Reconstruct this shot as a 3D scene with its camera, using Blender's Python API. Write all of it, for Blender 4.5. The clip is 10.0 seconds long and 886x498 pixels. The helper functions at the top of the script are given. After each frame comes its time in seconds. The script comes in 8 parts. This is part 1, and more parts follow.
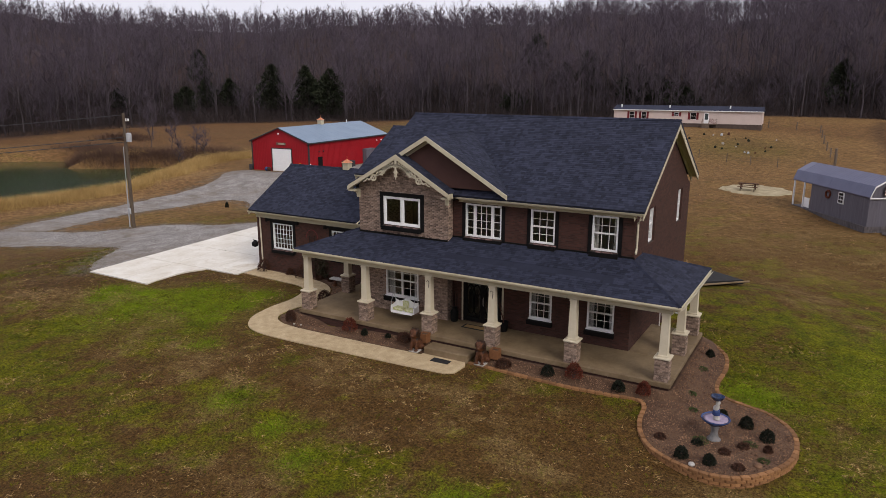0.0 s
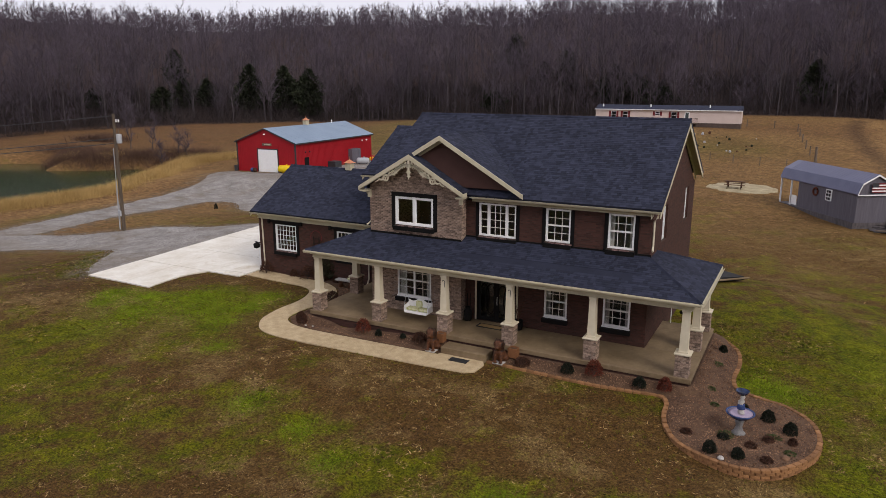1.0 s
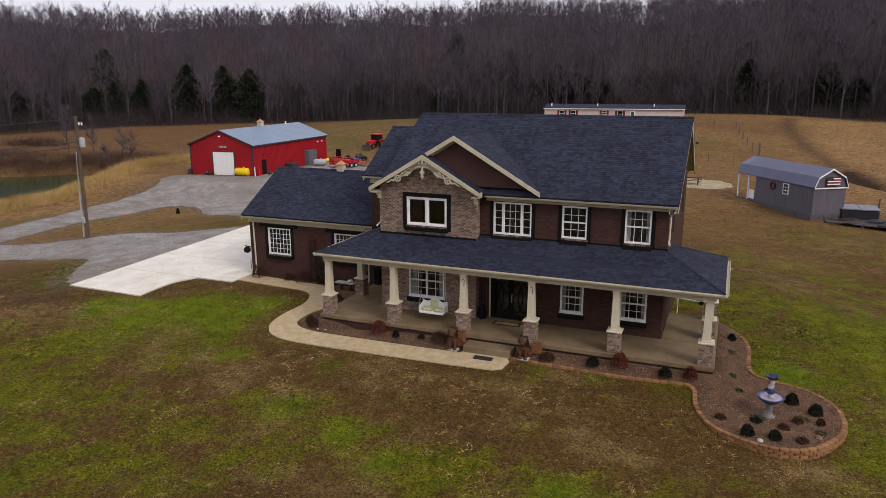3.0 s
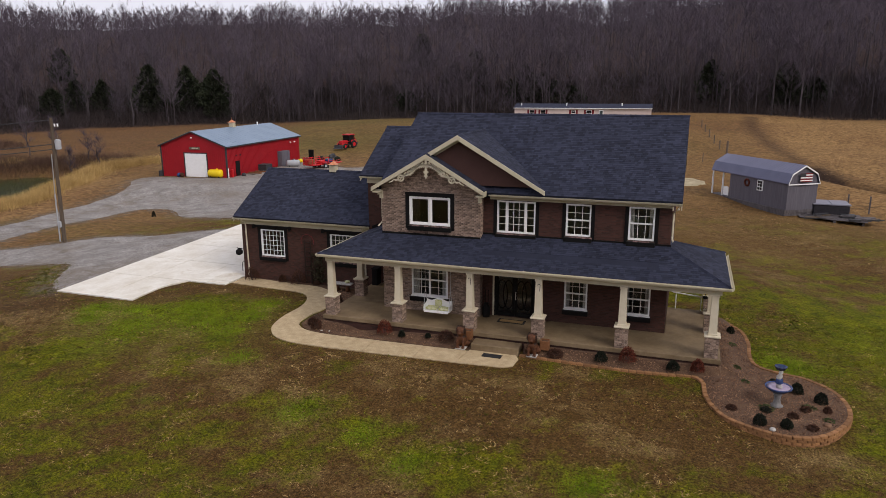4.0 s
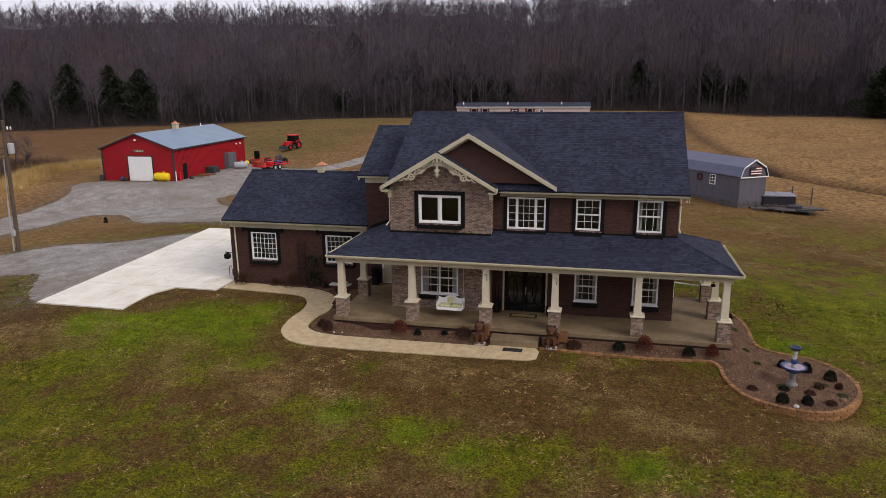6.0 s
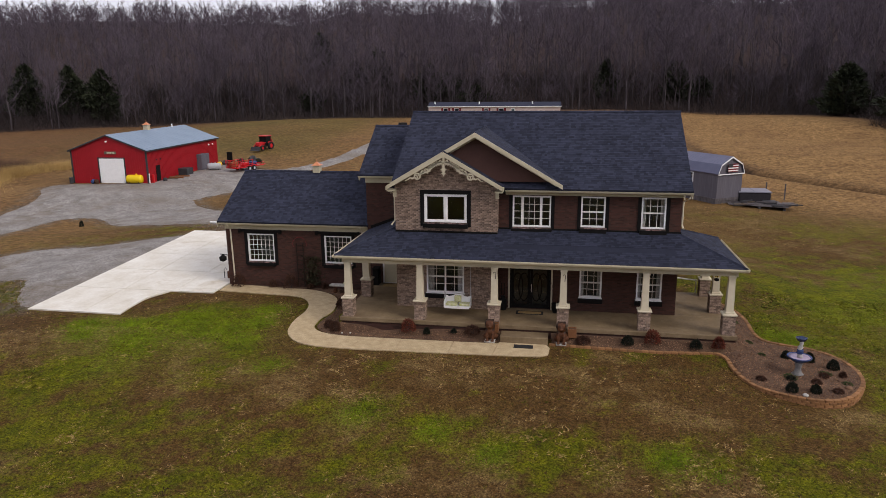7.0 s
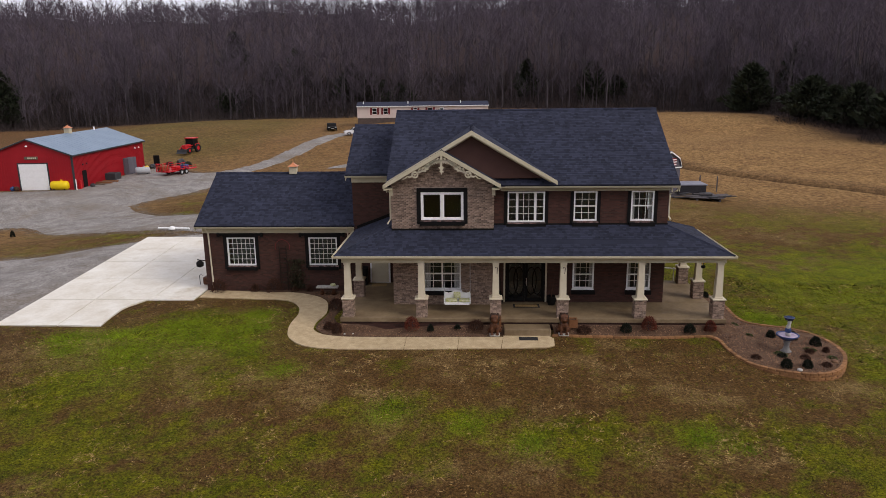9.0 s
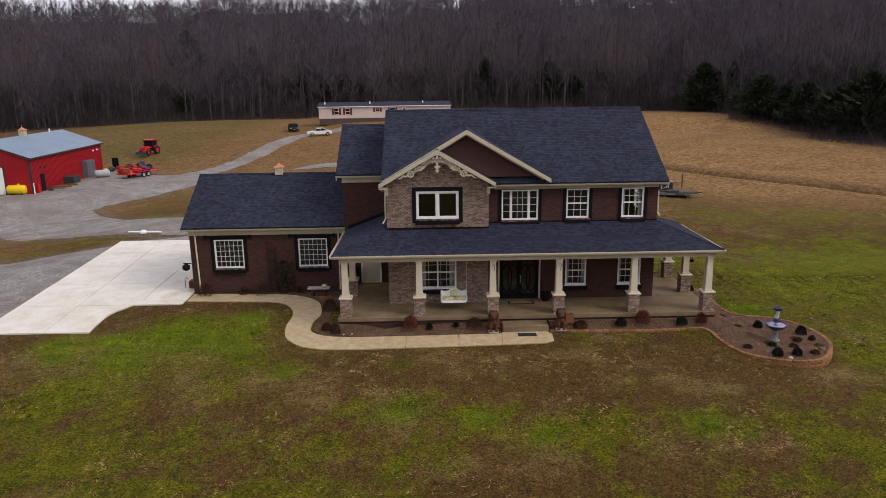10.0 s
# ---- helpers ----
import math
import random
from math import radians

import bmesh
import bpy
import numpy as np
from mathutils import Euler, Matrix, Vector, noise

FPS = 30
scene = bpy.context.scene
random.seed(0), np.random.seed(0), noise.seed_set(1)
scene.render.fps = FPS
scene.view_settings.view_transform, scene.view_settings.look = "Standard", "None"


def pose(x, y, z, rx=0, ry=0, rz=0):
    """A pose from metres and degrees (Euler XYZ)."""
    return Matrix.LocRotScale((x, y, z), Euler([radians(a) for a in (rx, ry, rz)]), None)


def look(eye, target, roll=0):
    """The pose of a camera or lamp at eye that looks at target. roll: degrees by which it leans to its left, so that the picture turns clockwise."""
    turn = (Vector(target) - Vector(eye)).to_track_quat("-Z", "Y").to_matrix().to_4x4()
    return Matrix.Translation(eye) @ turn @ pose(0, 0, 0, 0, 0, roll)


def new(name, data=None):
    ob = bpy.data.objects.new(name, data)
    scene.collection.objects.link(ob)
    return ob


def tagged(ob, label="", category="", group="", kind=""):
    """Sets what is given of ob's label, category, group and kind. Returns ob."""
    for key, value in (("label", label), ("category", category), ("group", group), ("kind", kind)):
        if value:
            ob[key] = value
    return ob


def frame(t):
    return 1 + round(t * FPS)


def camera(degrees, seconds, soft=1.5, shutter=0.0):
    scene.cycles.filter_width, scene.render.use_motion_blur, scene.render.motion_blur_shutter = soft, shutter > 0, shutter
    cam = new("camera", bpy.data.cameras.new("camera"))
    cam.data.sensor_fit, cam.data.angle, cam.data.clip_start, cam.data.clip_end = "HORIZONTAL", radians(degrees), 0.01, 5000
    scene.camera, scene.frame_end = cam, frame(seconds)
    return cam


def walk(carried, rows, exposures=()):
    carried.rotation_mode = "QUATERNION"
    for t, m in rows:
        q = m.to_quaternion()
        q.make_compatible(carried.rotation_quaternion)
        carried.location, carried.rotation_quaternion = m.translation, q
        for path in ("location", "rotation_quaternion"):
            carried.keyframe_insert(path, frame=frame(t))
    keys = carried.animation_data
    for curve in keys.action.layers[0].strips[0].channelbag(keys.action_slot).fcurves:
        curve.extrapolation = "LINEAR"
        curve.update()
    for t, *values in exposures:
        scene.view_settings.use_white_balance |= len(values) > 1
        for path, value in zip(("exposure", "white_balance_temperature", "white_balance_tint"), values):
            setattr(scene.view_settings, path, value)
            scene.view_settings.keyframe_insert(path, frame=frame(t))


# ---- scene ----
cam = camera(64.8, 10.0, soft=.55)
METRES, EYE, TILT, LEAN, TURN = 20.0, 11.5, 0.0, 0.0, 30.0
ROWS = [
    (0.0, 0.0, 0.0, 0.0, 0.01, -13.44, -0.06),
    (0.5, -0.0447, -0.0002, -0.0002, -0.98, -13.44, -0.02),
    (1.0, -0.0902, -0.0002, -0.0004, -2.07, -13.44, 0.01),
    (1.5, -0.1363, 0.0003, -0.0005, -3.17, -13.44, 0.05),
    (2.0, -0.1825, 0.0018, -0.0001, -4.48, -13.44, 0.1),
    (2.5, -0.23, 0.0041, -0.0001, -5.97, -13.43, 0.12),
    (4.0, -0.3761, 0.0171, -0.0003, -10.65, -13.44, 0.25),
    (4.5, -0.4262, 0.0237, -0.0005, -12.21, -13.45, 0.28),
    (5.0, -0.4768, 0.0319, -0.0009, -13.77, -13.46, 0.32),
    (5.5, -0.5277, 0.0417, -0.0011, -15.35, -13.48, 0.36),
    (7.0, -0.6802, 0.08, -0.0011, -19.96, -13.54, 0.5),
    (7.5, -0.7308, 0.0953, -0.001, -21.67, -13.56, 0.54),
    (8.0, -0.7809, 0.1115, -0.0011, -23.43, -13.58, 0.58),
    (8.5, -0.8301, 0.1289, -0.001, -25.37, -13.61, 0.63),
    (9.0, -0.8784, 0.1471, -0.0009, -27.3, -13.63, 0.67),
    (9.5, -0.9258, 0.1664, -0.0009, -29.22, -13.65, 0.71),
    (10.0, -0.9732, 0.1873, -0.0009, -31.13, -13.66, 0.74),
]
walk(cam, [(t, pose(0, 0, EYE, TILT, LEAN, TURN) @ pose(METRES * x, METRES * y, METRES * z, 90 + pitch, roll, yaw)) for t, x, y, z, yaw, pitch, roll in ROWS],
     [(0.0, -.1, 6900, 13), (10.0, -.1, 6900, 13)])

# ---- light: one overcast sky ----
SUN_UP, SUN_ROUND = radians(38), radians(118)
world = bpy.data.worlds.new("overcast_sky")
scene.world = world
world.use_nodes = True
wn, wl = world.node_tree.nodes, world.node_tree.links
sky = wn.new("ShaderNodeTexSky")
sky.sky_type, sky.sun_disc = "NISHITA", False
sky.sun_elevation, sky.sun_rotation = SUN_UP, SUN_ROUND
sky.air_density, sky.dust_density, sky.ozone_density = 1.0, 4.0, 2.0
pale = wn.new("ShaderNodeHueSaturation")
pale.inputs["Saturation"].default_value, pale.inputs["Value"].default_value = .3, 1.0
wl.new(sky.outputs[0], pale.inputs["Color"])
cloud = wn.new("ShaderNodeMix")
cloud.data_type = "RGBA"
cloud.inputs[0].default_value, cloud.inputs[7].default_value = .78, (8.9, 9.25, 10.9, 1)
wl.new(pale.outputs[0], cloud.inputs[6])
wl.new(cloud.outputs[2], wn["Background"].inputs["Color"])
wn["Background"].inputs["Strength"].default_value = .11
sun_data = bpy.data.lights.new("sun", "SUN")
sun_data.energy, sun_data.angle, sun_data.color = 1.5, radians(22), (1, .96, .9)
sun = new("sun", sun_data)
sun.matrix_world = look((0, 0, 60), (-10 * math.sin(SUN_ROUND), -10 * math.cos(SUN_ROUND), 60 - 10 * math.tan(SUN_UP)))

# ---- ground shape ----
SPOTS = [(-20, 14, -1.15), (-5, 20, -.78), (-32, 16, -1.05), (-45, 20, -.8), (-20, 23, -.42), (-9, 23, -.5), (8, 24, -.9),
         (-38, 28, -.25), (-56, 40, -1.5), (-62, 58, -2.3), (-54, 68, -1.9), (-70, 74, -.9), (-66, 86, -.9), (-75, 78, -1.0),
         (1, 68, -.6), (-5, 76, -.1), (8, 52, -1.5), (10, 66, -1.15), (-9, 83, -.1), (-40, 55, -1.2), (-25, 60, -.6),
         (-28, 141, 3.2), (-45, 126, 1.5), (-70, 150, 2.6), (-10, 178, 4.0), (25, 110, 1.0), (45, 150, 3.5), (-10, 0, -1.9),
         (-80, 44, -2.1), (-88, 74, -2.0), (-120, 120, 0), (-112, 92, -1.2)]
CLEARING = [(-175, -60), (-162, 60), (-166, 88), (-170, 111), (-163, 140), (-150, 158), (-130, 167), (-108, 172), (-55, 177), (0, 178), (34, 175), (44, 157),
            (46, 134), (48, 116), (51, 101), (62, 85), (80, 40), (90, -60)]
SHORE = [(-95, 18), (-86, 32), (-85, 44), (-83.5, 57), (-91, 68.5), (-98.5, 80), (-104, 81), (-108, 75), (-115, 71), (-122, 76.5), (-128, 78), (-137, 70), (-141, 50), (-125, 24)]

DITCH = [(60, 30), (40, 52.5), (29.7, 66.1), (24.9, 73.6), (19.2, 79.6), (13, 86.4), (9.8, 91.6), (8.2, 98)]


def outside(line, x, y):
    """How far a place lies outside a closed line, in metres (below 0 inside)."""
    x, y = np.asarray(x, float), np.asarray(y, float)
    inside, best = np.zeros(x.shape, bool), np.full(x.shape, 1e9)
    for (ax, ay), (bx, by) in zip(line, line[1:] + line[:1]):
        s = np.clip(((x - ax) * (bx - ax) + (y - ay) * (by - ay)) / ((bx - ax) ** 2 + (by - ay) ** 2), 0, 1)
        best = np.minimum(best, np.hypot(x - ax - s * (bx - ax), y - ay - s * (by - ay)))
        cross = ((ay > y) != (by > y)) & (x < (bx - ax) * (y - ay) / (by - ay + 1e-9) + ax)
        inside ^= cross
    return np.where(inside, -best, best)


def hill(x, y):
    return outside(CLEARING, x, y)


def smooth(e0, e1, v):
    v = np.clip((v - e0) / (e1 - e0), 0, 1)
    return v * v * (3 - 2 * v)


def land(x, y):
    """Height of the ground."""
    x, y = np.asarray(x, float), np.asarray(y, float)
    top, low = np.zeros(x.shape), np.zeros(x.shape)
    for sx, sy, sz in SPOTS:
        w = ((x - sx) ** 2 + (y - sy) ** 2 + 16) ** -1.6
        top, low = top + w * sz, low + w
    z = top / low
    # level pad round the house and drive
    dx = np.maximum(np.maximum(-42 - x, x + 4.5), 0)
    dy = np.maximum(np.maximum(23.2 - y, y - 41), 0)
    z = z + (-.34 - z) * (1 - smooth(0, 9, np.hypot(dx, dy)))
    # the lawn falls away round the island bed
    z = z - .42 * spot(x, y, -2, 21, 5.5, 3.2) - .17 * smooth(-4.9, -3.2, x) * (1 - smooth(33, 38, y)) * smooth(22, 26, y) * (1 - smooth(6, 16, x))
    # the pond's basin
    z = z + (-4.3 - z) * (1 - smooth(-3.5, 4.5, outside(SHORE, x, y)))
    # wooded hillside
    d = hill(x, y)
    z = z + (.193 + .016 * (1 - smooth(-150, -40, x)) - .016 * (1 - smooth(-270, -165, x)) + .04 * smooth(-70, 30, x) + .012 * spot(x, 0, -70, 0, 70, 1)) * np.clip(d, 0, 210) * smooth(-3, 25, d)
    z = z + smooth(110, 200, d) * (2.6 * np.sin(x * .047 + .6) + 1.7 * np.sin(x * .113 + y * .06) + 1.0 * np.sin(x * .21 - y * .1))
    z = z - .95 * near_line(x, y, DITCH, .8)
    far = smooth(480, 1200, np.hypot(x, y - 60))
    return z + (8 - z) * far


def soft_noise(p, seed):
    """Smooth value noise, -1 to 1, at points."""
    i = np.floor(p).astype(np.int64)
    f = p - i
    f = f * f * (3 - 2 * f)

    def h(a, b):
        k = (a * 374761393 + b * 668265263 + int(seed * 1013)) & 0x7fffffff
        k = (k ^ (k >> 13)) * 1274126177 & 0x7fffffff
        return (k ^ (k >> 16)) % 2001 / 1000 - 1
    x0 = h(i[:, 0], i[:, 1]) * (1 - f[:, 0]) + h(i[:, 0] + 1, i[:, 1]) * f[:, 0]
    x1 = h(i[:, 0], i[:, 1] + 1) * (1 - f[:, 0]) + h(i[:, 0] + 1, i[:, 1] + 1) * f[:, 0]
    return x0 * (1 - f[:, 1]) + x1 * f[:, 1]


def near_line(x, y, line, w):
    best = np.full(np.shape(x), 1e9)
    for (ax, ay), (bx, by) in zip(line, line[1:]):
        s = np.clip(((x - ax) * (bx - ax) + (y - ay) * (by - ay)) / ((bx - ax) ** 2 + (by - ay) ** 2), 0, 1)
        best = np.minimum(best, np.hypot(x - ax - s * (bx - ax), y - ay - s * (by - ay)))
    return np.exp(-(best / w) ** 2)


def spot(x, y, cx, cy, rx, ry=None):
    return np.exp(-((x - cx) / rx) ** 2 - ((y - cy) / (ry or rx)) ** 2)


def green_share(x, y):
    """How green the lawn is, 0 to 1: patches on a broad layout."""
    p = np.stack([x, y], 1)
    n = .35 * soft_noise(p * .23, 1) + .55 * soft_noise(p * .55, 2) + .6 * soft_noise(p * 1.2, 3) + .5 * soft_noise(p * 2.6, 4)
    lay = -.13 + .2 * spot(x, y, -38, 15, 9, 8) + .42 * spot(x, y, -30, 26.2, 5, 3.2) - .5 * spot(x, y, -37.2, 25.2, 3.5, 1.6) + .3 * spot(x, y, -15, 16.6, 5, 1.2) + .55 * spot(x, y, 9, 36, 15, 17) + .3 * spot(x, y, 0, 15, 8, 5) + .8 * spot(x, y, 15, 57, 7, 4) - .6 * spot(x, y, 8.5, 51.5, 3.2, 2.2) - .3 * spot(x, y, 2, 44, 7, 4)
    lay = lay - .75 * spot(x, y, -14, 21, 13, 2.7) - .4 * spot(x, y, -17, 12.5, 5, 2.5) - .7 * spot(x, y, -40, 22, 4.5, 3) - .25 * smooth(50, 66, y)
    lay = lay - .6 * near_line(x, y, [(-35, 26), (-33.5, 29.2), (-29, 29.9), (-27.4, 29), (-26.8, 26), (-26.2, 23.8)], .8)
    lay = lay + .12 * (1 - smooth(10.5, 17, y)) + .1 * spot(x, y, -33, 17, 8, 7)
    return smooth(-.45, .6, n * .7 + lay + .06)


def straw_share(x, y):
    """Where dead pale blades lie thick on the lawn, 0 to 1."""
    p = np.stack([x, y], 1)
    n = .6 * soft_noise(p * .4, 11) + .5 * soft_noise(p * 1.0, 12) + .4 * soft_noise(p * 2.3, 13)
    lay = -.12 + .9 * spot(x, y, -1.2, 20.6, 1.6, .8) + .5 * near_line(x, y, [(-9, 19.8), (-6, 18.8), (-4.2, 18)], .8) + .3 * near_line(x, y, [(-18, 22), (-11, 22.4)], 1.0) + .3 * spot(x, y, -40, 22, 4, 3) + .5 * spot(x, y, -1, 46, 5, 3)
    lay = lay - .25 * (1 - smooth(10.5, 16, y))
    return smooth(-.1, .75, n + lay)


# ---- materials ----
def mat(name, a, b, scale=3.0, rough=.8, metal=0.0, bump=.2, bump_scale=None, fine=0.0, vary=0.0, coord="Object", spec=.3, stretch=(1, 1, 1)):
    """Two-colour surface: a large mottle between a and b, a fine grain, and relief. vary: spread of value between pieces."""
    m = bpy.data.materials.new(name)
    m.use_nodes = True
    n, l = m.node_tree.nodes, m.node_tree.links
    p = n["Principled BSDF"]
    p.inputs["Roughness"].default_value, p.inputs["Metallic"].default_value = rough, metal
    p.inputs["Specular IOR Level"].default_value = spec
    tc, mp = n.new("ShaderNodeTexCoord"), n.new("ShaderNodeMapping")
    mp.inputs["Scale"].default_value = stretch
    l.new(tc.outputs[coord], mp.inputs[0])
    big, small = n.new("ShaderNodeTexNoise"), n.new("ShaderNodeTexNoise")
    big.inputs["Scale"].default_value, big.inputs["Detail"].default_value, big.inputs["Roughness"].default_value = scale, 6, .65
    small.inputs["Scale"].default_value, small.inputs["Detail"].default_value = bump_scale or scale * 12, 4
    l.new(mp.outputs[0], big.inputs[0]); l.new(mp.outputs[0], small.inputs[0])
    ramp = n.new("ShaderNodeMapRange")
    ramp.inputs[1].default_value, ramp.inputs[2].default_value = .32, .68
    l.new(big.outputs[0], ramp.inputs[0])
    mix = n.new("ShaderNodeMix"); mix.data_type = "RGBA"
    mix.inputs[6].default_value, mix.inputs[7].default_value = (*a, 1), (*b, 1)
    l.new(ramp.outputs[0], mix.inputs[0])
    hsv = n.new("ShaderNodeHueSaturation")
    l.new(mix.outputs[2], hsv.inputs["Color"])
    value = n.new("ShaderNodeMath"); value.operation = "MULTIPLY_ADD"
    value.inputs[1].default_value, value.inputs[2].default_value = 2 * fine, 1 - fine
    l.new(small.outputs[0], value.inputs[0])
    last = value.outputs[0]
    if vary:
        info, geo = n.new("ShaderNodeObjectInfo"), n.new("ShaderNodeNewGeometry")
        add = n.new("ShaderNodeMath"); add.operation = "ADD"
        l.new(info.outputs["Random"], add.inputs[0]); l.new(geo.outputs["Random Per Island"], add.inputs[1])
        fr = n.new("ShaderNodeMath"); fr.operation = "FRACT"
        l.new(add.outputs[0], fr.inputs[0])
        ma = n.new("ShaderNodeMath"); ma.operation = "MULTIPLY_ADD"
        ma.inputs[1].default_value, ma.inputs[2].default_value = 2 * vary, -vary
        l.new(fr.outputs[0], ma.inputs[0])
        s = n.new("ShaderNodeMath"); s.operation = "ADD"
        l.new(ma.outputs[0], s.inputs[0]); l.new(last, s.inputs[1])
        last = s.outputs[0]
    l.new(last, hsv.inputs["Value"])
    l.new(hsv.outputs[0], p.inputs["Base Color"])
    if bump:
        bp = n.new("ShaderNodeBump")
        bp.inputs["Strength"].default_value, bp.inputs["Distance"].default_value = bump, .02
        l.new(small.outputs[0], bp.inputs["Height"]); l.new(bp.outputs[0], p.inputs["Normal"])
    return m


def brick_mat(name, a, b, c, mortar, long=.21, high=.075, joint=.011):
    """Running-bond brickwork for upright walls along x or y."""
    m = bpy.data.materials.new(name)
    m.use_nodes = True
    n, l = m.node_tree.nodes, m.node_tree.links
    p = n["Principled BSDF"]
    p.inputs["Roughness"].default_value = .85
    p.inputs["Specular IOR Level"].default_value = .25
    tc, sep, add, com = n.new("ShaderNodeTexCoord"), n.new("ShaderNodeSeparateXYZ"), n.new("ShaderNodeMath"), n.new("ShaderNodeCombineXYZ")
    l.new(tc.outputs["Object"], sep.inputs[0]); l.new(sep.outputs[0], add.inputs[0]); l.new(sep.outputs[1], add.inputs[1])
    l.new(add.outputs[0], com.inputs[0]); l.new(sep.outputs[2], com.inputs[1])
    br = n.new("ShaderNodeTexBrick")
    for k, v in (("Scale", 1), ("Mortar Size", joint / 2), ("Mortar Smooth", .2), ("Bias", 0), ("Brick Width", long), ("Row Height", high)):
        br.inputs[k].default_value = v
    br.inputs["Color1"].default_value, br.inputs["Color2"].default_value, br.inputs["Mortar"].default_value = (*a, 1), (*b, 1), (*mortar, 1)
    l.new(com.outputs[0], br.inputs[0])
    blot, mix = n.new("ShaderNodeTexNoise"), n.new("ShaderNodeMix")
    blot.inputs["Scale"].default_value, blot.inputs["Detail"].default_value = 2.2, 7
    l.new(tc.outputs["Object"], blot.inputs[0])
    r = n.new("ShaderNodeMapRange")
    r.inputs[1].default_value, r.inputs[2].default_value = .45, .75
    l.new(blot.outputs[0], r.inputs[0])
    mix.data_type = "RGBA"
    l.new(r.outputs[0], mix.inputs[0]); l.new(br.outputs["Color"], mix.inputs[6])
    mix.inputs[7].default_value = (*c, 1)
    l.new(mix.outputs[2], p.inputs["Base Color"])
    bp = n.new("ShaderNodeBump")
    bp.invert = True
    bp.inputs["Strength"].default_value, bp.inputs["Distance"].default_value = .6, .01
    l.new(br.outputs["Fac"], bp.inputs["Height"]); l.new(bp.outputs[0], p.inputs["Normal"])
    return m


def glass_mat(name, tint=(.9, .93, .95)):
    m = bpy.data.materials.new(name)
    m.use_nodes = True
    p = m.node_tree.nodes["Principled BSDF"]
    p.inputs["Base Color"].default_value = (*tint, 1)
    p.inputs["Roughness"].default_value, p.inputs["Transmission Weight"].default_value, p.inputs["IOR"].default_value = .03, 1, 1.45
    return m


def ground_mat(name):
    """Winter lawn, straw field, bare earth with ditch shade, and leaf litter, spread by the sheet's own layers (lush,
    straw, litter, tread).
    """
    m = bpy.data.materials.new(name)
    m.use_nodes = True
    n, l = m.node_tree.nodes, m.node_tree.links
    p = n["Principled BSDF"]
    p.inputs["Roughness"].default_value, p.inputs["Specular IOR Level"].default_value = .95, .1
    tc = n.new("ShaderNodeTexCoord")

    def noise_at(scale, detail=5, rough=.6, lo=.35, hi=.65):
        t, r = n.new("ShaderNodeTexNoise"), n.new("ShaderNodeMapRange")
        t.inputs["Scale"].default_value, t.inputs["Detail"].default_value, t.inputs["Roughness"].default_value = scale, detail, rough
        r.inputs[1].default_value, r.inputs[2].default_value = lo, hi
        l.new(tc.outputs["Object"], t.inputs[0]); l.new(t.outputs[0], r.inputs[0])
        return r.outputs[0], t.outputs[0]

    def blend(f, a, b):
        x = n.new("ShaderNodeMix"); x.data_type = "RGBA"
        for s, v in ((0, f), (6, a), (7, b)):
            if isinstance(v, tuple):
                x.inputs[s].default_value = (*v, 1)
            else:
                l.new(v, x.inputs[s])
        return x.outputs[2]

    def calc(op, a, b, c=None):
        x = n.new("ShaderNodeMath"); x.operation = op; x.use_clamp = True
        for i, v in enumerate((a, b, c)):
            if isinstance(v, (int, float)):
                x.inputs[i].default_value = v
            elif v is not None:
                l.new(v, x.inputs[i])
        return x.outputs[0]

    def layer(k):
        a = n.new("ShaderNodeAttribute"); a.attribute_name = k
        return a.outputs["Fac"]
    mid, _ = noise_at(.75, 6, .7, .38, .64)
    patch, _ = noise_at(.42, 8, .66, .36, .64)
    tuffet, _ = noise_at(1.5, 7, .7, .36, .64)
    clump, _ = noise_at(4.2, 6, .72, .36, .64)
    fine, raw = noise_at(10, 6, .8, .36, .64)
    grain, rawg = noise_at(42, 3, .6, .3, .7)
    ruddy, _ = noise_at(.9, 6, .7, .40, .62)
    dead = blend(clump, (.036, .016, .004), (.118, .060, .014))
    dead = blend(calc("MULTIPLY", ruddy, .6), dead, blend(fine, (.052, .021, .007), (.10, .045, .015)))
    dead = blend(calc("MULTIPLY", fine, .35), dead, (.17, .105, .034))
    strand = calc("MULTIPLY_ADD", tuffet, .8, calc("MULTIPLY_ADD", clump, .9, -.62))
    dead = blend(calc("MULTIPLY", strand, calc("MULTIPLY_ADD", layer("pale"), .85, .1)), dead, blend(fine, (.20, .125, .047), (.36, .25, .105)))
    green = blend(clump, (.018, .024, .002), (.070, .082, .003))
    green = blend(calc("MULTIPLY", ruddy, .85), green, blend(fine, (.082, .078, .002), (.215, .195, .006)))
    green = blend(calc("MULTIPLY", fine, .45), green, (.19, .19, .012))
    mottle = calc("MULTIPLY_ADD", tuffet, .34, calc("MULTIPLY_ADD", clump, .42, calc("MULTIPLY", patch, .16)))
    g = calc("MULTIPLY_ADD", calc("MULTIPLY_ADD", layer("lush"), .5, calc("MULTIPLY", mottle, .62)), 2.7, -1.02)
    lawn = blend(g, dead, green)
    lawn = blend(calc("MULTIPLY", layer("bright"), calc("MULTIPLY_ADD", clump, .7, .45)), lawn, blend(fine, (.095, .155, .003), (.22, .31, .006)))
    wide, _ = noise_at(.055, 5, .6, .36, .64)
    streak, _ = noise_at(.5, 6, .75, .38, .62)
    tuft, _ = noise_at(1.9, 5, .8, .38, .62)
    straw = blend(tuft, (.22, .118, .046), (.375, .215, .09))
    straw = blend(calc("MULTIPLY", streak, .45), straw, (.12, .058, .023))
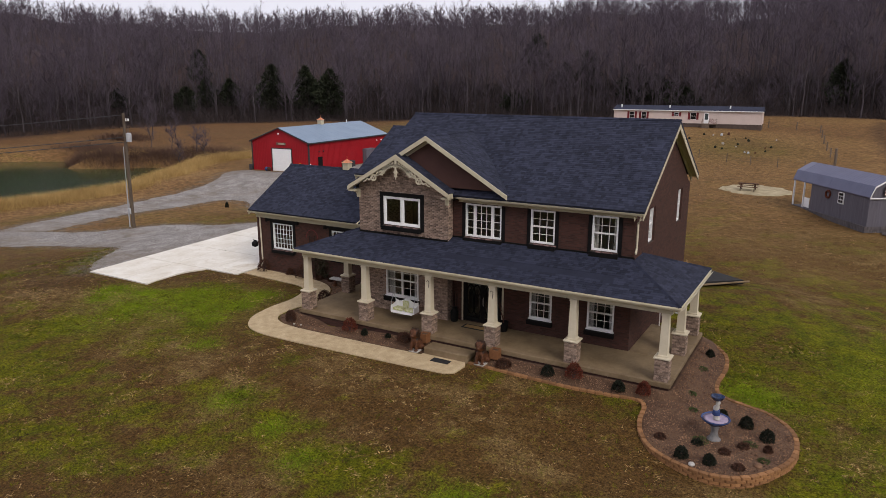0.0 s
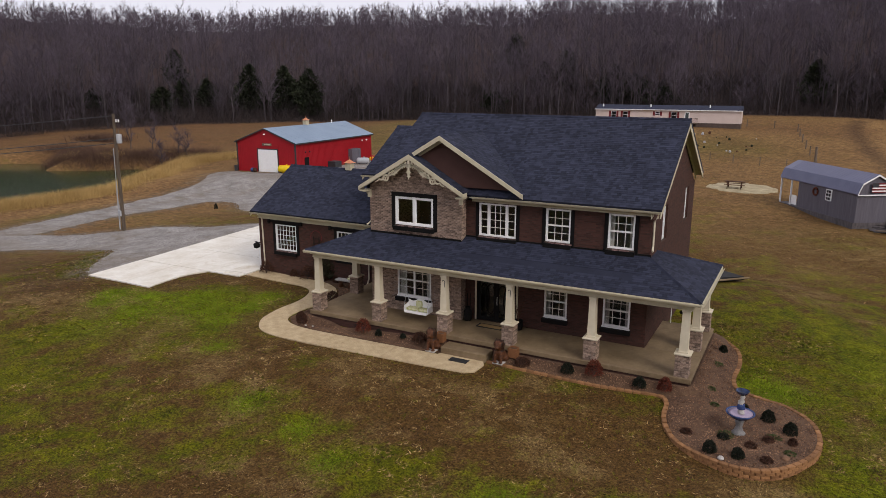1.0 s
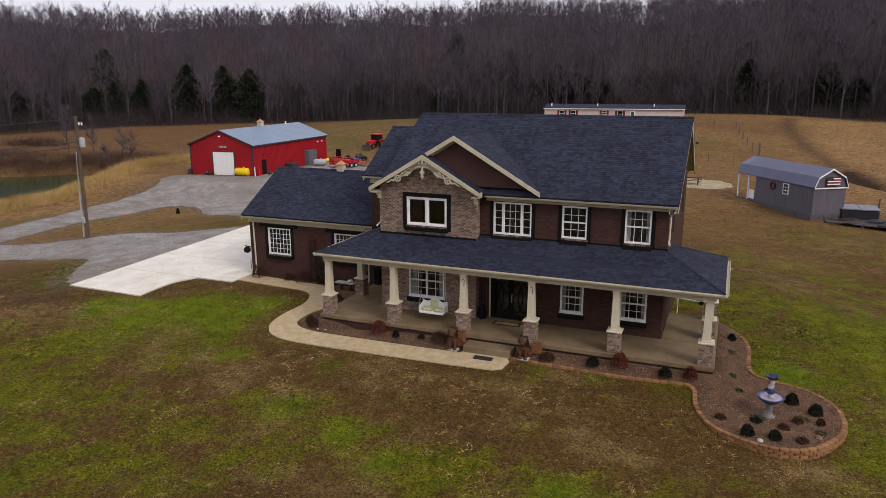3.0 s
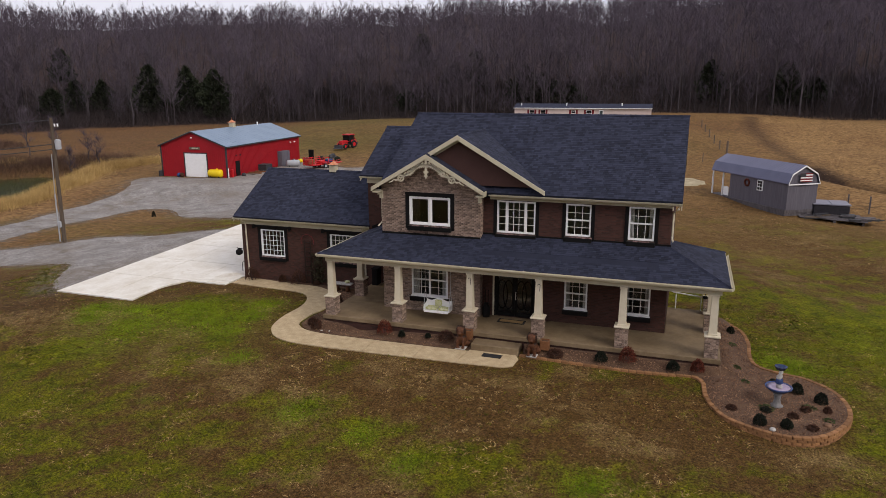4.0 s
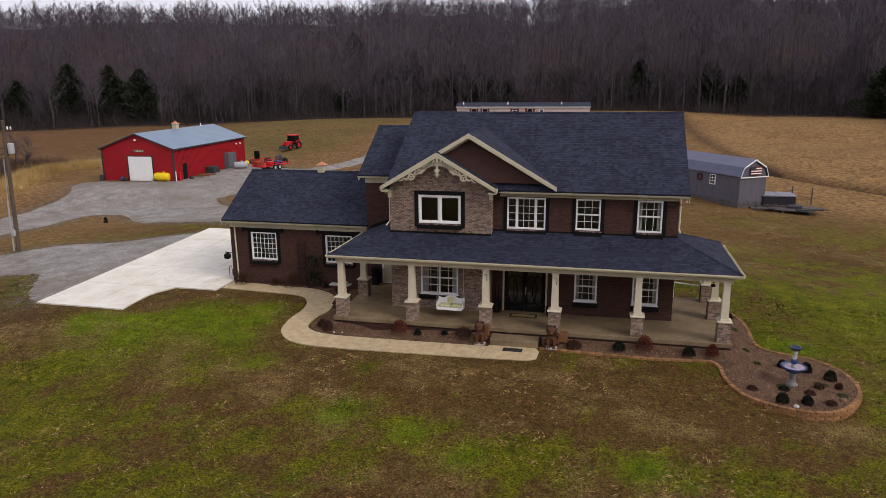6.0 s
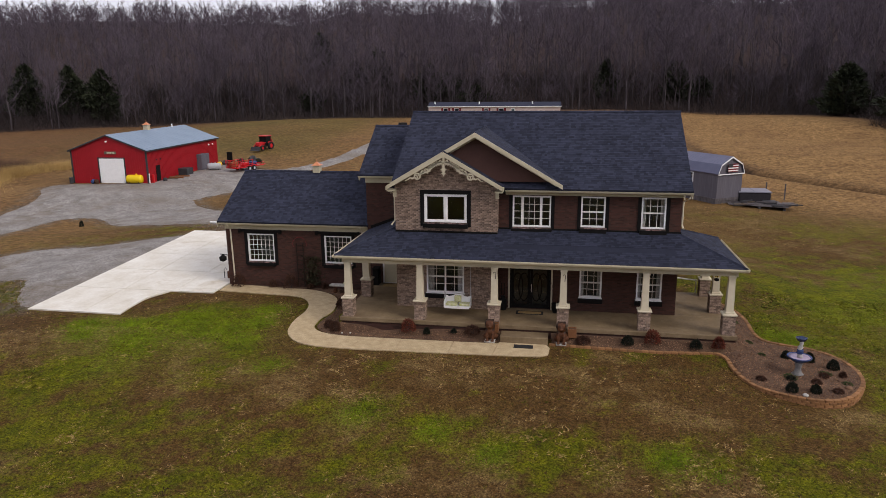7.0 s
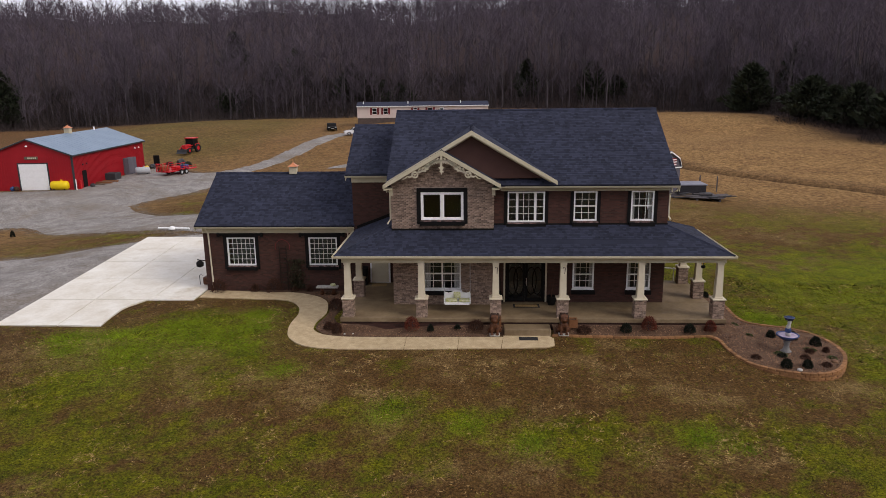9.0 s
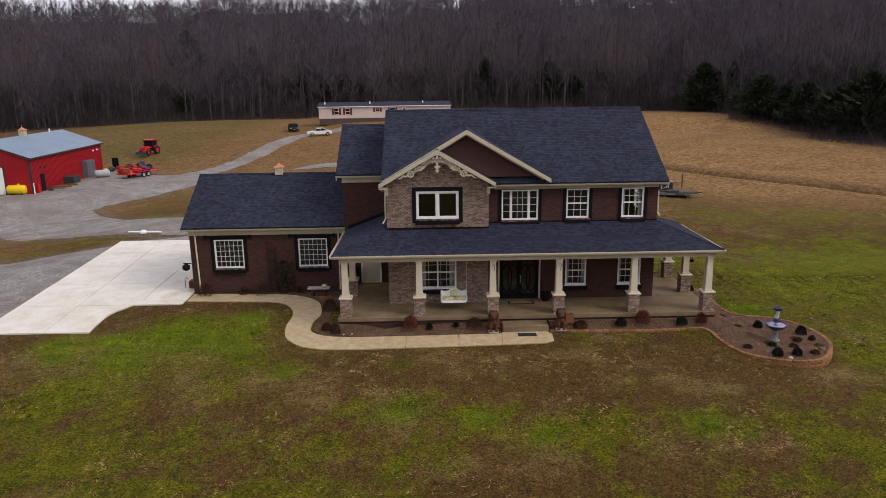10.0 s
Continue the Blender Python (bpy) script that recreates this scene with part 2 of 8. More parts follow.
    straw = blend(calc("SUBTRACT", layer("straw"), 1.0), straw, blend(tuft, (.30, .165, .062), (.54, .32, .135)))
    straw = blend(calc("MULTIPLY", layer("olive"), calc("MULTIPLY_ADD", wide, .45, .5)), straw, blend(tuft, (.070, .062, .012), (.15, .125, .028)))
    rust, _ = noise_at(.11, 5, .68, .46, .64)
    straw = blend(calc("MULTIPLY_ADD", rust, .4, calc("MULTIPLY", layer("ruddy"), calc("MULTIPLY_ADD", streak, .3, .75))), straw, blend(tuft, (.105, .045, .022), (.19, .086, .042)))
    straw = blend(calc("MULTIPLY", fine, .35), straw, (.34, .22, .09))
    col = blend(calc("MULTIPLY", layer("straw"), calc("MULTIPLY_ADD", mid, .5, .6)), lawn, straw)
    strewn, _ = noise_at(1.1, 7, .75, .42, .58)
    col = blend(calc("MULTIPLY", layer("grit"), calc("MULTIPLY_ADD", strewn, .9, .05)), col, blend(fine, (.10, .078, .056), (.26, .235, .205)))
    col = blend(layer("tread"), col, blend(fine, (.045, .024, .015), (.085, .05, .03)))
    col = blend(layer("litter"), col, blend(fine, (.042, .027, .026), (.086, .055, .049)))
    h = n.new("ShaderNodeHueSaturation")
    l.new(col, h.inputs["Color"])
    speck, raws = noise_at(17, 4, .75, .34, .66)
    # speckle in value: own tone, plus shade between tufts put into the colour
    tuft_shade = n.new("ShaderNodeMath"); tuft_shade.operation = "MULTIPLY_ADD"
    tuft_shade.inputs[1].default_value, tuft_shade.inputs[2].default_value = 1.66, -.05
    patchy = blend(calc("MULTIPLY", layer("straw"), .8), calc("MULTIPLY_ADD", fine, .45, calc("MULTIPLY", speck, .55)), calc("MULTIPLY_ADD", tuft, .26, calc("MULTIPLY_ADD", streak, .16, .2)))
    l.new(calc("MULTIPLY_ADD", grain, .15, calc("MULTIPLY", patchy, .92)), tuft_shade.inputs[0])
    l.new(tuft_shade.outputs[0], h.inputs["Value"])
    l.new(h.outputs[0], p.inputs["Base Color"])
    bp = n.new("ShaderNodeBump")
    bp.inputs["Strength"].default_value, bp.inputs["Distance"].default_value = 1.0, .06
    l.new(raws, bp.inputs["Height"]); l.new(bp.outputs[0], p.inputs["Normal"])
    return m


def stained(m, *spots):
    """Adds blotches with their own colour to a material: scale, from, to, strength, colour."""
    n, l = m.node_tree.nodes, m.node_tree.links
    p = n["Principled BSDF"]
    tc = n.new("ShaderNodeTexCoord")
    last = p.inputs["Base Color"].links[0].from_socket
    for scale, lo, hi, top, col in spots:
        t, r, x = n.new("ShaderNodeTexNoise"), n.new("ShaderNodeMapRange"), n.new("ShaderNodeMix")
        t.inputs["Scale"].default_value, t.inputs["Detail"].default_value, t.inputs["Roughness"].default_value = scale, 8, .7
        r.inputs[1].default_value, r.inputs[2].default_value, r.inputs[4].default_value = lo, hi, top
        l.new(tc.outputs["Object"], t.inputs[0]); l.new(t.outputs[0], r.inputs[0])
        x.data_type = "RGBA"
        l.new(r.outputs[0], x.inputs[0]); l.new(last, x.inputs[6]); x.inputs[7].default_value = (*col, 1)
        last = x.outputs[2]
    l.new(last, p.inputs["Base Color"])
    return m


def gravel_mat(name):
    """Crushed stone: mixed grey chips, packed wheel lines, and drifts of brown dirt."""
    m = mat(name, (.17, .155, .142), (.30, .28, .262), .6, .95, bump=.7, bump_scale=15, fine=.4)
    n, l = m.node_tree.nodes, m.node_tree.links
    p = n["Principled BSDF"]
    tc = n.new("ShaderNodeTexCoord")
    was = p.inputs["Base Color"].links[0].from_socket
    chip = n.new("ShaderNodeTexVoronoi"); chip.inputs["Scale"].default_value = 11
    l.new(tc.outputs["Object"], chip.inputs["Vector"])
    bw = n.new("ShaderNodeRGBToBW"); l.new(chip.outputs["Color"], bw.inputs[0])
    hs = n.new("ShaderNodeHueSaturation"); l.new(was, hs.inputs["Color"])
    v = n.new("ShaderNodeMapRange"); v.inputs[3].default_value, v.inputs[4].default_value = .55, 1.4
    l.new(bw.outputs[0], v.inputs[0]); l.new(v.outputs[0], hs.inputs["Value"])
    l.new(hs.outputs[0], p.inputs["Base Color"])
    return stained(m, (.16, .47, .66, .7, (.135, .10, .066)), (.8, .56, .72, .6, (.095, .066, .04)), (.35, .58, .7, .5, (.36, .345, .33)))


M = {
    "ground": ground_mat("winter_grass"),
    "brick": brick_mat("dark_brown_brick", (.084, .035, .026), (.042, .020, .016), (.066, .030, .024), (.052, .038, .031)),
    "stone": brick_mat("tumbled_grey_brick", (.36, .25, .19), (.085, .058, .047), (.19, .135, .108), (.36, .305, .265), .2, .072, .017),
    "shingle": mat("charcoal_shingle", (.020, .0225, .038), (.029, .033, .055), .8, .92, bump=0, bump_scale=60, fine=.1, vary=.36, spec=.2),
    "cream": mat("cream_trim", (.48, .43, .31), (.56, .505, .375), 2, .6, bump=.05, fine=.06),
    "post": mat("cream_post", (.54, .48, .355), (.62, .555, .43), 2, .55, bump=.05, fine=.05),
    "white": mat("white_vinyl", (.78, .78, .78), (.86, .86, .86), 4, .4, bump=.02, fine=.03),
    "black": mat("black_paint", (.005, .005, .005), (.009, .008, .008), 4, .75, bump=.1, fine=.1, spec=.15),
    "gable": mat("brown_siding", (.062, .027, .022), (.074, .034, .028), 1.5, .7, bump=.1, fine=.08),
    "glass": glass_mat("window_glass"),
    # dark blue-grey: indoor dimness and the panes' bluish reflection put into the wall colour
    "room": mat("unlit_room", (.045, .058, .06), (.065, .083, .086), 1, .9),
    "curtain": mat("pale_curtain", (.5, .48, .45), (.6, .58, .55), 3, .9, stretch=(14, 1, .3)),
    # base colours lowered to carry the porch's shade; the blotches are stains
    "slab": stained(mat("shade_toned_concrete", (.125, .085, .046), (.245, .178, .105), .7, .75, bump=.1, fine=.15), (1.3, .56, .74, .5, (.30, .235, .15))),
    "drive": stained(mat("drive_concrete", (.60, .55, .46), (.76, .735, .67), .5, .85, bump=.1, fine=.1), (.4, .56, .72, .6, (.42, .33, .21)), (1.7, .66, .76, .7, (.26, .18, .10))),
    "walk": mat("exposed_aggregate", (.37, .275, .155), (.52, .405, .25), 2.5, .9, bump=.6, bump_scale=34, fine=.55),
    "gravel": gravel_mat("road_gravel"),
    "mulch": mat("pebble_mulch", (.058, .030, .018), (.125, .072, .042), 1.5, .95, bump=.9, bump_scale=22, fine=.5),
    "edging": mat("clay_edging", (.17, .080, .034), (.31, .155, .066), 5, .9, bump=.5, fine=.25, vary=.3),
    "red_metal": mat("red_metal_wall", (.27, .006, .012), (.33, .009, .016), .5, .55, bump=.05, fine=.06),
    "barn_roof": mat("galvalume_roof", (.165, .235, .32), (.205, .28, .37), .4, .4, .2, bump=.03, fine=.05),
    "dark_trim": mat("charcoal_trim", (.03, .03, .034), (.045, .045, .05), 3, .6),
    "copper": mat("copper_cap", (.62, .22, .10), (.72, .30, .15), 6, .4, .6),
    "siding": mat("pinkish_siding", (.55, .45, .41), (.6, .5, .46), .8, .7, fine=.05),
    "skirt": mat("brown_skirting", (.07, .05, .042), (.1, .07, .058), 2, .8),
    "deck_wood": mat("silvered_boards", (.06, .052, .056), (.13, .115, .118), 2, .85, bump=.3, fine=.25, stretch=(3, 3, .6)),
    "shutter": mat("dark_red_shutter", (.13, .012, .016), (.17, .018, .02), 2, .6),
    "grey_wall": mat("grey_board_siding", (.092, .085, .105), (.128, .118, .14), .8, .8, fine=.1, stretch=(6, 6, .5)),
    "shed_roof": mat("blue_grey_metal", (.11, .115, .18), (.135, .14, .21), .6, .33, .35, fine=.05),
    "bark": mat("grey_bark", (.038, .031, .036), (.082, .070, .076), .6, .95, bump=.4, fine=.25, vary=.3),
    "twig": mat("winter_twigs", (.056, .044, .058), (.108, .086, .108), .04, .95, bump=0, fine=.2, vary=.3),
    "needle": mat("cedar_needles", (.012, .017, .009), (.031, .038, .018), .5, .9, bump=0, fine=.2, vary=.45),
    "pole": mat("weathered_pole", (.075, .055, .04), (.13, .10, .075), 1, .9, bump=.4, fine=.25, stretch=(6, 6, .4)),
    "wood": mat("grey_wood", (.10, .075, .055), (.17, .13, .1), 2, .85, bump=.3, fine=.25, stretch=(3, 3, .6)),
    "reed": mat("straw_grass", (.33, .21, .075), (.48, .33, .135), .3, .95, bump=0, fine=.1, vary=.35),
    "blade": mat("lawn_blades", (.17, .10, .034), (.46, .31, .13), .9, .95, bump=0, vary=.45),
    "blade_green": mat("green_blades", (.024, .028, .001), (.165, .158, .005), .7, .95, bump=0, vary=.4),
    "bush": mat("evergreen_shrub", (.006, .008, .004), (.016, .018, .008), 3, .9, bump=0, vary=.4),
    "bush_red": mat("russet_shrub", (.085, .018, .009), (.15, .036, .018), 3, .9, bump=0, vary=.45),
    "bush_brown": mat("dry_shrub", (.045, .018, .010), (.085, .038, .022), 3, .9, bump=0, vary=.45),
    "steel": mat("galvanised_steel", (.45, .46, .47), (.55, .56, .57), 2, .4, .6),
    "silver": mat("silver_paint", (.33, .345, .37), (.4, .41, .43), 2, .45),
    "rubber": mat("black_rubber", (.012, .012, .013), (.025, .024, .024), 4, .85),
    "yellow": mat("yellow_paint", (.75, .52, .01), (.8, .57, .015), 2, .45, bump=.03),
    "red_paint": mat("red_paint", (.45, .012, .018), (.55, .02, .025), 2, .4, bump=.02),
    "terracotta": mat("terracotta_lion", (.03, .011, .005), (.14, .05, .019), 9, .6, bump=.5, fine=.3),
    "cast_blue": mat("blue_glaze", (.02, .035, .11), (.045, .08, .20), 6, .25, fine=.15),
    "cast_grey": mat("aged_grey_plaster", (.12, .115, .115), (.22, .21, .205), 8, .75, fine=.25),
    "cast_white": mat("aged_white_plaster", (.28, .26, .24), (.5, .48, .45), 8, .7, fine=.2),
}
water = bpy.data.materials.new("pond_water")
water.use_nodes = True
wp = water.node_tree.nodes["Principled BSDF"]
wp.inputs["Base Color"].default_value, wp.inputs["Roughness"].default_value = (.02, .042, .012, 1), .13
wno, wbu = water.node_tree.nodes.new("ShaderNodeTexNoise"), water.node_tree.nodes.new("ShaderNodeBump")
wno.inputs["Scale"].default_value = 1.2
wbu.inputs["Strength"].default_value, wbu.inputs["Distance"].default_value = .15, .05
water.node_tree.links.new(wno.outputs[0], wbu.inputs["Height"])
water.node_tree.links.new(wbu.outputs[0], wp.inputs["Normal"])
M["water"] = water


# ---- building helpers ----
def origin_of(ob):
    v = Vector((0, 0, 0))
    while ob:
        v += ob.location
        ob = ob.parent
    return v


def thing(name, at, label, category, group="", kind=""):
    ob = new(name)
    ob.location = at
    ob.empty_display_size = .2
    return tagged(ob, label, category, group, kind)


def finish(bm, name, material, smooth_faces=False):
    me = bpy.data.meshes.new(name)
    bmesh.ops.recalc_face_normals(bm, faces=bm.faces)
    bm.to_mesh(me)
    bm.free()
    me.materials.append(M[material])
    if smooth_faces:
        me.shade_smooth()
    return me


def part(name, bm, material, parent, label="", smooth_faces=False):
    """Links a bmesh, in world metres, as one mesh object under an unturned parent."""
    at = origin_of(parent)
    bmesh.ops.translate(bm, verts=bm.verts, vec=-at)
    ob = new(name, finish(bm, name, material, smooth_faces))
    ob.parent = parent
    return tagged(ob, label)


def solo(name, bm, material, at, label, category, group="", kind="", smooth_faces=False):
    bmesh.ops.translate(bm, verts=bm.verts, vec=-Vector(at))
    ob = new(name, finish(bm, name, material, smooth_faces))
    ob.location = at
    return tagged(ob, label, category, group, kind)


def B():
    return bmesh.new()


def box(bm, x0, x1, y0, y1, z0, z1, bevel=0.0):
    r = bmesh.ops.create_cube(bm, size=1)["verts"]
    for v in r:
        v.co = Vector(((x0 + x1) / 2 + v.co.x * (x1 - x0), (y0 + y1) / 2 + v.co.y * (y1 - y0), (z0 + z1) / 2 + v.co.z * (z1 - z0)))
    if bevel:
        bmesh.ops.bevel(bm, geom=list({e for v in r for e in v.link_edges}), offset=bevel, segments=1, affect="EDGES")
    return bm


def prism(bm, pts, vec):
    """A flat polygon pushed along vec."""
    vec = Vector(vec)
    a = [bm.verts.new(p) for p in pts]
    b = [bm.verts.new(Vector(p) + vec) for p in pts]
    bm.faces.new(a); bm.faces.new(b[::-1])
    for i in range(len(a)):
        j = (i + 1) % len(a)
        bm.faces.new((a[i], b[i], b[j], a[j]))
    return bm


def tube(bm, pts, r, sides=8, r1=None):
    """A round bar through points, tapering from r to r1, with closed ends."""
    r1 = r if r1 is None else r1
    rings, pts = [], [Vector(p) for p in pts]
    for i, p in enumerate(pts):
        d = (pts[min(i + 1, len(pts) - 1)] - pts[max(i - 1, 0)]).normalized()
        u = d.orthogonal().normalized()
        w = d.cross(u)
        k = r + (r1 - r) * i / max(1, len(pts) - 1)
        rings.append([bm.verts.new(p + k * (math.cos(2 * math.pi * s / sides) * u + math.sin(2 * math.pi * s / sides) * w)) for s in range(sides)])
    for a, b in zip(rings, rings[1:]):
        for s in range(sides):
            bm.faces.new((a[s], a[(s + 1) % sides], b[(s + 1) % sides], b[s]))
    bm.faces.new(rings[0][::-1]); bm.faces.new(rings[-1])
    return bm


def lathe(bm, at, profile, sides=20):
    """A turned body about the upright through at; profile: (radius, height)."""
    rings = []
    for r, z in profile:
        rings.append([bm.verts.new((at[0] + r * math.cos(2 * math.pi * s / sides), at[1] + r * math.sin(2 * math.pi * s / sides), at[2] + z)) for s in range(sides)])
    for a, b in zip(rings, rings[1:]):
        for s in range(sides):
            bm.faces.new((a[s], a[(s + 1) % sides], b[(s + 1) % sides], b[s]))
    bm.faces.new(rings[0][::-1]); bm.faces.new(rings[-1])
    return bm


def lump(bm, at, r, seed=0, squash=1.0, rough=.25):
    v = bmesh.ops.create_icosphere(bm, subdivisions=2, radius=1)["verts"]
    for p in v:
        k = r * (1 + rough * noise.noise(p.co * 2.3 + Vector((seed, seed * 2.1, 0))))
        p.co = Vector(at) + Vector((p.co.x * k, p.co.y * k, p.co.z * k * squash))
    return bm


def raw_mesh(name, verts, faces_n, material, slots=None):
    """A mesh from arrays: verts (n, 3) and faces as one (m, 3 or 4) array of indices."""
    me = bpy.data.meshes.new(name)
    verts, faces_n = np.asarray(verts, np.float32), np.asarray(faces_n, np.int32)
    k = faces_n.shape[1]
    me.vertices.add(len(verts)); me.vertices.foreach_set("co", verts.ravel())
    me.loops.add(faces_n.size); me.loops.foreach_set("vertex_index", faces_n.ravel())
    me.polygons.add(len(faces_n))
    me.polygons.foreach_set("loop_start", np.arange(0, faces_n.size, k, dtype=np.int32))
    for mm in ([material] if isinstance(material, str) else material):
        me.materials.append(M[mm])
    if slots is not None:
        me.polygons.foreach_set("material_index", np.asarray(slots, np.int32))
    me.update(calc_edges=True)
    me.shade_flat()
    return me


def curve_line(pts, closed=False, steps=6):
    """A smooth line through points (Catmull-Rom)."""
    P, out, n = [Vector(p) for p in pts], [], len(pts)
    for i in range(n if closed else n - 1):
        a, b = P[i], P[(i + 1) % n]
        p0 = P[(i - 1) % n] if closed or i else a
        p3 = P[(i + 2) % n] if closed or i + 2 < n else b
        for s in range(steps):
            t = s / steps
            out.append(.5 * (2 * a + (b - p0) * t + (2 * p0 - 5 * a + 4 * b - p3) * t * t + (3 * a - 3 * b + p3 - p0) * t ** 3))
    if not closed:
        out.append(P[-1])
    return out


def sheet(outline, lift, step=2.0, edge=None):
    """A sheet over the land inside an outline, cut into a grid and laid on the ground; edge: lift of its rim."""
    bm = B()
    bm.faces.new([bm.verts.new((p[0], p[1], 0)) for p in outline])
    for ax in (0, 1):
        lo, hi = min(p[ax] for p in outline), max(p[ax] for p in outline)
        c = math.ceil(lo / step) * step
        while c < hi:
            co, no = [0, 0, 0], [0, 0, 0]
            co[ax], no[ax] = c, 1
            bmesh.ops.bisect_plane(bm, geom=bm.verts[:] + bm.edges[:] + bm.faces[:], plane_co=co, plane_no=no)
            c += step
    bmesh.ops.triangulate(bm, faces=bm.faces)
    z = land(np.array([v.co.x for v in bm.verts]), np.array([v.co.y for v in bm.verts]))
    for v, h in zip(bm.verts, z):
        v.co.z = h + (edge if edge is not None and v.is_boundary else lift)
    for f in bm.faces:
        if f.normal.z < 0:
            f.normal_flip()
    return bm


def ribbon(line, widths):
    """The outline of a road along a line."""
    P = curve_line([(x, y, 0) for x, y in line], steps=5)
    left, right = [], []
    for i, p in enumerate(P):
        d = (P[min(i + 1, len(P) - 1)] - P[max(i - 1, 0)]).normalized()
        w = np.interp(i / (len(P) - 1), np.linspace(0, 1, len(widths)), widths) / 2
        w *= 1 + .12 * noise.noise(p * .3)
        left.append(p + Vector((-d.y, d.x, 0)) * w)
        right.append(p - Vector((-d.y, d.x, 0)) * w)
    return left + right[::-1]


# ---- ground ----
def spread(lo, hi, near_lo, near_hi, fine, grow):
    """Grid lines: even in the near stretch, wider and wider beyond it."""
    out, s, v = list(np.arange(near_lo, near_hi + .01, fine)), fine, near_hi
    while v < hi:
        s *= grow; v += s; out.append(min(v, hi))
    s, v = fine, near_lo
    while v > lo:
        s *= grow; v -= s; out.insert(0, max(v, lo))
    return np.array(out)


gx, gy = spread(-2500, 2500, -62, 40, .7, 1.09), spread(-1500, 2800, 5, 96, .7, 1.08)
GX, GY = np.meshgrid(gx, gy)
gv = np.stack([GX, GY, land(GX, GY)], -1).reshape(-1, 3)
near = (gv[:, 1] < 110) & (gv[:, 0] > -75) & (gv[:, 0] < 25)
gv[:, 2] += np.where(near, [.025 * noise.noise((a * .35, b * .35, 0)) for a, b, _ in gv], 0)
pad = (gv[:, 0] > -42.5) & (gv[:, 0] < -3.5) & (gv[:, 1] > 22.5) & (gv[:, 1] < 47)
gv[pad, 2] = np.minimum(gv[pad, 2], land(gv[pad, 0], gv[pad, 1]))
idx = np.arange(len(gx) * len(gy)).reshape(len(gy), len(gx))
gf = np.stack([idx[:-1, :-1], idx[:-1, 1:], idx[1:, 1:], idx[1:, :-1]], -1).reshape(-1, 4)
gme = raw_mesh("ground", gv, gf, "ground")
gme.shade_smooth()
X, Y = gv[:, 0], gv[:, 1]
D = hill(X, Y)


def blob(x, y, r):
    return np.exp(-((X - x) ** 2 + (Y - y) ** 2) / (r * r))


def along(line, w):
    best = np.full(len(X), 1e9)
    for (ax, ay), (bx, by) in zip(line, line[1:]):
        s = np.clip(((X - ax) * (bx - ax) + (Y - ay) * (by - ay)) / ((bx - ax) ** 2 + (by - ay) ** 2), 0, 1)
        best = np.minimum(best, np.hypot(X - ax - s * (bx - ax), Y - ay - s * (by - ay)))
    return np.exp(-(best / w) ** 2)


straw = smooth(50, 74, Y + .25 * X) * .75 + .25 * smooth(60, 110, Y) + .85 * smooth(0, 16, X) * smooth(62, 84, Y + .5 * X)
straw = np.maximum(straw, smooth(-44, -60, X) * .95)
straw = straw + .5 * along([(-74, 30), (-75, 42), (-74.5, 50), (-75.5, 57), (-80, 66), (-86, 74)], 2.6) - .3 * along([(-95, 22), (-75, 31), (-68.5, 36), (-69.5, 46)], 1.6)
straw = straw + .45 * spot(X, Y, -6, 60, 6, 7) + .35 * spot(X, Y, 0, 52, 4, 3)
lush = green_share(X, Y)
bright = sum(k * blob(x, y, r) for x, y, r, k in ((-36.2, 24.3, 1.0, 1), (-34.1, 24.8, .7, 1), (-35.4, 22.8, .7, .6), (-28.0, 27.8, 1.0, .7), (-27.6, 26.0, .7, .8), (-31.5, 26.2, 1.4, .4), (-2.0, 28.3, 1.2, .9),
                                                  (-17, 17.1, .7, .7), (-14.8, 15.9, .6, .7), (-20.2, 17.7, .8, .6), (-8.9, 16.3, .8, .6), (-25.0, 21, .7, .5), (-32, 20, 1.6, .3), (2, 24, 3, .25), (-29, 24, 3, .4), (-33, 23, 2.6, .4), (4, 33, 4, .3), (10, 40, 5, .25)))
pale = straw_share(X, Y)
# along DITCH the dark earth also paints in the shade of its bank
tread = 1.1 * along(DITCH, .8) + .35 * along([(x + 1.5, y + 1.3) for x, y in DITCH], 1.4) + .6 * along([(9.8, 92), (7.7, 105), (5.7, 129), (4.4, 154), (6, 170)], 1.6) + .35 * along([(-62, 30), (-50, 27), (-41, 23)], 2.5)
tread = tread + .55 * smooth(-10, -1, D) * smooth(-.3, .5, soft_noise(np.stack([X, Y], 1) * .09, 21))
litter = smooth(-4, 3, D)
olive = np.clip(smooth(-150, -110, X) * (1 - smooth(-62, -50, X)) * smooth(96, 112, Y) * 1.0 + spot(X, Y, -15, 120, 9, 10) + .8 * spot(X, Y, 3, 60, 12, 6) + .5 * spot(X, Y, -50, 47, 9, 5) + .8 * along([(-95, 22), (-75, 31), (-68.5, 36), (-69.5, 46)], 1.8), 0, 1)
rusty = np.clip(.9 * (1 - smooth(-112, -92, X)) * smooth(70, 84, Y) + .7 * spot(X, Y, -52, 50, 9, 3) + .7 * spot(X, Y, -8, 150, 16, 10) + .5 * spot(X, Y, -70, 62, 4, 8), 0, 1)


def ragged(pts, amount=.35):
    """A smooth closed outline with an uneven edge."""
    return [p + amount * Vector((noise.noise(p * .9), noise.noise(p * .9 + Vector((7, 3, 0))), 0)) + amount * .5 * Vector((noise.noise(p * 2.7), noise.noise(p * 2.7 + Vector((1, 9, 0))), 0)) for p in curve_line([(x, y, 0) for x, y in pts], True, 7)]


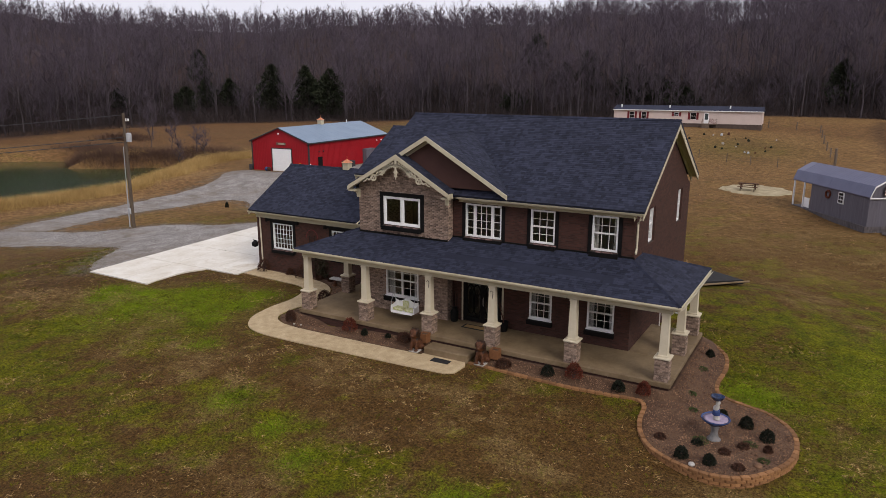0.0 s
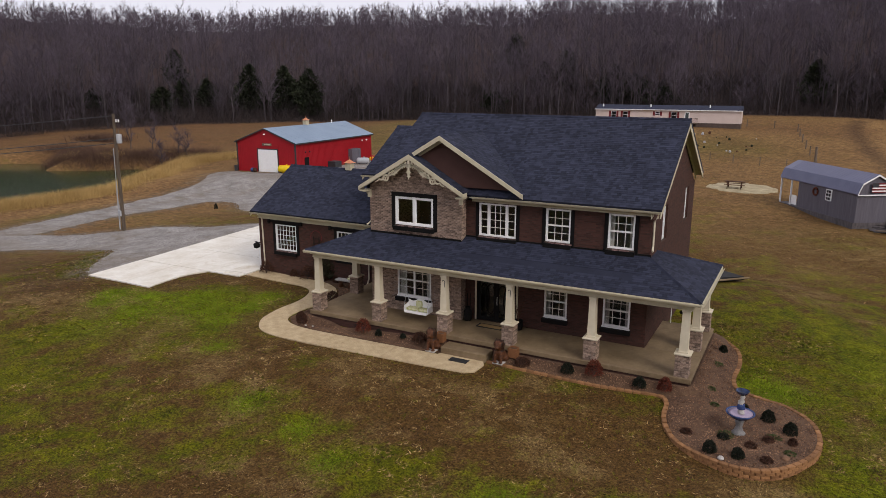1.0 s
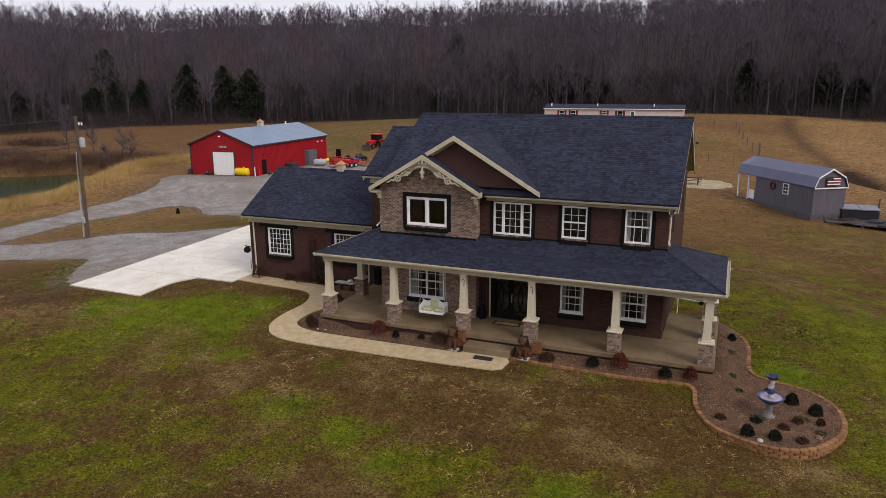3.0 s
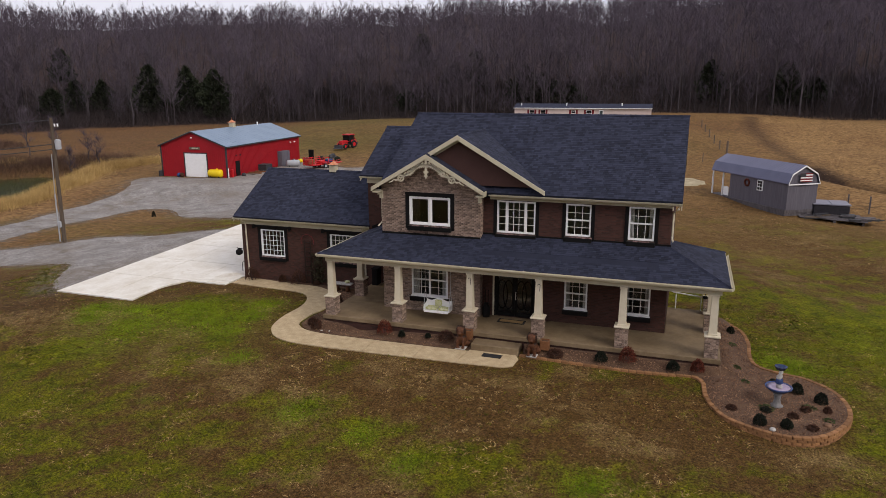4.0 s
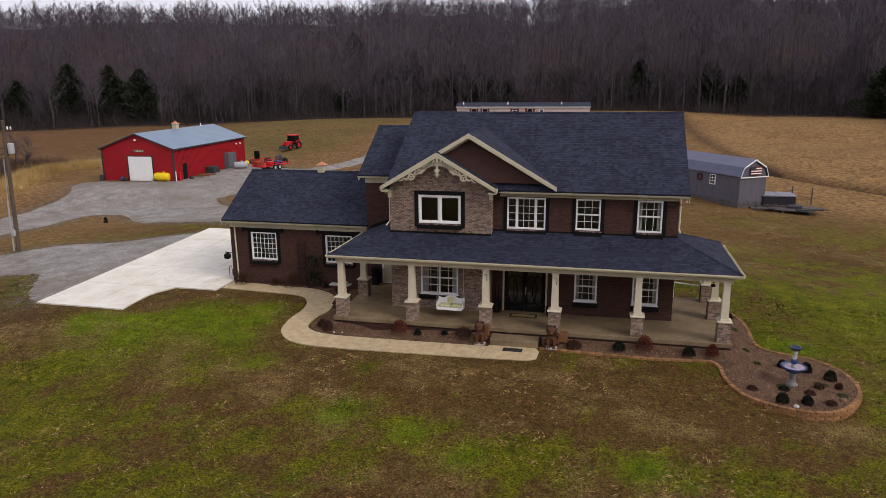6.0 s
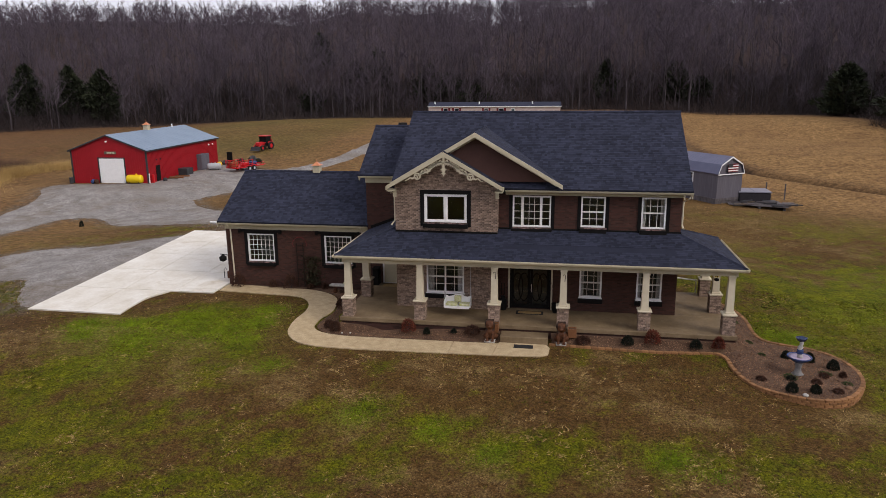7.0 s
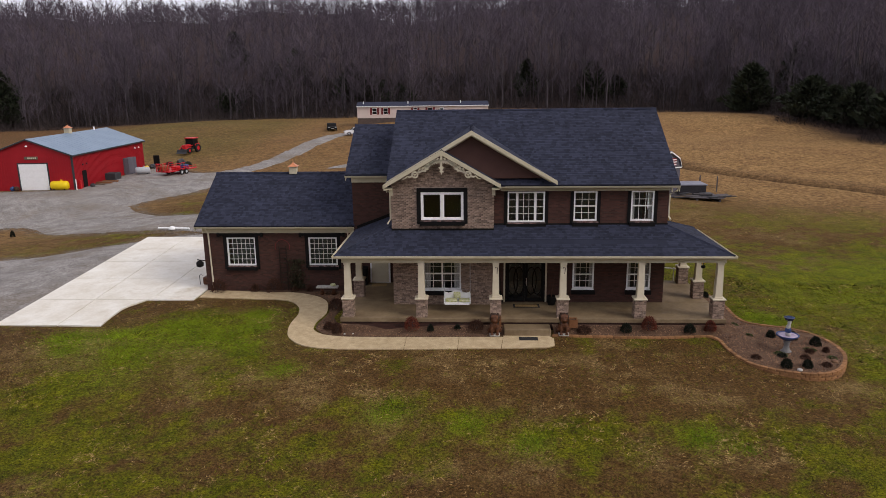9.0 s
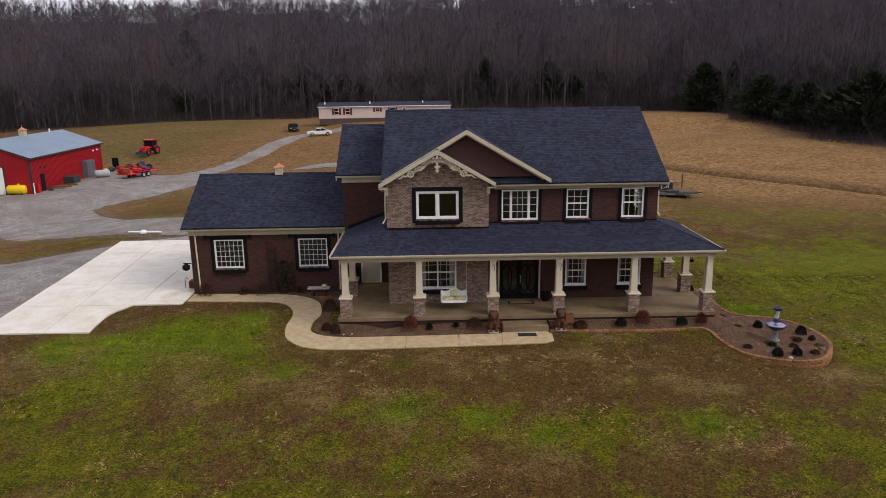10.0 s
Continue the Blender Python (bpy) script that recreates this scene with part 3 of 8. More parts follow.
road_line = ragged([(-125, 2), (-95, 13), (-75, 22), (-64, 26.8), (-57, 29.2), (-53.5, 31.6), (-49.3, 32.2), (-45.8, 31.4), (-44.0, 29.0), (-42.2, 26.9), (-40.6, 27.4), (-40.4, 36), (-40.3, 46), (-38.5, 51.5),
                    (-42.5, 50.4), (-46, 46.8), (-50.6, 44), (-54.2, 42.6), (-55.8, 39.8), (-57.8, 36.6), (-60.6, 35), (-64, 33.2), (-75, 27.6), (-95, 18), (-125, 7)], .3)
yard_line = ragged([(-61.2, 34.4), (-64.5, 32.6), (-67.5, 41), (-70.5, 52), (-72.5, 64), (-77, 73), (-66, 76.5), (-65.3, 97),
                    (-57, 91), (-52, 91), (-48.3, 85), (-51.2, 77.5), (-54.8, 72), (-54.5, 67.5), (-48, 62), (-37, 60), (-30, 56), (-34, 51.8),
                    (-46, 53.4), (-55, 54.4), (-61, 59), (-64.5, 56.5), (-63.2, 47), (-61.8, 40)], .4)
grit = np.exp(-(np.maximum(np.minimum(outside([(p.x, p.y) for p in road_line[::3]], X, Y), outside([(p.x, p.y) for p in yard_line[::3]], X, Y)), 0) / 1.1) ** 2)
lush = np.where(spot(X, Y, 3, 55, 12, 9) > .3, lush * .75, lush)
for key, val in (("lush", lush), ("straw", straw), ("bright", bright), ("pale", pale), ("tread", tread), ("litter", litter), ("olive", olive), ("ruddy", rusty), ("grit", grit)):
    gme.attributes.new(key, "FLOAT", "POINT").data.foreach_set("value", np.clip(val, 0, 1.5).astype(np.float32))
ground = tagged(new("ground", gme), "mottled green and brown winter lawn and straw fields", "ground", kind="structure")

# roads, yard and drive
solo("gravel_road", sheet(road_line, .05, 1.2, .0), "gravel", (-60, 33, land(-60, 33)), "pale grey gravel road leading to the drive", "road", kind="structure")
solo("gravel_yard", sheet(yard_line, .055, 1.2, .0), "gravel", (-60, 70, land(-60, 70)), "grey gravel yard in front of the red barn", "road", kind="structure")
solo("gravel_track", sheet(ribbon([(-54, 86), (-49.5, 95), (-46.5, 105), (-44.2, 116), (-43, 126), (-40, 131), (-34, 133)], (5, 4.2, 4, 3.8, 4.2, 5)), .07, 1.6, -.02), "gravel",
     (-47, 105, land(-47, 105)), "narrow gravel track to the mobile home", "road", kind="structure")
solo("gravel_patch", sheet(curve_line([(-38, 92, 0), (-35, 96, 0), (-30, 97, 0), (-28, 94, 0), (-33, 93, 0)], True), .06, 1.6), "gravel", (-33, 94, land(-33, 94)),
     "thin gravel patch in the grass", "road", kind="structure")
pw = B(); pw.faces.new([pw.verts.new((-111 + (x + 111) * 1.09, 52 + (y - 52) * 1.12, -3.0)) for x, y in SHORE])
solo("pond", pw, "water", (-111, 55, -3), "still dark green farm pond", "pond", kind="structure")

# ---- the house ----
SLOPE = .585
house = thing("house", (-14, 33, -.3), "two-storey dark brick farmhouse with charcoal shingle roof and wrap-around porch", "house")
YW, YB, XL, XR = 28.38, 27.9, -20.95, -7.2       # main wall, bay wall, left and right walls
ZE, ZR, YR = 6.42, 9.8, 33.65                    # eave and ridge of the main roof
FLOOR = .27


def wall_cells(bm, put, a0, a1, z0, z1, holes, thick=.28):
    """A wall of boxes round rectangular holes; put maps (along, inwards, up) to the world."""
    xs = sorted({a0, a1, *[h[0] for h in holes], *[h[1] for h in holes]})
    zs = sorted({z0, z1, *[h[2] for h in holes], *[h[3] for h in holes]})
    nx, nz, at = len(xs) - 1, len(zs) - 1, {}

    def solid(i, j):
        if not (0 <= i < nx and 0 <= j < nz):
            return False
        cx, cz = (xs[i] + xs[i + 1]) / 2, (zs[j] + zs[j + 1]) / 2
        return not any(h[0] < cx < h[1] and h[2] < cz < h[3] for h in holes)

    def vert(i, d, j):
        if (i, d, j) not in at:
            at[i, d, j] = bm.verts.new(put(xs[i], d * thick, zs[j]))
        return at[i, d, j]
    for i in range(nx):
        for j in range(nz):
            if not solid(i, j):
                continue
            for d in (0, 1):
                bm.faces.new((vert(i, d, j), vert(i + 1, d, j), vert(i + 1, d, j + 1), vert(i, d, j + 1)))
            for (p, q), nb in ((((i, j), (i + 1, j)), (i, j - 1)), (((i, j + 1), (i + 1, j + 1)), (i, j + 1)), (((i, j), (i, j + 1)), (i - 1, j)), (((i + 1, j), (i + 1, j + 1)), (i + 1, j))):
                if not solid(*nb):
                    bm.faces.new((vert(p[0], 0, p[1]), vert(q[0], 0, q[1]), vert(q[0], 1, q[1]), vert(p[0], 1, p[1])))
    return bm


def front(y):
    return lambda a, d, z: (a, y + d, z)


def right_side(x):
    return lambda a, d, z: (x - d, a, z)


def left_side(x):
    return lambda a, d, z: (x + d, a, z)


WIN = {  # name: (put, a0, a1, z0, z1, panes across, panes up, style)
    "bay_upper": (front(YB), -19.47, -17.35, 4.69, 6.09, 2, 1, "slider"),
    "upper_wide": (front(YW), -15.15, -13.29, 4.47, 6.02, 4, 4, "triple"),
    "upper_mid": (front(YW), -11.86, -10.71, 4.53, 6.03, 3, 4, "hung"),
    "upper_end": (front(YW), -9.04, -7.91, 4.53, 6.04, 3, 4, "hung"),
    "bay_lower": (front(YB), -19.4, -17.49, 1.07, 2.74, 2, 2, "double"),
    "lower_mid": (front(YW), -11.81, -10.73, .99, 2.5, 3, 4, "hung"),
    "lower_end": (front(YW), -9.08, -7.89, .99, 2.5, 3, 4, "hung"),
    "garage_a": (front(32.2), -31.04, -29.39, 1.18, 2.84, 6, 5, "grid"),
    "garage_b": (front(32.2), -26.3, -24.66, 1.2, 2.84, 6, 5, "grid"),
    "side_a": (right_side(XR - .13), 30.6, 31.7, 4.5, 6.1, 3, 4, "hung"),
    "side_b": (right_side(XR - .13), 36.3, 37.4, 4.5, 6.2, 3, 4, "hung"),
}
HOLE = {k: (v[1], v[2], v[3], v[4]) for k, v in WIN.items()}
DOOR = (-15.23, -13.2, FLOOR, 2.5)

w = B(); wall_cells(w, front(YW), -15.849, XR, -.6, 6.1, [HOLE[k] for k in ("upper_wide", "upper_mid", "upper_end", "lower_mid", "lower_end")] + [DOOR])
part("front_wall", w, "brick", house, "dark brown brick front wall")
w = B(); wall_cells(w, front(YB), XL, -15.85, -.6, 6.2, [HOLE["bay_upper"], HOLE["bay_lower"]])
prism(w, [(XL, YB, 6.2), (-15.85, YB, 6.2), (-15.85, YB, 6.55), (-18.4, YB, 8.0), (XL, YB, 6.55)], (0, .28, 0))
part("bay_wall", w, "stone", house, "grey tumbled brick bay front")
w = B(); wall_cells(w, right_side(-15.85), YB + .281, YW + .27, -.6, 6.2, [])
part("bay_side_wall", w, "stone", house)
w = B(); wall_cells(w, right_side(XR), YW + .281, 38.92, -.6, 6.3, [HOLE["side_a"], HOLE["side_b"]])
prism(w, [(XR, YW + .281, 6.3), (XR, 38.92, 6.3), (XR, YR, 9.45)], (-.28, 0, 0))
part("right_wall", w, "brick", house)
w = B(); wall_cells(w, left_side(XL), YB + .281, 38.92, -.6, 6.3, [])
prism(w, [(XL, YB + .281, 6.3), (XL, 38.92, 6.3), (XL, YR, 9.45)], (.28, 0, 0))
part("left_wall", w, "stone", house)
w = B(); box(w, XL, XR, 38.92, 39.2, -.6, 6.3); part("back_wall", w, "brick", house)
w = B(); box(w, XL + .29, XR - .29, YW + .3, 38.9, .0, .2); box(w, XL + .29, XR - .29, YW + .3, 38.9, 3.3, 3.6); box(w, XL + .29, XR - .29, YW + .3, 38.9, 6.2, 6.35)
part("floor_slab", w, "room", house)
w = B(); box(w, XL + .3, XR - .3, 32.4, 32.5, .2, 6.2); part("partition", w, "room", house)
# wing behind the garage roof, and garage
w = B(); box(w, -23.6, XL - .002, 31.9, 38.9, -.6, 6.3); prism(w, [(-23.6, 31.9, 6.3), (-23.6, 38.9, 6.3), (-23.6, 35.4, 8.45)], (.2, 0, 0))
part("wing_wall", w, "brick", house)
w = B(); wall_cells(w, front(32.2), -32.4, -23.602, -.6, 3.5, [HOLE["garage_a"], HOLE["garage_b"]]); part("garage_wall", w, "brick", house)
w = B(); box(w, -32.4, -32.1, 32.481, 39.7, -.6, 3.5); prism(w, [(-32.4, 32.21, 3.5), (-32.4, 39.7, 3.5), (-32.4, 35.95, 5.75)], (.28, 0, 0)); part("garage_end_wall", w, "brick", house)
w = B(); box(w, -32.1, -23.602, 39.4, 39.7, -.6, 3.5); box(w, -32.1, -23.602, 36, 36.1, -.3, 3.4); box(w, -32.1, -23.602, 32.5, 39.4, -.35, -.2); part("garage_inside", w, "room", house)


# roofs: decks with shingles laid course by course
def plane_of(poly):
    """Frame of a roof plane: origin at the eave, u along the eave, v up the slope, n outwards."""
    a, b, c = Vector(poly[0]), Vector(poly[1]), Vector(poly[2])
    u = (b - a).normalized()
    n = u.cross(c - a).normalized()
    if n.z < 0:
        n = -n
    v = n.cross(u)
    if v.z < 0:
        v = -v
    return a, u, v, n


def shingles_on(poly, course=.145, rng=None, keep_out=None):
    """Corner points of shingles on a planar polygon whose first edge is the eave: (n, 8, 3)."""
    o, u, v, n = plane_of(poly)
    flat = [((Vector(p) - o).dot(u), (Vector(p) - o).dot(v)) for p in poly]
    top, out, k, r = max(q[1] for q in flat), [], 0, rng or random
    while k * course < top - .02:
        v0, v1 = k * course, min((k + 1.12) * course, top)
        vm = min(v0 + course * .5, top - .01)
        cuts = []
        for (ax, ay), (bx, by) in zip(flat, flat[1:] + flat[:1]):
            if (ay > vm) != (by > vm):
                cuts.append(ax + (bx - ax) * (vm - ay) / (by - ay))
        if len(cuts) >= 2:
            s, e = min(cuts), max(cuts)
            x = s - r.random() * .25
            while x < e:
                wdt = r.choice((.12, .16, .2, .26))
                x0, x1 = max(x, s), min(x + wdt - .006, e)
                x += wdt
                if x1 - x0 < .03:
                    continue
                h = r.choice((.012, .013, .014))
                out.append([o + u * x0 + v * v0 + n * h, o + u * x1 + v * v0 + n * h, o + u * x1 + v * v1 + n * .004, o + u * x0 + v * v1 + n * .004,
                            o + u * x0 + v * v0, o + u * x1 + v * v0, o + u * x1 + v * v1, o + u * x0 + v * v1])
        k += 1
    return np.array([[tuple(q) for q in s] for s in out], np.float32).reshape(-1, 8, 3)


TILE_FACES = np.array([(0, 1, 2, 3), (4, 5, 1, 0), (5, 6, 2, 1), (7, 4, 0, 3)])


def roof_plane(name, poly, parent, rng, thick=.1, cover=True, single=None):
    """A roof deck as a part, with its joined shingles under it."""
    _, _, _, n = plane_of(poly)
    d = B(); prism(d, poly, -n * thick)
    deck = part(name, d, "shingle", parent)
    if cover:
        s = shingles_on(poly, rng=rng)
        if single:
            c = s.mean(1)
            own = (c[:, 0] > single[0]) & (c[:, 0] < single[1]) & (c[:, 2] < single[2])
            o, u, v, n = plane_of(poly)
            turn = Matrix((u, v, n)).transposed().to_4x4()
            for q in s[own][:300]:
                a = Vector(q[4])
                w, h = round((Vector(q[5]) - a).length, 2), round((Vector(q[0]) - a).length, 3)
                key = f"shingle_{w}_{h}"
                if key not in bpy.data.meshes:
                    loc = [(turn.inverted() @ (Vector(p) - a)) for p in q]
                    bpy.data.meshes.new(key).from_pydata([tuple(p) for p in loc], [], [tuple(int(i) for i in f) for f in TILE_FACES])
                    bpy.data.meshes[key].materials.append(M["shingle"])
                ob = new("shingle", bpy.data.meshes[key])
                ob.parent = deck
                ob.matrix_basis = Matrix.Translation(a - origin_of(deck)) @ turn
            s = s[~own]
        vs = s.reshape(-1, 3) - np.array(origin_of(deck))
        fs = (np.arange(len(s))[:, None, None] * 8 + TILE_FACES).reshape(-1, 4)
        ob = new("shingles", raw_mesh("shingles", vs, fs, "shingle"))
        ob.parent = deck
        tagged(ob, "staggered charcoal asphalt shingles", kind="stuff")
    return deck


rs = random.Random(4)
EV, XRl, XRr = 27.95, -21.2, -6.8
YBE, ZBE = 39.3, 6.75                             # rear eave
roof_plane("main_roof", [(XRl, EV, ZE), (XRr, EV, ZE), (XRr, YR, ZR), (XRl, YR, ZR)], house, rs)
roof_plane("rear_roof", [(XRr, YBE, ZBE), (XRl, YBE, ZBE), (XRl, YR, ZR), (XRr, YR, ZR)], house, rs, cover=False)
# wide brown gable
GA, GZ, GE = -16.95, 9.07, 6.62
gy_back = EV + (GZ - ZE) / ((ZR - ZE) / (YR - EV))
gh = (GZ - GE) / SLOPE
GYF = 27.75
roof_plane("gable_roof", [(GA + gh, EV, GE), (GA + gh, GYF, GE), (GA, GYF, GZ), (GA, gy_back + .4, GZ)], house, rs)
roof_plane("gable_roof", [(GA - gh, GYF, GE), (GA - gh, EV, GE), (GA, gy_back + .4, GZ), (GA, GYF, GZ)], house, rs)
# bay gable
BA, BZ, BE, BYF = -18.4, 8.17, 6.53, 27.4
bh = (BZ - BE) / .578
b_back = EV + (BZ - ZE) / ((ZR - ZE) / (YR - EV))
roof_plane("bay_roof", [(BA + bh, EV + .3, BE), (BA + bh, BYF, BE), (BA, BYF, BZ), (BA, b_back + .4, BZ)], house, rs)
roof_plane("bay_roof", [(BA - bh, BYF, BE), (BA - bh, EV + .3, BE), (BA, b_back + .4, BZ), (BA, BYF, BZ)], house, rs)
# wing and garage
WY0, WYR, WZ = 31.5, 35.4, 8.92
roof_plane("wing_roof", [(-23.9, WY0, 6.5), (XL, WY0, 6.5), (XL, WYR, WZ), (-23.9, WYR, WZ)], house, rs)
roof_plane("wing_roof", [(XL, 2 * WYR - WY0, 6.5), (-23.9, 2 * WYR - WY0, 6.5), (-23.9, WYR, WZ), (XL, WYR, WZ)], house, rs, cover=False)
QY0, QYR, QZ0, QZ = 31.78, 35.95, 3.6, 6.06
roof_plane("garage_roof", [(-32.7, QY0, QZ0), (-23.55, QY0, QZ0), (-23.55, QYR, QZ), (-32.7, QYR, QZ)], house, rs)
roof_plane("garage_roof", [(-23.55, 2 * QYR - QY0, QZ0), (-32.7, 2 * QYR - QY0, QZ0), (-32.7, QYR, QZ), (-23.55, QYR, QZ)], house, rs, cover=False)
# porch roof: hips at both front corners
PX0, PX1, PY, PZ, PK = -23.5, -4.7, 25.76, 3.36, .375
def porch_z(d):
    return PZ + PK * d
dl, dr = XL - PX0, PX1 - XR
df = YW - PY
roof_plane("porch_roof", [(PX0, PY, PZ), (PX1, PY, PZ), (PX1 - df, PY + df, porch_z(df)), (PX0 + df, PY + df, porch_z(df))], house, rs, single=(-15.5, -7.5, PZ + .5))
roof_plane("porch_roof", [(PX1, PY, PZ), (PX1, 32.2, PZ), (XR, 32.2 - dr, porch_z(dr)), (XR, PY + dr, porch_z(dr))], house, rs)
roof_plane("porch_roof", [(PX1, 32.2, PZ), (XR, 32.2, PZ), (XR, 32.2 - dr, porch_z(dr))], house, rs)
roof_plane("porch_roof", [(PX0, 31.9, PZ), (PX0, PY, PZ), (XL, PY + dl, porch_z(dl)), (XL, 31.9, porch_z(dl))], house, rs)

# trim: frieze, gutters, rakes
def bar(name, mtl, parent, *boxes, label="", bevel=0.0):
    b = B()
    for q in boxes:
        box(b, *q, bevel=bevel)
    return part(name, b, mtl, parent, label)


def gutter(parent, x0, x1, y, z):
    """An ogee-like gutter along x with an open top."""
    b = B()
    sec = [(0, 0), (-.07, 0), (-.1, .05), (-.12, .1), (-.105, .1), (-.085, .055), (-.062, .015), (0, .015)]
    prism(b, [(x0, y + p, z + q) for p, q in sec], (x1 - x0, 0, 0))
    return part("gutter", b, "cream", parent, "cream metal gutter")


def rake(parent, y, peak, foot, name="rake_board", wide=.2, deep=.05):
    """A sloping board in the plane y from foot to peak (x, z)."""
    (px, pz), (fx, fz) = peak, foot
    b = B()
    prism(b, [(px, y, pz), (fx, y, fz), (fx, y, fz - wide), (px, y, pz - wide * 1.12)], (0, deep, 0))
    return part(name, b, "cream", parent, "cream rake board")


bar("frieze_board", "cream", house, (-15.5, XR + .02, YW - .06, YW - .002, 6.06, 6.36))
bar("soffit", "cream", house, (-15.5, XRr, EV + .02, YW - .002, 6.27, 6.3))
gutter(house, -15.3, XRr, EV + .01, ZE - .16)
gutter(house, -23.9, XL - .25, WY0 + .01, 6.34)
bar("frieze_board", "cream", house, (-23.62, XL - .01, 31.84, 31.898, 6.02, 6.32))
gutter(house, -32.7, -23.55, QY0 + .01, QZ0 - .16)
bar("frieze_board", "cream", house, (-32.42, -23.6, 32.14, 32.198, 3.1, 3.42))
bar("soffit", "cream", house, (-32.7, -23.6, QY0 + .02, 32.198, 3.43, 3.46))
# gable faces and rakes
g = B(); prism(g, [(GA - gh + .5, 28.15, GE + .1), (GA + gh - .3, 28.15, GE + .1), (GA, 28.15, GZ - .12)], (0, .1, 0)); part("gable_siding", g, "gable", house, "brown panelled gable face")
for s in (-1, 1):
    rake(house, GYF - .05, (GA, GZ + .02), (GA + s * gh, GE + .02))
    rake(house, BYF - .05, (BA, BZ + .02), (BA + s * bh, BE + .02))
    rake(house, 28.08, (GA, GZ - .14), (GA + s * (gh - .3), GE + .03), "gable_trim", .14)
    # boxed eave returns of the bay
    bar("eave_return", "cream", house, (BA + s * bh - (.02 if s > 0 else .04), BA + s * bh + (.04 if s > 0 else .02), BYF - .05, BYF + .4, BE - .2, BE - .02),
        (min(BA + s * bh, BA + s * (bh - .38)), max(BA + s * bh, BA + s * (bh - .38)), BYF, YB + .01, BE - .27, BE - .2),
        (min(BA + s * (bh - .22), BA + s * (bh - .38)), max(BA + s * (bh - .22), BA + s * (bh - .38)), BYF + .38, YB + .003, BE - .6, BE - .27))
for x, sx in ((XRr, 1), (XRl, -1)):
    for y0, y1, ze in ((EV, YR, ZE), (YBE, YR, ZBE)):
        r = B(); prism(r, [(x - sx * .05, y0, ze - .13), (x - sx * .05, y1, ZR - .13), (x - sx * .05, y1, ZR - .40), (x - sx * .05, y0, ze - .36)], (sx * .04, 0, 0)); part("rake_board", r, "cream", house)
        if x == XRr:
            r = B(); prism(r, [(XR + .045, y0, ze - .16), (XR + .045, y1, ZR - .16), (XR + .045, y1, ZR - .19), (XR + .045, y0, ze - .19)], (XRr - XR - .1, 0, 0)); part("soffit", r, "cream", house)
            r = B(); prism(r, [(XR + .002, y0, ze - .13), (XR + .002, y1, ZR - .16), (XR + .002, y1, ZR - .42), (XR + .002, y0, ze - .4)], (.04, 0, 0)); part("gable_trim", r, "cream", house)
for y0, y1, z0, z1, x in ((QY0, QYR, QZ0, QZ, -32.7), (2 * QYR - QY0, QYR, QZ0, QZ, -32.7), (WY0, WYR, 6.5, WZ, -23.9)):
    r = B(); prism(r, [(x + .05, y0, z0 - .13), (x + .05, y1, z1 - .13), (x + .05, y1, z1 - .36), (x + .05, y0, z0 - .32)], (-.04, 0, 0)); part("rake_board", r, "cream", house)
# ridge caps
def ridge(a, b, parent, r=.1):
    a, b = Vector(a), Vector(b)
    n = int((b - a).length / .26)
    d = (b - a) / n
    u = d.normalized()
    side = Vector((-u.y, u.x, 0)).normalized()
    bm = B()
    for i in range(n):
        p, q = a + d * i, a + d * (i + 1.1)
        lift = .035
        prism(bm, [p + side * r - Vector((0, 0, r * .5)), p + Vector((0, 0, lift)), p - side * r - Vector((0, 0, r * .5)), p - Vector((0, 0, .02))], q - p - Vector((0, 0, .012)))
    return tagged(part("ridge_cap", bm, "shingle", parent), kind="stuff")


ridge((XRl, YR, ZR + .03), (XRr, YR, ZR + .03), house)
ridge((GA, GYF, GZ + .03), (GA, gy_back, GZ + .03), house)
ridge((BA, BYF, BZ + .03), (BA, GYF + .3, BZ + .03), house)
ridge((-23.9, WYR, WZ + .03), (XL, WYR, WZ + .03), house)
ridge((-32.7, QYR, QZ + .03), (-23.6, QYR, QZ + .03), house)
ridge((PX1, PY, PZ + .03), (XR, PY + dr, porch_z(dr) + .03), house, .08)
ridge((PX1, 32.2, PZ + .03), (XR, 32.2 - dr, porch_z(dr) + .03), house, .08)
ridge((PX0, PY, PZ + .03), (XL, PY + dl, porch_z(dl) + .03), house, .08)
# dark flashing where the porch roof meets the walls
bar("flashing", "black", house, (XL - .01, -15.84, YB - .03, YB - .002, porch_z(YB - PY) - .1, porch_z(YB - PY) + .09), (-15.84, XR + .03, YW - .03, YW - .002, porch_z(df) - .1, porch_z(df) + .07))
fl = B(); prism(fl, [(PX0 + .1, 31.87, porch_z(.1)), (XL - .003, 31.87, porch_z(dl)), (XL - .003, 31.87, porch_z(dl) + .18), (PX0 + .1, 31.87, porch_z(.1) + .18)], (0, .028, 0)); part("flashing", fl, "black", house)

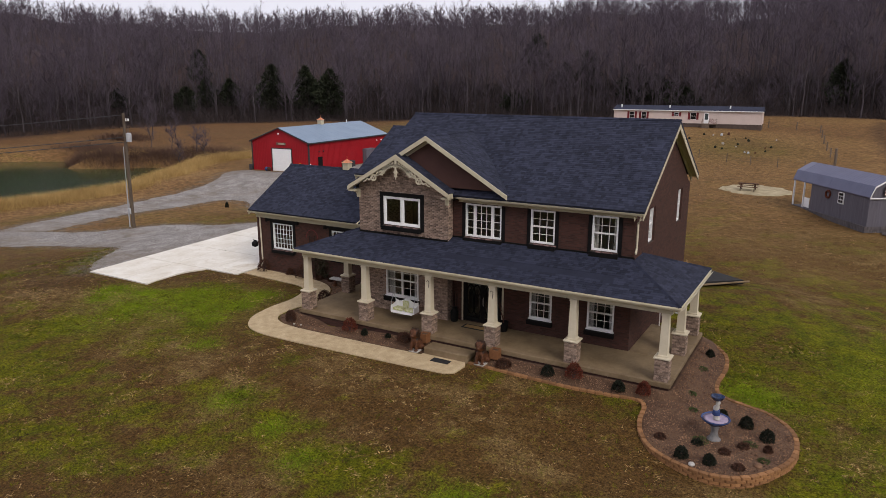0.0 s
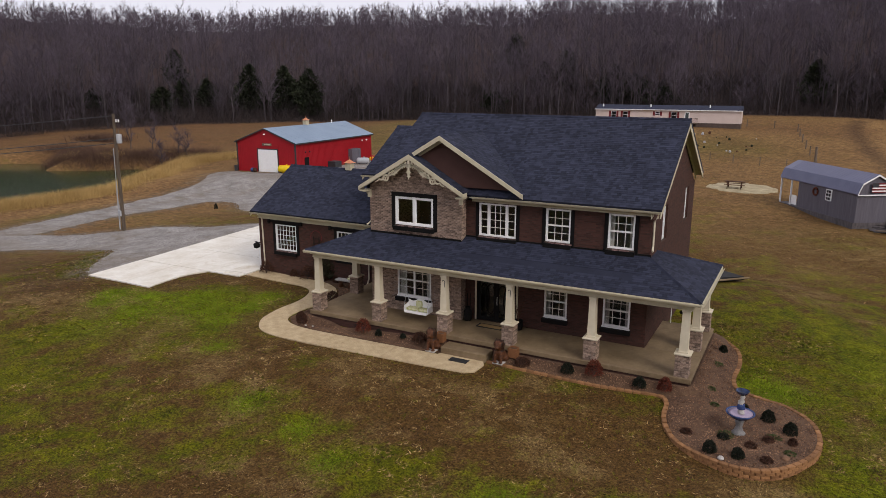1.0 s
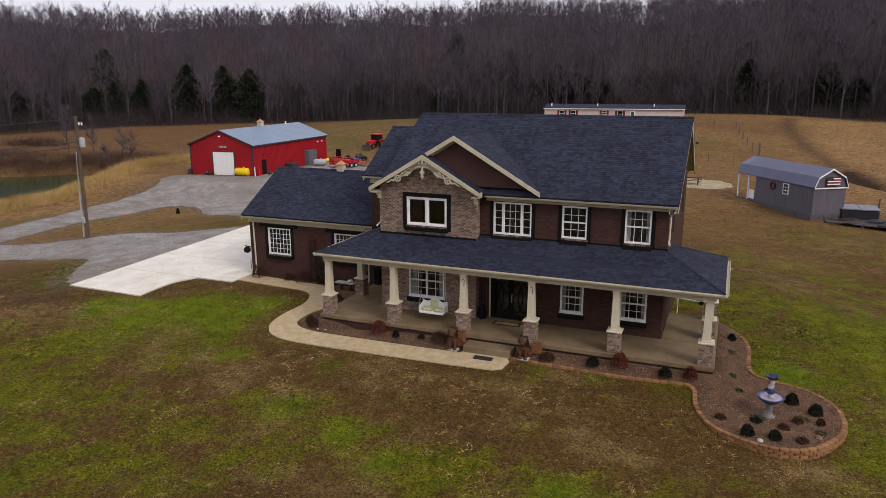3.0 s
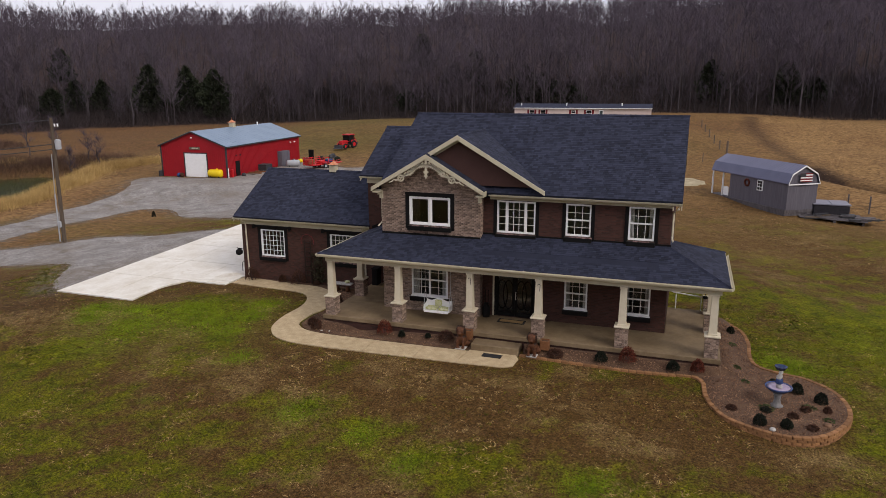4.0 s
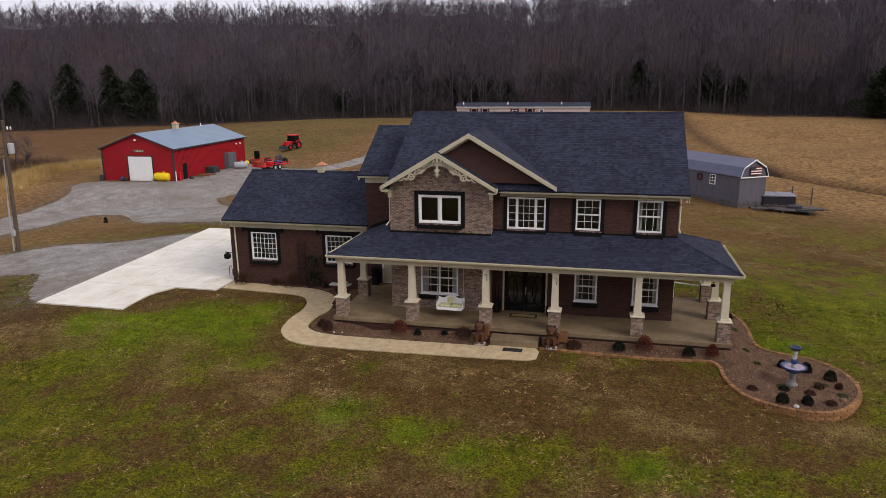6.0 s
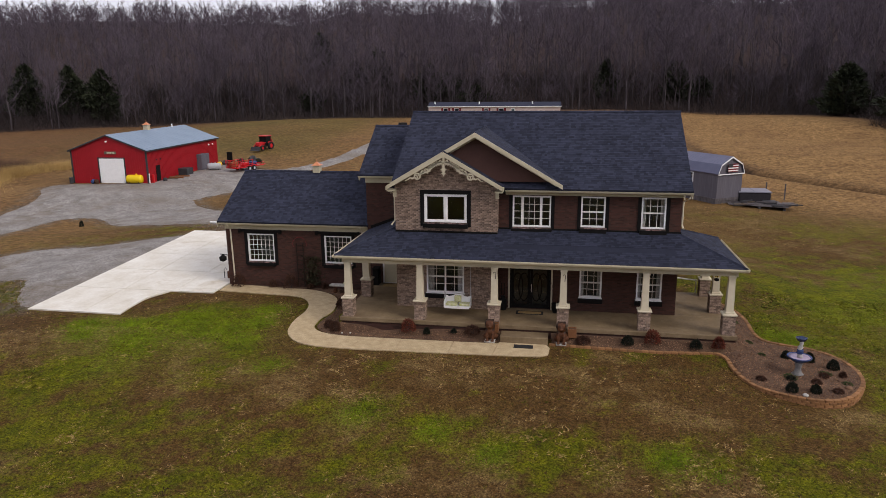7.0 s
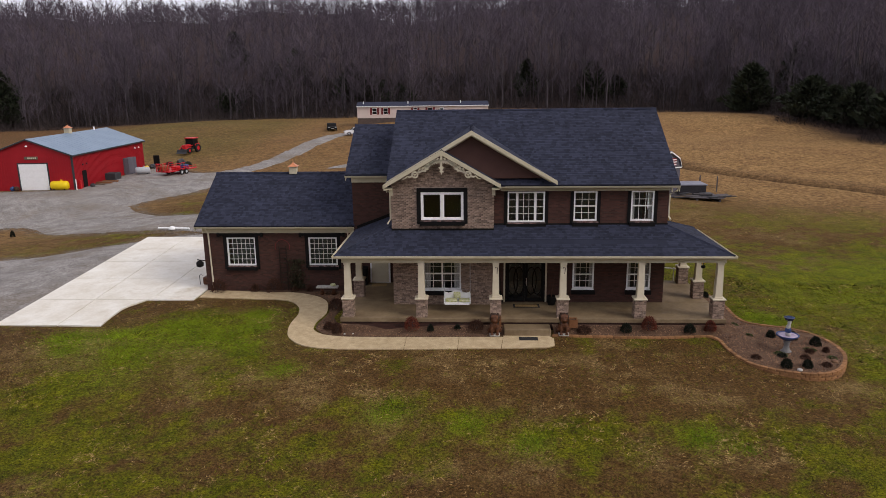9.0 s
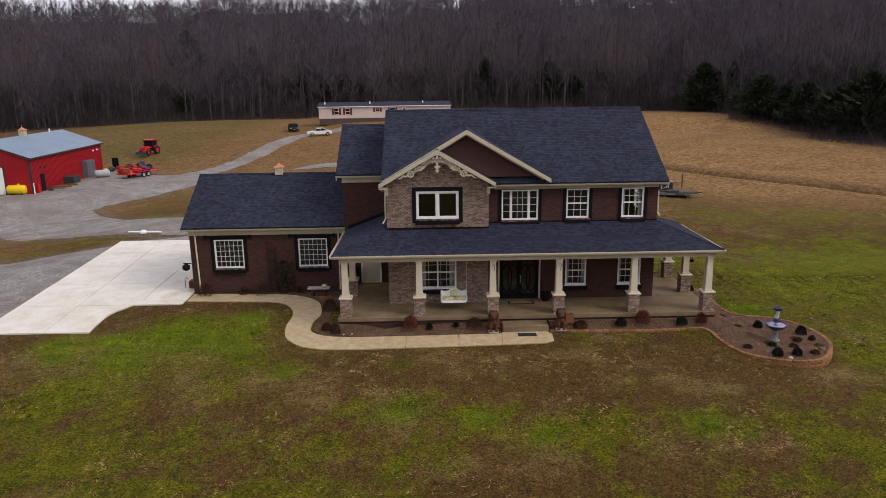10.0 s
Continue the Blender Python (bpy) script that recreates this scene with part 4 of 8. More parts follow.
# porch: slab, beams, ceiling, posts
sl = B()
box(sl, -23.35, -4.85, 25.75, 28.37, .06, FLOOR, .02); box(sl, -7.19, -4.85, 28.372, 32.4, .06, FLOOR, .02); box(sl, -23.35, -20.96, 28.372, 31.89, .06, FLOOR, .02)
part("porch_slab", sl, "slab", house, "tan stained concrete porch floor, darkened for the porch's shade")
bar("porch_foundation", "brick", house, (-23.3, -4.92, 25.82, 25.98, -.75, .058), (-5.08, -4.92, 25.982, 32.3, -.75, .058), (-23.3, -23.14, 25.982, 31.8, -.75, .058))
bar("porch_ceiling", "cream", house, (PX0 + .1, PX1 - .1, PY + .1, YB - .01, 3.22, 3.25), (XR + .01, PX1 - .1, YB, 32.1, 3.22, 3.25), (PX0 + .1, XL - .01, YB, 31.88, 3.22, 3.25))
bar("porch_beam", "cream", house, (-23.2, -5.0, 25.98, 26.2, 2.98, 3.22), (-5.22, -5.0, 26.202, 32.0, 2.98, 3.22), (-23.2, -22.98, 26.202, 31.88, 2.98, 3.22))
bar("fascia", "cream", house, (PX0, PX1, PY - .02, PY + .02, PZ - .13, PZ - .005), (PX1 - .02, PX1 + .02, PY + .021, 32.2, PZ - .13, PZ - .005), (PX0 - .02, PX0 + .02, PY + .021, 31.89, PZ - .13, PZ - .005))
gutter(house, PX0 - .02, PX1 + .02, PY - .021, PZ - .12)
for x, s in ((PX1 + .021, 1), (PX0 - .021, -1)):
    e = B(); prism(e, [(x + s * p, PY, PZ - .12 + q) for p, q in ((0, 0), (.07, 0), (.12, .1), (.105, .1), (.062, .015), (0, .015))], (0, 6.2, 0)); part("gutter", e, "cream", house)


def pillar(x, y):
    """Brick pier with a stone cap and a square tapered post."""
    pr = B(); box(pr, x - .26, x + .26, y - .26, y + .26, FLOOR, 1.18, .012)
    pier = part("porch_pillar", pr, "stone", house, "grey brick pier carrying a cream post")
    c = B(); box(c, x - .32, x + .32, y - .32, y + .32, 1.18, 1.25, .015); box(c, x - .2, x + .2, y - .2, y + .2, 1.25, 1.32, .01)
    part("cap", c, "post", pier, "cream stone cap")
    p = B(); a, b = .165, .135
    lo = [(x - a, y - a, 1.32), (x + a, y - a, 1.32), (x + a, y + a, 1.32), (x - a, y + a, 1.32)]
    hi = [(x - b, y - b, 2.9), (x + b, y - b, 2.9), (x + b, y + b, 2.9), (x - b, y + b, 2.9)]
    vl, vh = [p.verts.new(q) for q in lo], [p.verts.new(q) for q in hi]
    p.faces.new(vl[::-1]); p.faces.new(vh)
    for i in range(4):
        p.faces.new((vl[i], vl[(i + 1) % 4], vh[(i + 1) % 4], vh[i]))
    box(p, x - .16, x + .16, y - .16, y + .16, 2.9, 2.98)
    part("post", p, "post", pier)
    return pier


M["dry_bits"] = mat("faded_flowers", (.32, .22, .2), (.12, .05, .05), 20, .9, fine=.3, vary=.4)
M["tumbled"] = mat("tumbled_brick_faces", (.36, .26, .20), (.14, .096, .076), 9, .9, bump=.5, bump_scale=40, fine=.3, vary=.42)


def brick_faces(put, a0, a1, z0, z1, keep, rng, long=.203, high=.066, course=.076):
    """Faces of bricks in running bond, each proud of its wall by a few millimetres: (n, 8, 3)."""
    out, k, z = [], 0, z0
    while z + high <= z1:
        a = a0 - (.107 if k % 2 else 0)
        while a < a1:
            p, q = max(a, a0), min(a + long, a1)
            if q - p > .04 and keep(p, q, z):
                e = .006 + .007 * rng.random()
                j = [rng.uniform(-.003, .003) for _ in range(4)]
                f = [(p + j[0], -e, z + j[1]), (q + j[2], -e, z + j[3]), (q + j[2], -e, z + high + j[1]), (p + j[0], -e, z + high + j[3])]
                out.append([put(*v) for v in f] + [put(v[0], .0, v[2]) for v in f])
            a += .213
        z += course; k += 1
    return np.array(out, np.float32).reshape(-1, 8, 3)


BRICK_SIDES = np.array([(0, 1, 2, 3), (4, 5, 1, 0), (5, 6, 2, 1), (6, 7, 3, 2), (7, 4, 0, 3)])


def lay_bricks(parent, faces):
    vs = faces.reshape(-1, 3) - np.array(origin_of(parent))
    fs = (np.arange(len(faces))[:, None, None] * 8 + BRICK_SIDES).reshape(-1, 4)
    ob = new("bricks", raw_mesh("bricks", vs, fs, "tumbled"))
    ob.parent = parent
    return tagged(ob, "tumbled grey-brown bricks", kind="stuff")


def pier_bricks(pier, x, y, rng):
    sides = [lambda a, d, z: (x + a, y - .26 + d, z), lambda a, d, z: (x + .26 - d, y + a, z), lambda a, d, z: (x - .26 + d, y - a, z)]
    lay_bricks(pier, np.concatenate([brick_faces(put, -.26, .26, FLOOR + .006, 1.18, lambda p, q, z: True, rng) for put in sides]))


for x in (-22.95, -19.36, -15.78, -12.57, -8.9, -5.24):
    pier_bricks(pillar(x, 26.1), x, 26.1, rs)
for y in (29.2, 31.95):
    pier_bricks(pillar(-5.24, y), -5.24, y, rs)
pier_bricks(pillar(-22.95, 29.35), -22.95, 29.35, rs)


# the bay's bricks: those round the upper window singly, the rest joined
def on_bay(p, q, z):
    for k in ("bay_upper", "bay_lower"):
        h = HOLE[k]
        if q > h[0] - .2 and p < h[1] + .2 and z > h[2] - .3 and z < h[3] + .2:
            return False
    return z + .07 < 6.42 + (2.55 - max(abs(p - BA), abs(q - BA))) * .57 and not 3.9 < z < porch_z(YB - PY) + .09


bay = next(o for o in house.children if o.name == "bay_wall")
bf = brick_faces(front(YB), XL, -15.85, FLOOR, 7.9, on_bay, rs)
mid_ = bf.mean(1)
own = (mid_[:, 2] > 4.4) & (mid_[:, 2] < 6.4)
own[np.flatnonzero(own)[300:]] = False
for f in bf[own]:
    a, w, d_ = Vector(f[4]), round(float(f[1][0] - f[0][0]), 2), round(float(f[4][1] - f[0][1]), 3)
    key = f"brick_{w}_{d_}"
    if key not in bpy.data.meshes:
        bpy.data.meshes.new(key).from_pydata([(x, -y, z) for y in (d_, 0) for x, z in ((0, 0), (w, 0), (w, .066), (0, .066))], [], [tuple(int(i) for i in q) for q in BRICK_SIDES])
        bpy.data.meshes[key].materials.append(M["tumbled"])
    ob = new("brick", bpy.data.meshes[key])
    ob.parent = bay
    ob.location = a - origin_of(bay)
lay_bricks(bay, bf[~own])
side_ = next(o for o in house.children if o.name == "bay_side_wall")
lay_bricks(side_, brick_faces(lambda a, d, z: (-15.85 - d, a, z), YB + .004, YW - .002, porch_z(df) + .1, 6.1, lambda p, q, z: True, rs))


# windows and door
def window(key):
    put, a0, a1, z0, z1, nx, nz, style = WIN[key]

    def bx(bm, p0, p1, d0, d1, q0, q1):
        t = B(); box(t, p0, p1, d0, d1, q0, q1)
        vs = {v: bm.verts.new(put(*v.co)) for v in t.verts}
        for f in t.faces:
            bm.faces.new([vs[v] for v in f.verts])
        t.free()
    f, ww = B(), .075
    for q in ((a0, a0 + ww, z0, z1), (a1 - ww, a1, z0, z1), (a0 + ww, a1 - ww, z0, z0 + ww), (a0 + ww, a1 - ww, z1 - ww, z1)):
        bx(f, q[0], q[1], -.02, .1, q[2], q[3])
    win = part("window", f, "white", house, "white-framed window with black surround")
    i0, i1, j0, j1 = a0 + ww, a1 - ww, z0 + ww, z1 - ww
    cuts = {"triple": [(i0 + (i1 - i0) * .235, .12), (i0 + (i1 - i0) * .765, .12)], "double": [((i0 + i1) / 2, .08)], "slider": [((i0 + i1) / 2, .09)]}.get(style, [])
    for c, t in cuts:
        m = B(); bx(m, c - t / 2, c + t / 2, -.015, .09, j0, j1); part("mullion", m, "white", win)
    if style in ("hung", "double"):
        m = B(); bx(m, i0, i1, 0, .08, (j0 + j1) / 2 - .03, (j0 + j1) / 2 + .03); part("meeting_rail", m, "white", win)
    spans = []
    edges = [i0] + [c for c, _ in cuts] + [i1]
    for k in range(len(edges) - 1):
        e_ = cuts[0][1] / 2 if cuts else 0
        spans.append((edges[k] + (e_ if k else 0), edges[k + 1] - (e_ if k < len(edges) - 2 else 0)))
    bars = B(); some = False
    if style != "slider":
        for k, (p, q) in enumerate(spans):
            cols = {"triple": (1, 3, 1)[k % 3], "double": 2}.get(style, nx)
            rows = {"triple": 4, "double": 4, "hung": 4}.get(style, nz)
            for c in range(1, cols):
                u = p + (q - p) * c / cols
                bx(bars, u - .011, u + .011, .03, .055, j0, j1); some = True
            for c in range(1, rows):
                u = j0 + (j1 - j0) * c / rows
                if key in ("upper_end",) and c == 1:
                    continue
                bx(bars, p, q, .032, .053, u - .011, u + .011); some = True
    if some:
        part("muntins", bars, "white", win)
    for p, q in spans:
        g = B(); bx(g, p, q, .06, .068, j0, j1)
        pane = part("pane", g, "glass", win)
        pane.visible_shadow = False
    if style == "slider":
        for p, q in spans:
            sf = B()
            for r in ((p, p + .055, j0, j1), (q - .055, q, j0, j1), (p + .055, q - .055, j0, j0 + .055), (p + .055, q - .055, j1 - .055, j1)):
                bx(sf, r[0], r[1], .01, .075, r[2], r[3])
            part("sash", sf, "white", win)
    # black casing boards and a flower box under the sill
    if put(0, 0, 0)[1] != 0 or key.startswith("side"):
        if not key.startswith("side"):
            c = B(); t = .2 if key.startswith(("bay_upper", "garage")) else .17
            up = .2 if key == "bay_upper" else .14 if key.startswith("garage") else 0
            if "lower" not in key:
                bx(c, a0 - t, a0 - .002, -.04, -.002, z0 - .2, z1 + up); part("casing", c, "black", win, "black painted side board")
                c = B(); bx(c, a1 + .002, a1 + t, -.04, -.002, z0 - .2, z1 + up); part("casing", c, "black", win)
                if up:
                    c = B(); bx(c, a0 - t, a1 + t, -.05, -.003, z1 + .004, z1 + up + .004); part("head_board", c, "black", win)
                if key.startswith("garage"):
                    h = B(); bx(h, a0 - .42, a1 + .42, -.14, -.003, z1 + .12, z1 + .24); bx(h, a0 - .5, a0 - .36, -.18, -.003, z1 + .06, z1 + .28); bx(h, a1 + .36, a1 + .5, -.18, -.003, z1 + .06, z1 + .28)
                    part("drapery_rail", h, "black", win, "black scrolled rail over the window")
            else:
                c.free()
            s = B(); bx(s, a0 - .06, a1 + .06, -.2, -.003, z0 - .26, z0 - .06); box_ = part("flower_box", s, "black", win, "black flower box under the sill")
            if "lower" not in key:
                dg, dr_ = B(), random.Random(len(key) + int(a0 * 10))
                for _ in range(16):
                    u = dr_.uniform(a0, a1 - .1)
                    bx(dg, u, u + dr_.uniform(.05, .22), -.17 + dr_.uniform(0, .08), -.05, z0 - .075, z0 - .045 + dr_.uniform(0, .03))
                tagged(part("dead_flowers", dg, "dry_bits", box_, "faded pinkish dead flowers"), kind="stuff")
            s = B(); bx(s, a0 - .03, a1 + .03, -.06, -.002, z0 - .055, z0 - .004); part("sill", s, "white" if "lower" in key else "skirt", win)
    # curtains inside
    if "lower" in key or key == "upper_end":
        wd = (a1 - a0) * .16
        for p, q in ((a0 + .05, a0 + .05 + wd), (a1 - .05 - wd, a1 - .05)):
            c = B(); n = 7
            pts = [(p + (q - p) * k / n, .2 + .03 * (k % 2)) for k in range(n + 1)]
            va = [c.verts.new(put(x, d, z0 + .02)) for x, d in pts]; vb = [c.verts.new(put(x, d, z1 - .05)) for x, d in pts]
            for k in range(n):
                c.faces.new((va[k], va[k + 1], vb[k + 1], vb[k]))
            part("curtain", c, "curtain", win, "pale curtain behind the glass")


for key in WIN:
    window(key)

# double front door with oval glass
x0, x1, z0, z1 = DOOR
d = B()
for q in ((x0, x0 + .07), (x1 - .07, x1)):
    box(d, q[0], q[1], YW - .03, YW + .12, z0, z1)
box(d, x0 + .07, x1 - .07, YW - .03, YW + .12, z1 - .07, z1)
door = part("double_door", d, "black", house, "black double front door with looping glass panels")
xm = (x0 + x1) / 2
for a, b in ((x0 + .075, xm - .004), (xm + .004, x1 - .075)):
    lf = B(); cx, wd = (a + b) / 2, (b - a)
    for q in ((a, a + .12, z0 + .02, z1 - .08), (b - .12, b, z0 + .02, z1 - .08), (a + .12, b - .12, z0 + .02, z0 + .22), (a + .12, b - .12, z1 - .22, z1 - .08)):
        box(lf, q[0], q[1], YW + .02, YW + .07, q[2], q[3])
    leaf = part("door_leaf", lf, "black", door)
    g = B(); box(g, a + .12, b - .12, YW + .04, YW + .05, z0 + .22, z1 - .22); part("pane", g, "glass", leaf)
    zc = (z0 + z1) / 2
    for cxo in (-.16, .16):
        ov = B()
        tube(ov, [(cx + cxo + .26 * math.cos(t), YW + .03, zc + .72 * math.sin(t)) for t in np.linspace(0, 2 * math.pi, 25)], .03, 6)
        part("scroll", ov, "black", leaf)
h = B(); tube(h, [(xm + .06, YW - .01, 1.15), (xm + .06, YW - .05, 1.2), (xm + .06, YW - .05, 1.5), (xm + .06, YW - .01, 1.55)], .018, 8); part("door_handle", h, "steel", door, "silver pull handle")
bar("side_trim", "cream", house, (x0 - .09, x0 - .004, YW - .03, YW - .001, z0, z1 + .08), (x1 + .004, x1 + .09, YW - .03, YW - .001, z0, z1 + .08))

# ---- barn ----
def gable_body(bm, w, l, h, peak):
    prism(bm, [(-w / 2, 0, 0), (w / 2, 0, 0), (w / 2, 0, h), (0, 0, peak), (-w / 2, 0, h)], (0, l, 0))


def place(ob, x, y, z, turn):
    ob.matrix_basis = pose(x, y, z, 0, 0, turn)
    return ob


barn = thing("barn", (0, 0, 0), "red metal barn with blue-grey metal roof and white overhead door", "barn")
BW, BL, BH, BP = 10.2, 20.6, 4.25, 6.1
b = B(); gable_body(b, BW, BL, BH, BP); part("wall", b, "red_metal", barn, "red ribbed metal wall")
rb = B()
for k in range(int(BW / .3)):
    x = -BW / 2 + .15 + k * .3
    if not -2.2 < x < 2.2:
        box(rb, x - .02, x + .02, -.025, -.001, .1, BH - .1)
for k in range(int(BL / .3)):
    y = .15 + k * .3
    box(rb, BW / 2 + .001, BW / 2 + .025, y - .02, y + .02, .1, BH - .1)
tagged(part("wall_rib", rb, "red_metal", barn), kind="stuff")
for s in (-1, 1):
    r = B(); prism(r, [(s * (BW / 2 + .3), -.25, BH - .11), (0, -.25, BP + .02), (0, -.25, BP + .12), (s * (BW / 2 + .3), -.25, BH - .01)], (0, BL + .5, 0)); rp = part("roof", r, "barn_roof", barn)
    seam = B()
    for k in range(23):
        y = -.1 + k * .93
        prism(seam, [(s * (BW / 2 + .3), y, BH - .008), (0, y, BP + .122), (0, y, BP + .134), (s * (BW / 2 + .3), y, BH + .004)], (0, .03, 0))
    part("seam", seam, "barn_roof", rp)
    t = B(); prism(t, [(s * (BW / 2 + .3), -.28, BH - .2), (0, -.28, BP - .06), (0, -.28, BP + .11), (s * (BW / 2 + .3), -.28, BH - .02)], (0, .03, 0)); part("rake_trim", t, "dark_trim", barn)
    t = B(); box(t, s * (BW / 2 + .3) - .03, s * (BW / 2 + .3) + .03, -.25, BL + .25, BH - .2, BH - .03); part("eave_trim", t, "dark_trim", barn)
for x in (-BW / 2, BW / 2):
    t = B(); box(t, x - .1, x + .1, -.05, .1, 0, BH - .05); part("corner_trim", t, "dark_trim", barn)
dr_ = B(); box(dr_, -1.35, 2.05, -.05, .02, .02, 3.2); od = part("overhead_door", dr_, "white", barn, "white sectional overhead door")
for k in range(4):
    p = B(); box(p, -1.33, 2.03, -.075, -.051, .05 + k * .79, .05 + k * .79 + .77, .01); part("door_panel", p, "white", od)
t = B(); box(t, -1.5, -1.36, -.08, .02, 0, 3.34); box(t, 2.06, 2.2, -.08, .02, 0, 3.34); box(t, -1.36, 2.06, -.08, .02, 3.21, 3.34); part("door_trim", t, "dark_trim", barn)
t = B(); box(t, BW / 2 - .02, BW / 2 + .05, 2.1, 3.1, .05, 2.1); part("side_door", t, "black", barn, "dark open side door")
t = B(); box(t, -.5, 1.1, -.09, -.001, 3.75, 4.1, .02); sg = part("sign", t, "wood", barn, "wooden name sign with bars of lettering")
t = B()
for k in range(5):
    box(t, -.1 + k * .22, .06 + k * .22, -.1, -.091, 3.84, 4.01)
part("lettering", t, "cream", sg)
t = B(); lathe(t, (0, -.2, 5.35), [(.02, .1), (.12, .08), (.14, -.06), (.05, -.1)], 10); part("lamp", t, "white", barn)
for y in (17.6, 18.9):
    t = B(); tube(t, [(BW / 2 + .02, y, 3.45), (BW / 2 + .2, y, 3.35)], .13, 8, .09); part("lamp", t, "white", barn)
for y in (2.3, 3.3):
    t = B(); box(t, BW / 2 + .026, BW / 2 + .16, y - .08, y + .08, 2.75, 2.95, .02); part("lamp", t, "dark_trim", barn)
t = B(); tube(t, [(.2, 16.5, BP), (.2, 16.5, BP + .5)], .1, 8); part("vent_pipe", t, "white", barn)
place(barn, -70.35, 75.2, -1.0, 3.0)
cup = thing("cupola", (0, 0, 0), "white louvred cupola with copper cap on the barn ridge", "cupola")
def cupola(top, s=1.0):
    c = B(); box(c, -.5 * s, .5 * s, -.5 * s, .5 * s, -.5 * s, .55 * s, .02); bd = part("body", c, "white" if s > .9 else "cream", top)
    for k in range(4):
        for q in ((-.35, .35, -.53, -.505), (-.35, .35, .505, .53)):
            c = B(); box(c, q[0] * s, q[1] * s, q[2] * s, q[3] * s, (-.05 + k * .13) * s, (.02 + k * .13) * s)
            part("louvre", c, "white" if s > .9 else "cream", bd)
    c = B(); v = [c.verts.new((sx * .68 * s, sy * .68 * s, .56 * s)) for sx, sy in ((-1, -1), (1, -1), (1, 1), (-1, 1))]
    m = [c.verts.new((sx * .4 * s, sy * .4 * s, .72 * s)) for sx, sy in ((-1, -1), (1, -1), (1, 1), (-1, 1))]
    a = c.verts.new((0, 0, 1.1 * s))
    c.faces.new(v[::-1])
    for i in range(4):
        c.faces.new((v[i], v[(i + 1) % 4], m[(i + 1) % 4], m[i])); c.faces.new((m[i], m[(i + 1) % 4], a))
    part("cap", c, "copper", top, "bright copper cap")
    c = B(); tube(c, [(0, 0, 1.08 * s), (0, 0, 1.5 * s)], .025 * s, 6); part("finial", c, "copper", top)
cupola(cup, .72)
place(cup, -71.0, 85.2, 5.45, 3.0)
cup2 = thing("cupola", (0, 0, 0), "small cream cupola with copper cap on the garage ridge", "cupola")
cupola(cup2, .44)
place(cup2, -27.9, QYR, QZ + .15, 0)

# ---- grey shed ----
shed = thing("shed", (0, 0, 0), "grey gambrel-roofed portable shed with corner porch and white trim", "shed")
SW, SL = 3.4, 11.2
gam = [(-SW / 2, 2.1), (-SW / 2 + .35, 3.0), (0, 3.75), (SW / 2 - .35, 3.0), (SW / 2, 2.1)]
b = B(); prism(b, [(-SW / 2 + .1, 0, -.3), (SW / 2 - .1, 0, -.3), (SW / 2 - .1, 0, 2.15), (SW / 2 - .4, 0, 2.95), (0, 0, 3.66), (-SW / 2 + .4, 0, 2.95), (-SW / 2 + .1, 0, 2.15)], (0, 8.3, 0)); part("wall", b, "grey_wall", shed)
b = B(); box(b, -SW / 2 + .02, SW / 2 - .02, .03, SL, -.55, -.301); part("floor_frame", b, "deck_wood", shed)
for y in (.3, 2.6, 5.2, 7.8, 10.6):
    b = B(); box(b, -SW / 2 + .1, SW / 2 - .1, y - .2, y + .2, -1.2, -.551); part("block_pier", b, "deck_wood", shed)
b = B(); box(b, -SW / 2 - .03, -SW / 2 + .019, 0, 9.6, -.95, -.31); part("skirt_board", b, "deck_wood", shed, "grey weathered skirt boards")
for p, q in zip(gam, gam[1:]):
    r = B(); prism(r, [(p[0], -.15, p[1]), (q[0], -.15, q[1]), (q[0], -.15, q[1] + .07), (p[0], -.15, p[1] + .07)], (0, SL + .3, 0)); rp = part("roof", r, "shed_roof", shed)
    sm = B()
    for k in range(26):
        y = -.1 + k * .41
        prism(sm, [(p[0], y, p[1] + .071), (q[0], y, q[1] + .071), (q[0], y, q[1] + .1), (p[0], y, p[1] + .1)], (0, .03, 0))
    part("rib", sm, "shed_roof", rp)
    r = B(); prism(r, [(p[0], -.18, p[1] - .08), (q[0], -.18, q[1] - .08), (q[0], -.18, q[1] + .06), (p[0], -.18, p[1] + .06)], (0, .03, 0)); part("white_trim", r, "white", shed)
b = B(); box(b, -SW / 2, SW / 2, -.18, -.15, 2.03, 2.13); part("white_trim", b, "white", shed)
for x, y in ((-SW / 2 + .08, SL - .1), (SW / 2 - .08, SL - .1), (-SW / 2 + .08, 9.4)):
    b = B(); box(b, x - .06, x + .06, y - .06, y + .06, -.3, 2.15); part("post", b, "white", shed)
b = B(); box(b, -SW / 2 + .05, -SW / 2 + .1, 8.4, 9.2, -.2, .7); part("railing", b, "white", shed)
wn_ = B(); box(wn_, -SW / 2 + .03, -SW / 2 + .1, 3.3, 4.1, 1.0, 2.0); wd_ = part("window", wn_, "white", shed, "white window with four panes")
for yy in (3.4, 3.73):
    for zz in (1.08, 1.4, 1.7):
        g = B(); box(g, -SW / 2 + .015, -SW / 2 + .029, yy, yy + .27, zz, zz + .24); part("pane", g, "black", wd_)
b = B(); tube(b, [(-SW / 2 + .04, 5.6 + .32 * math.cos(t), 1.55 + .32 * math.sin(t)) for t in np.linspace(0, 2 * math.pi, 17)], .09, 6); part("wreath", b, "bush_red", shed, "dark red wreath")
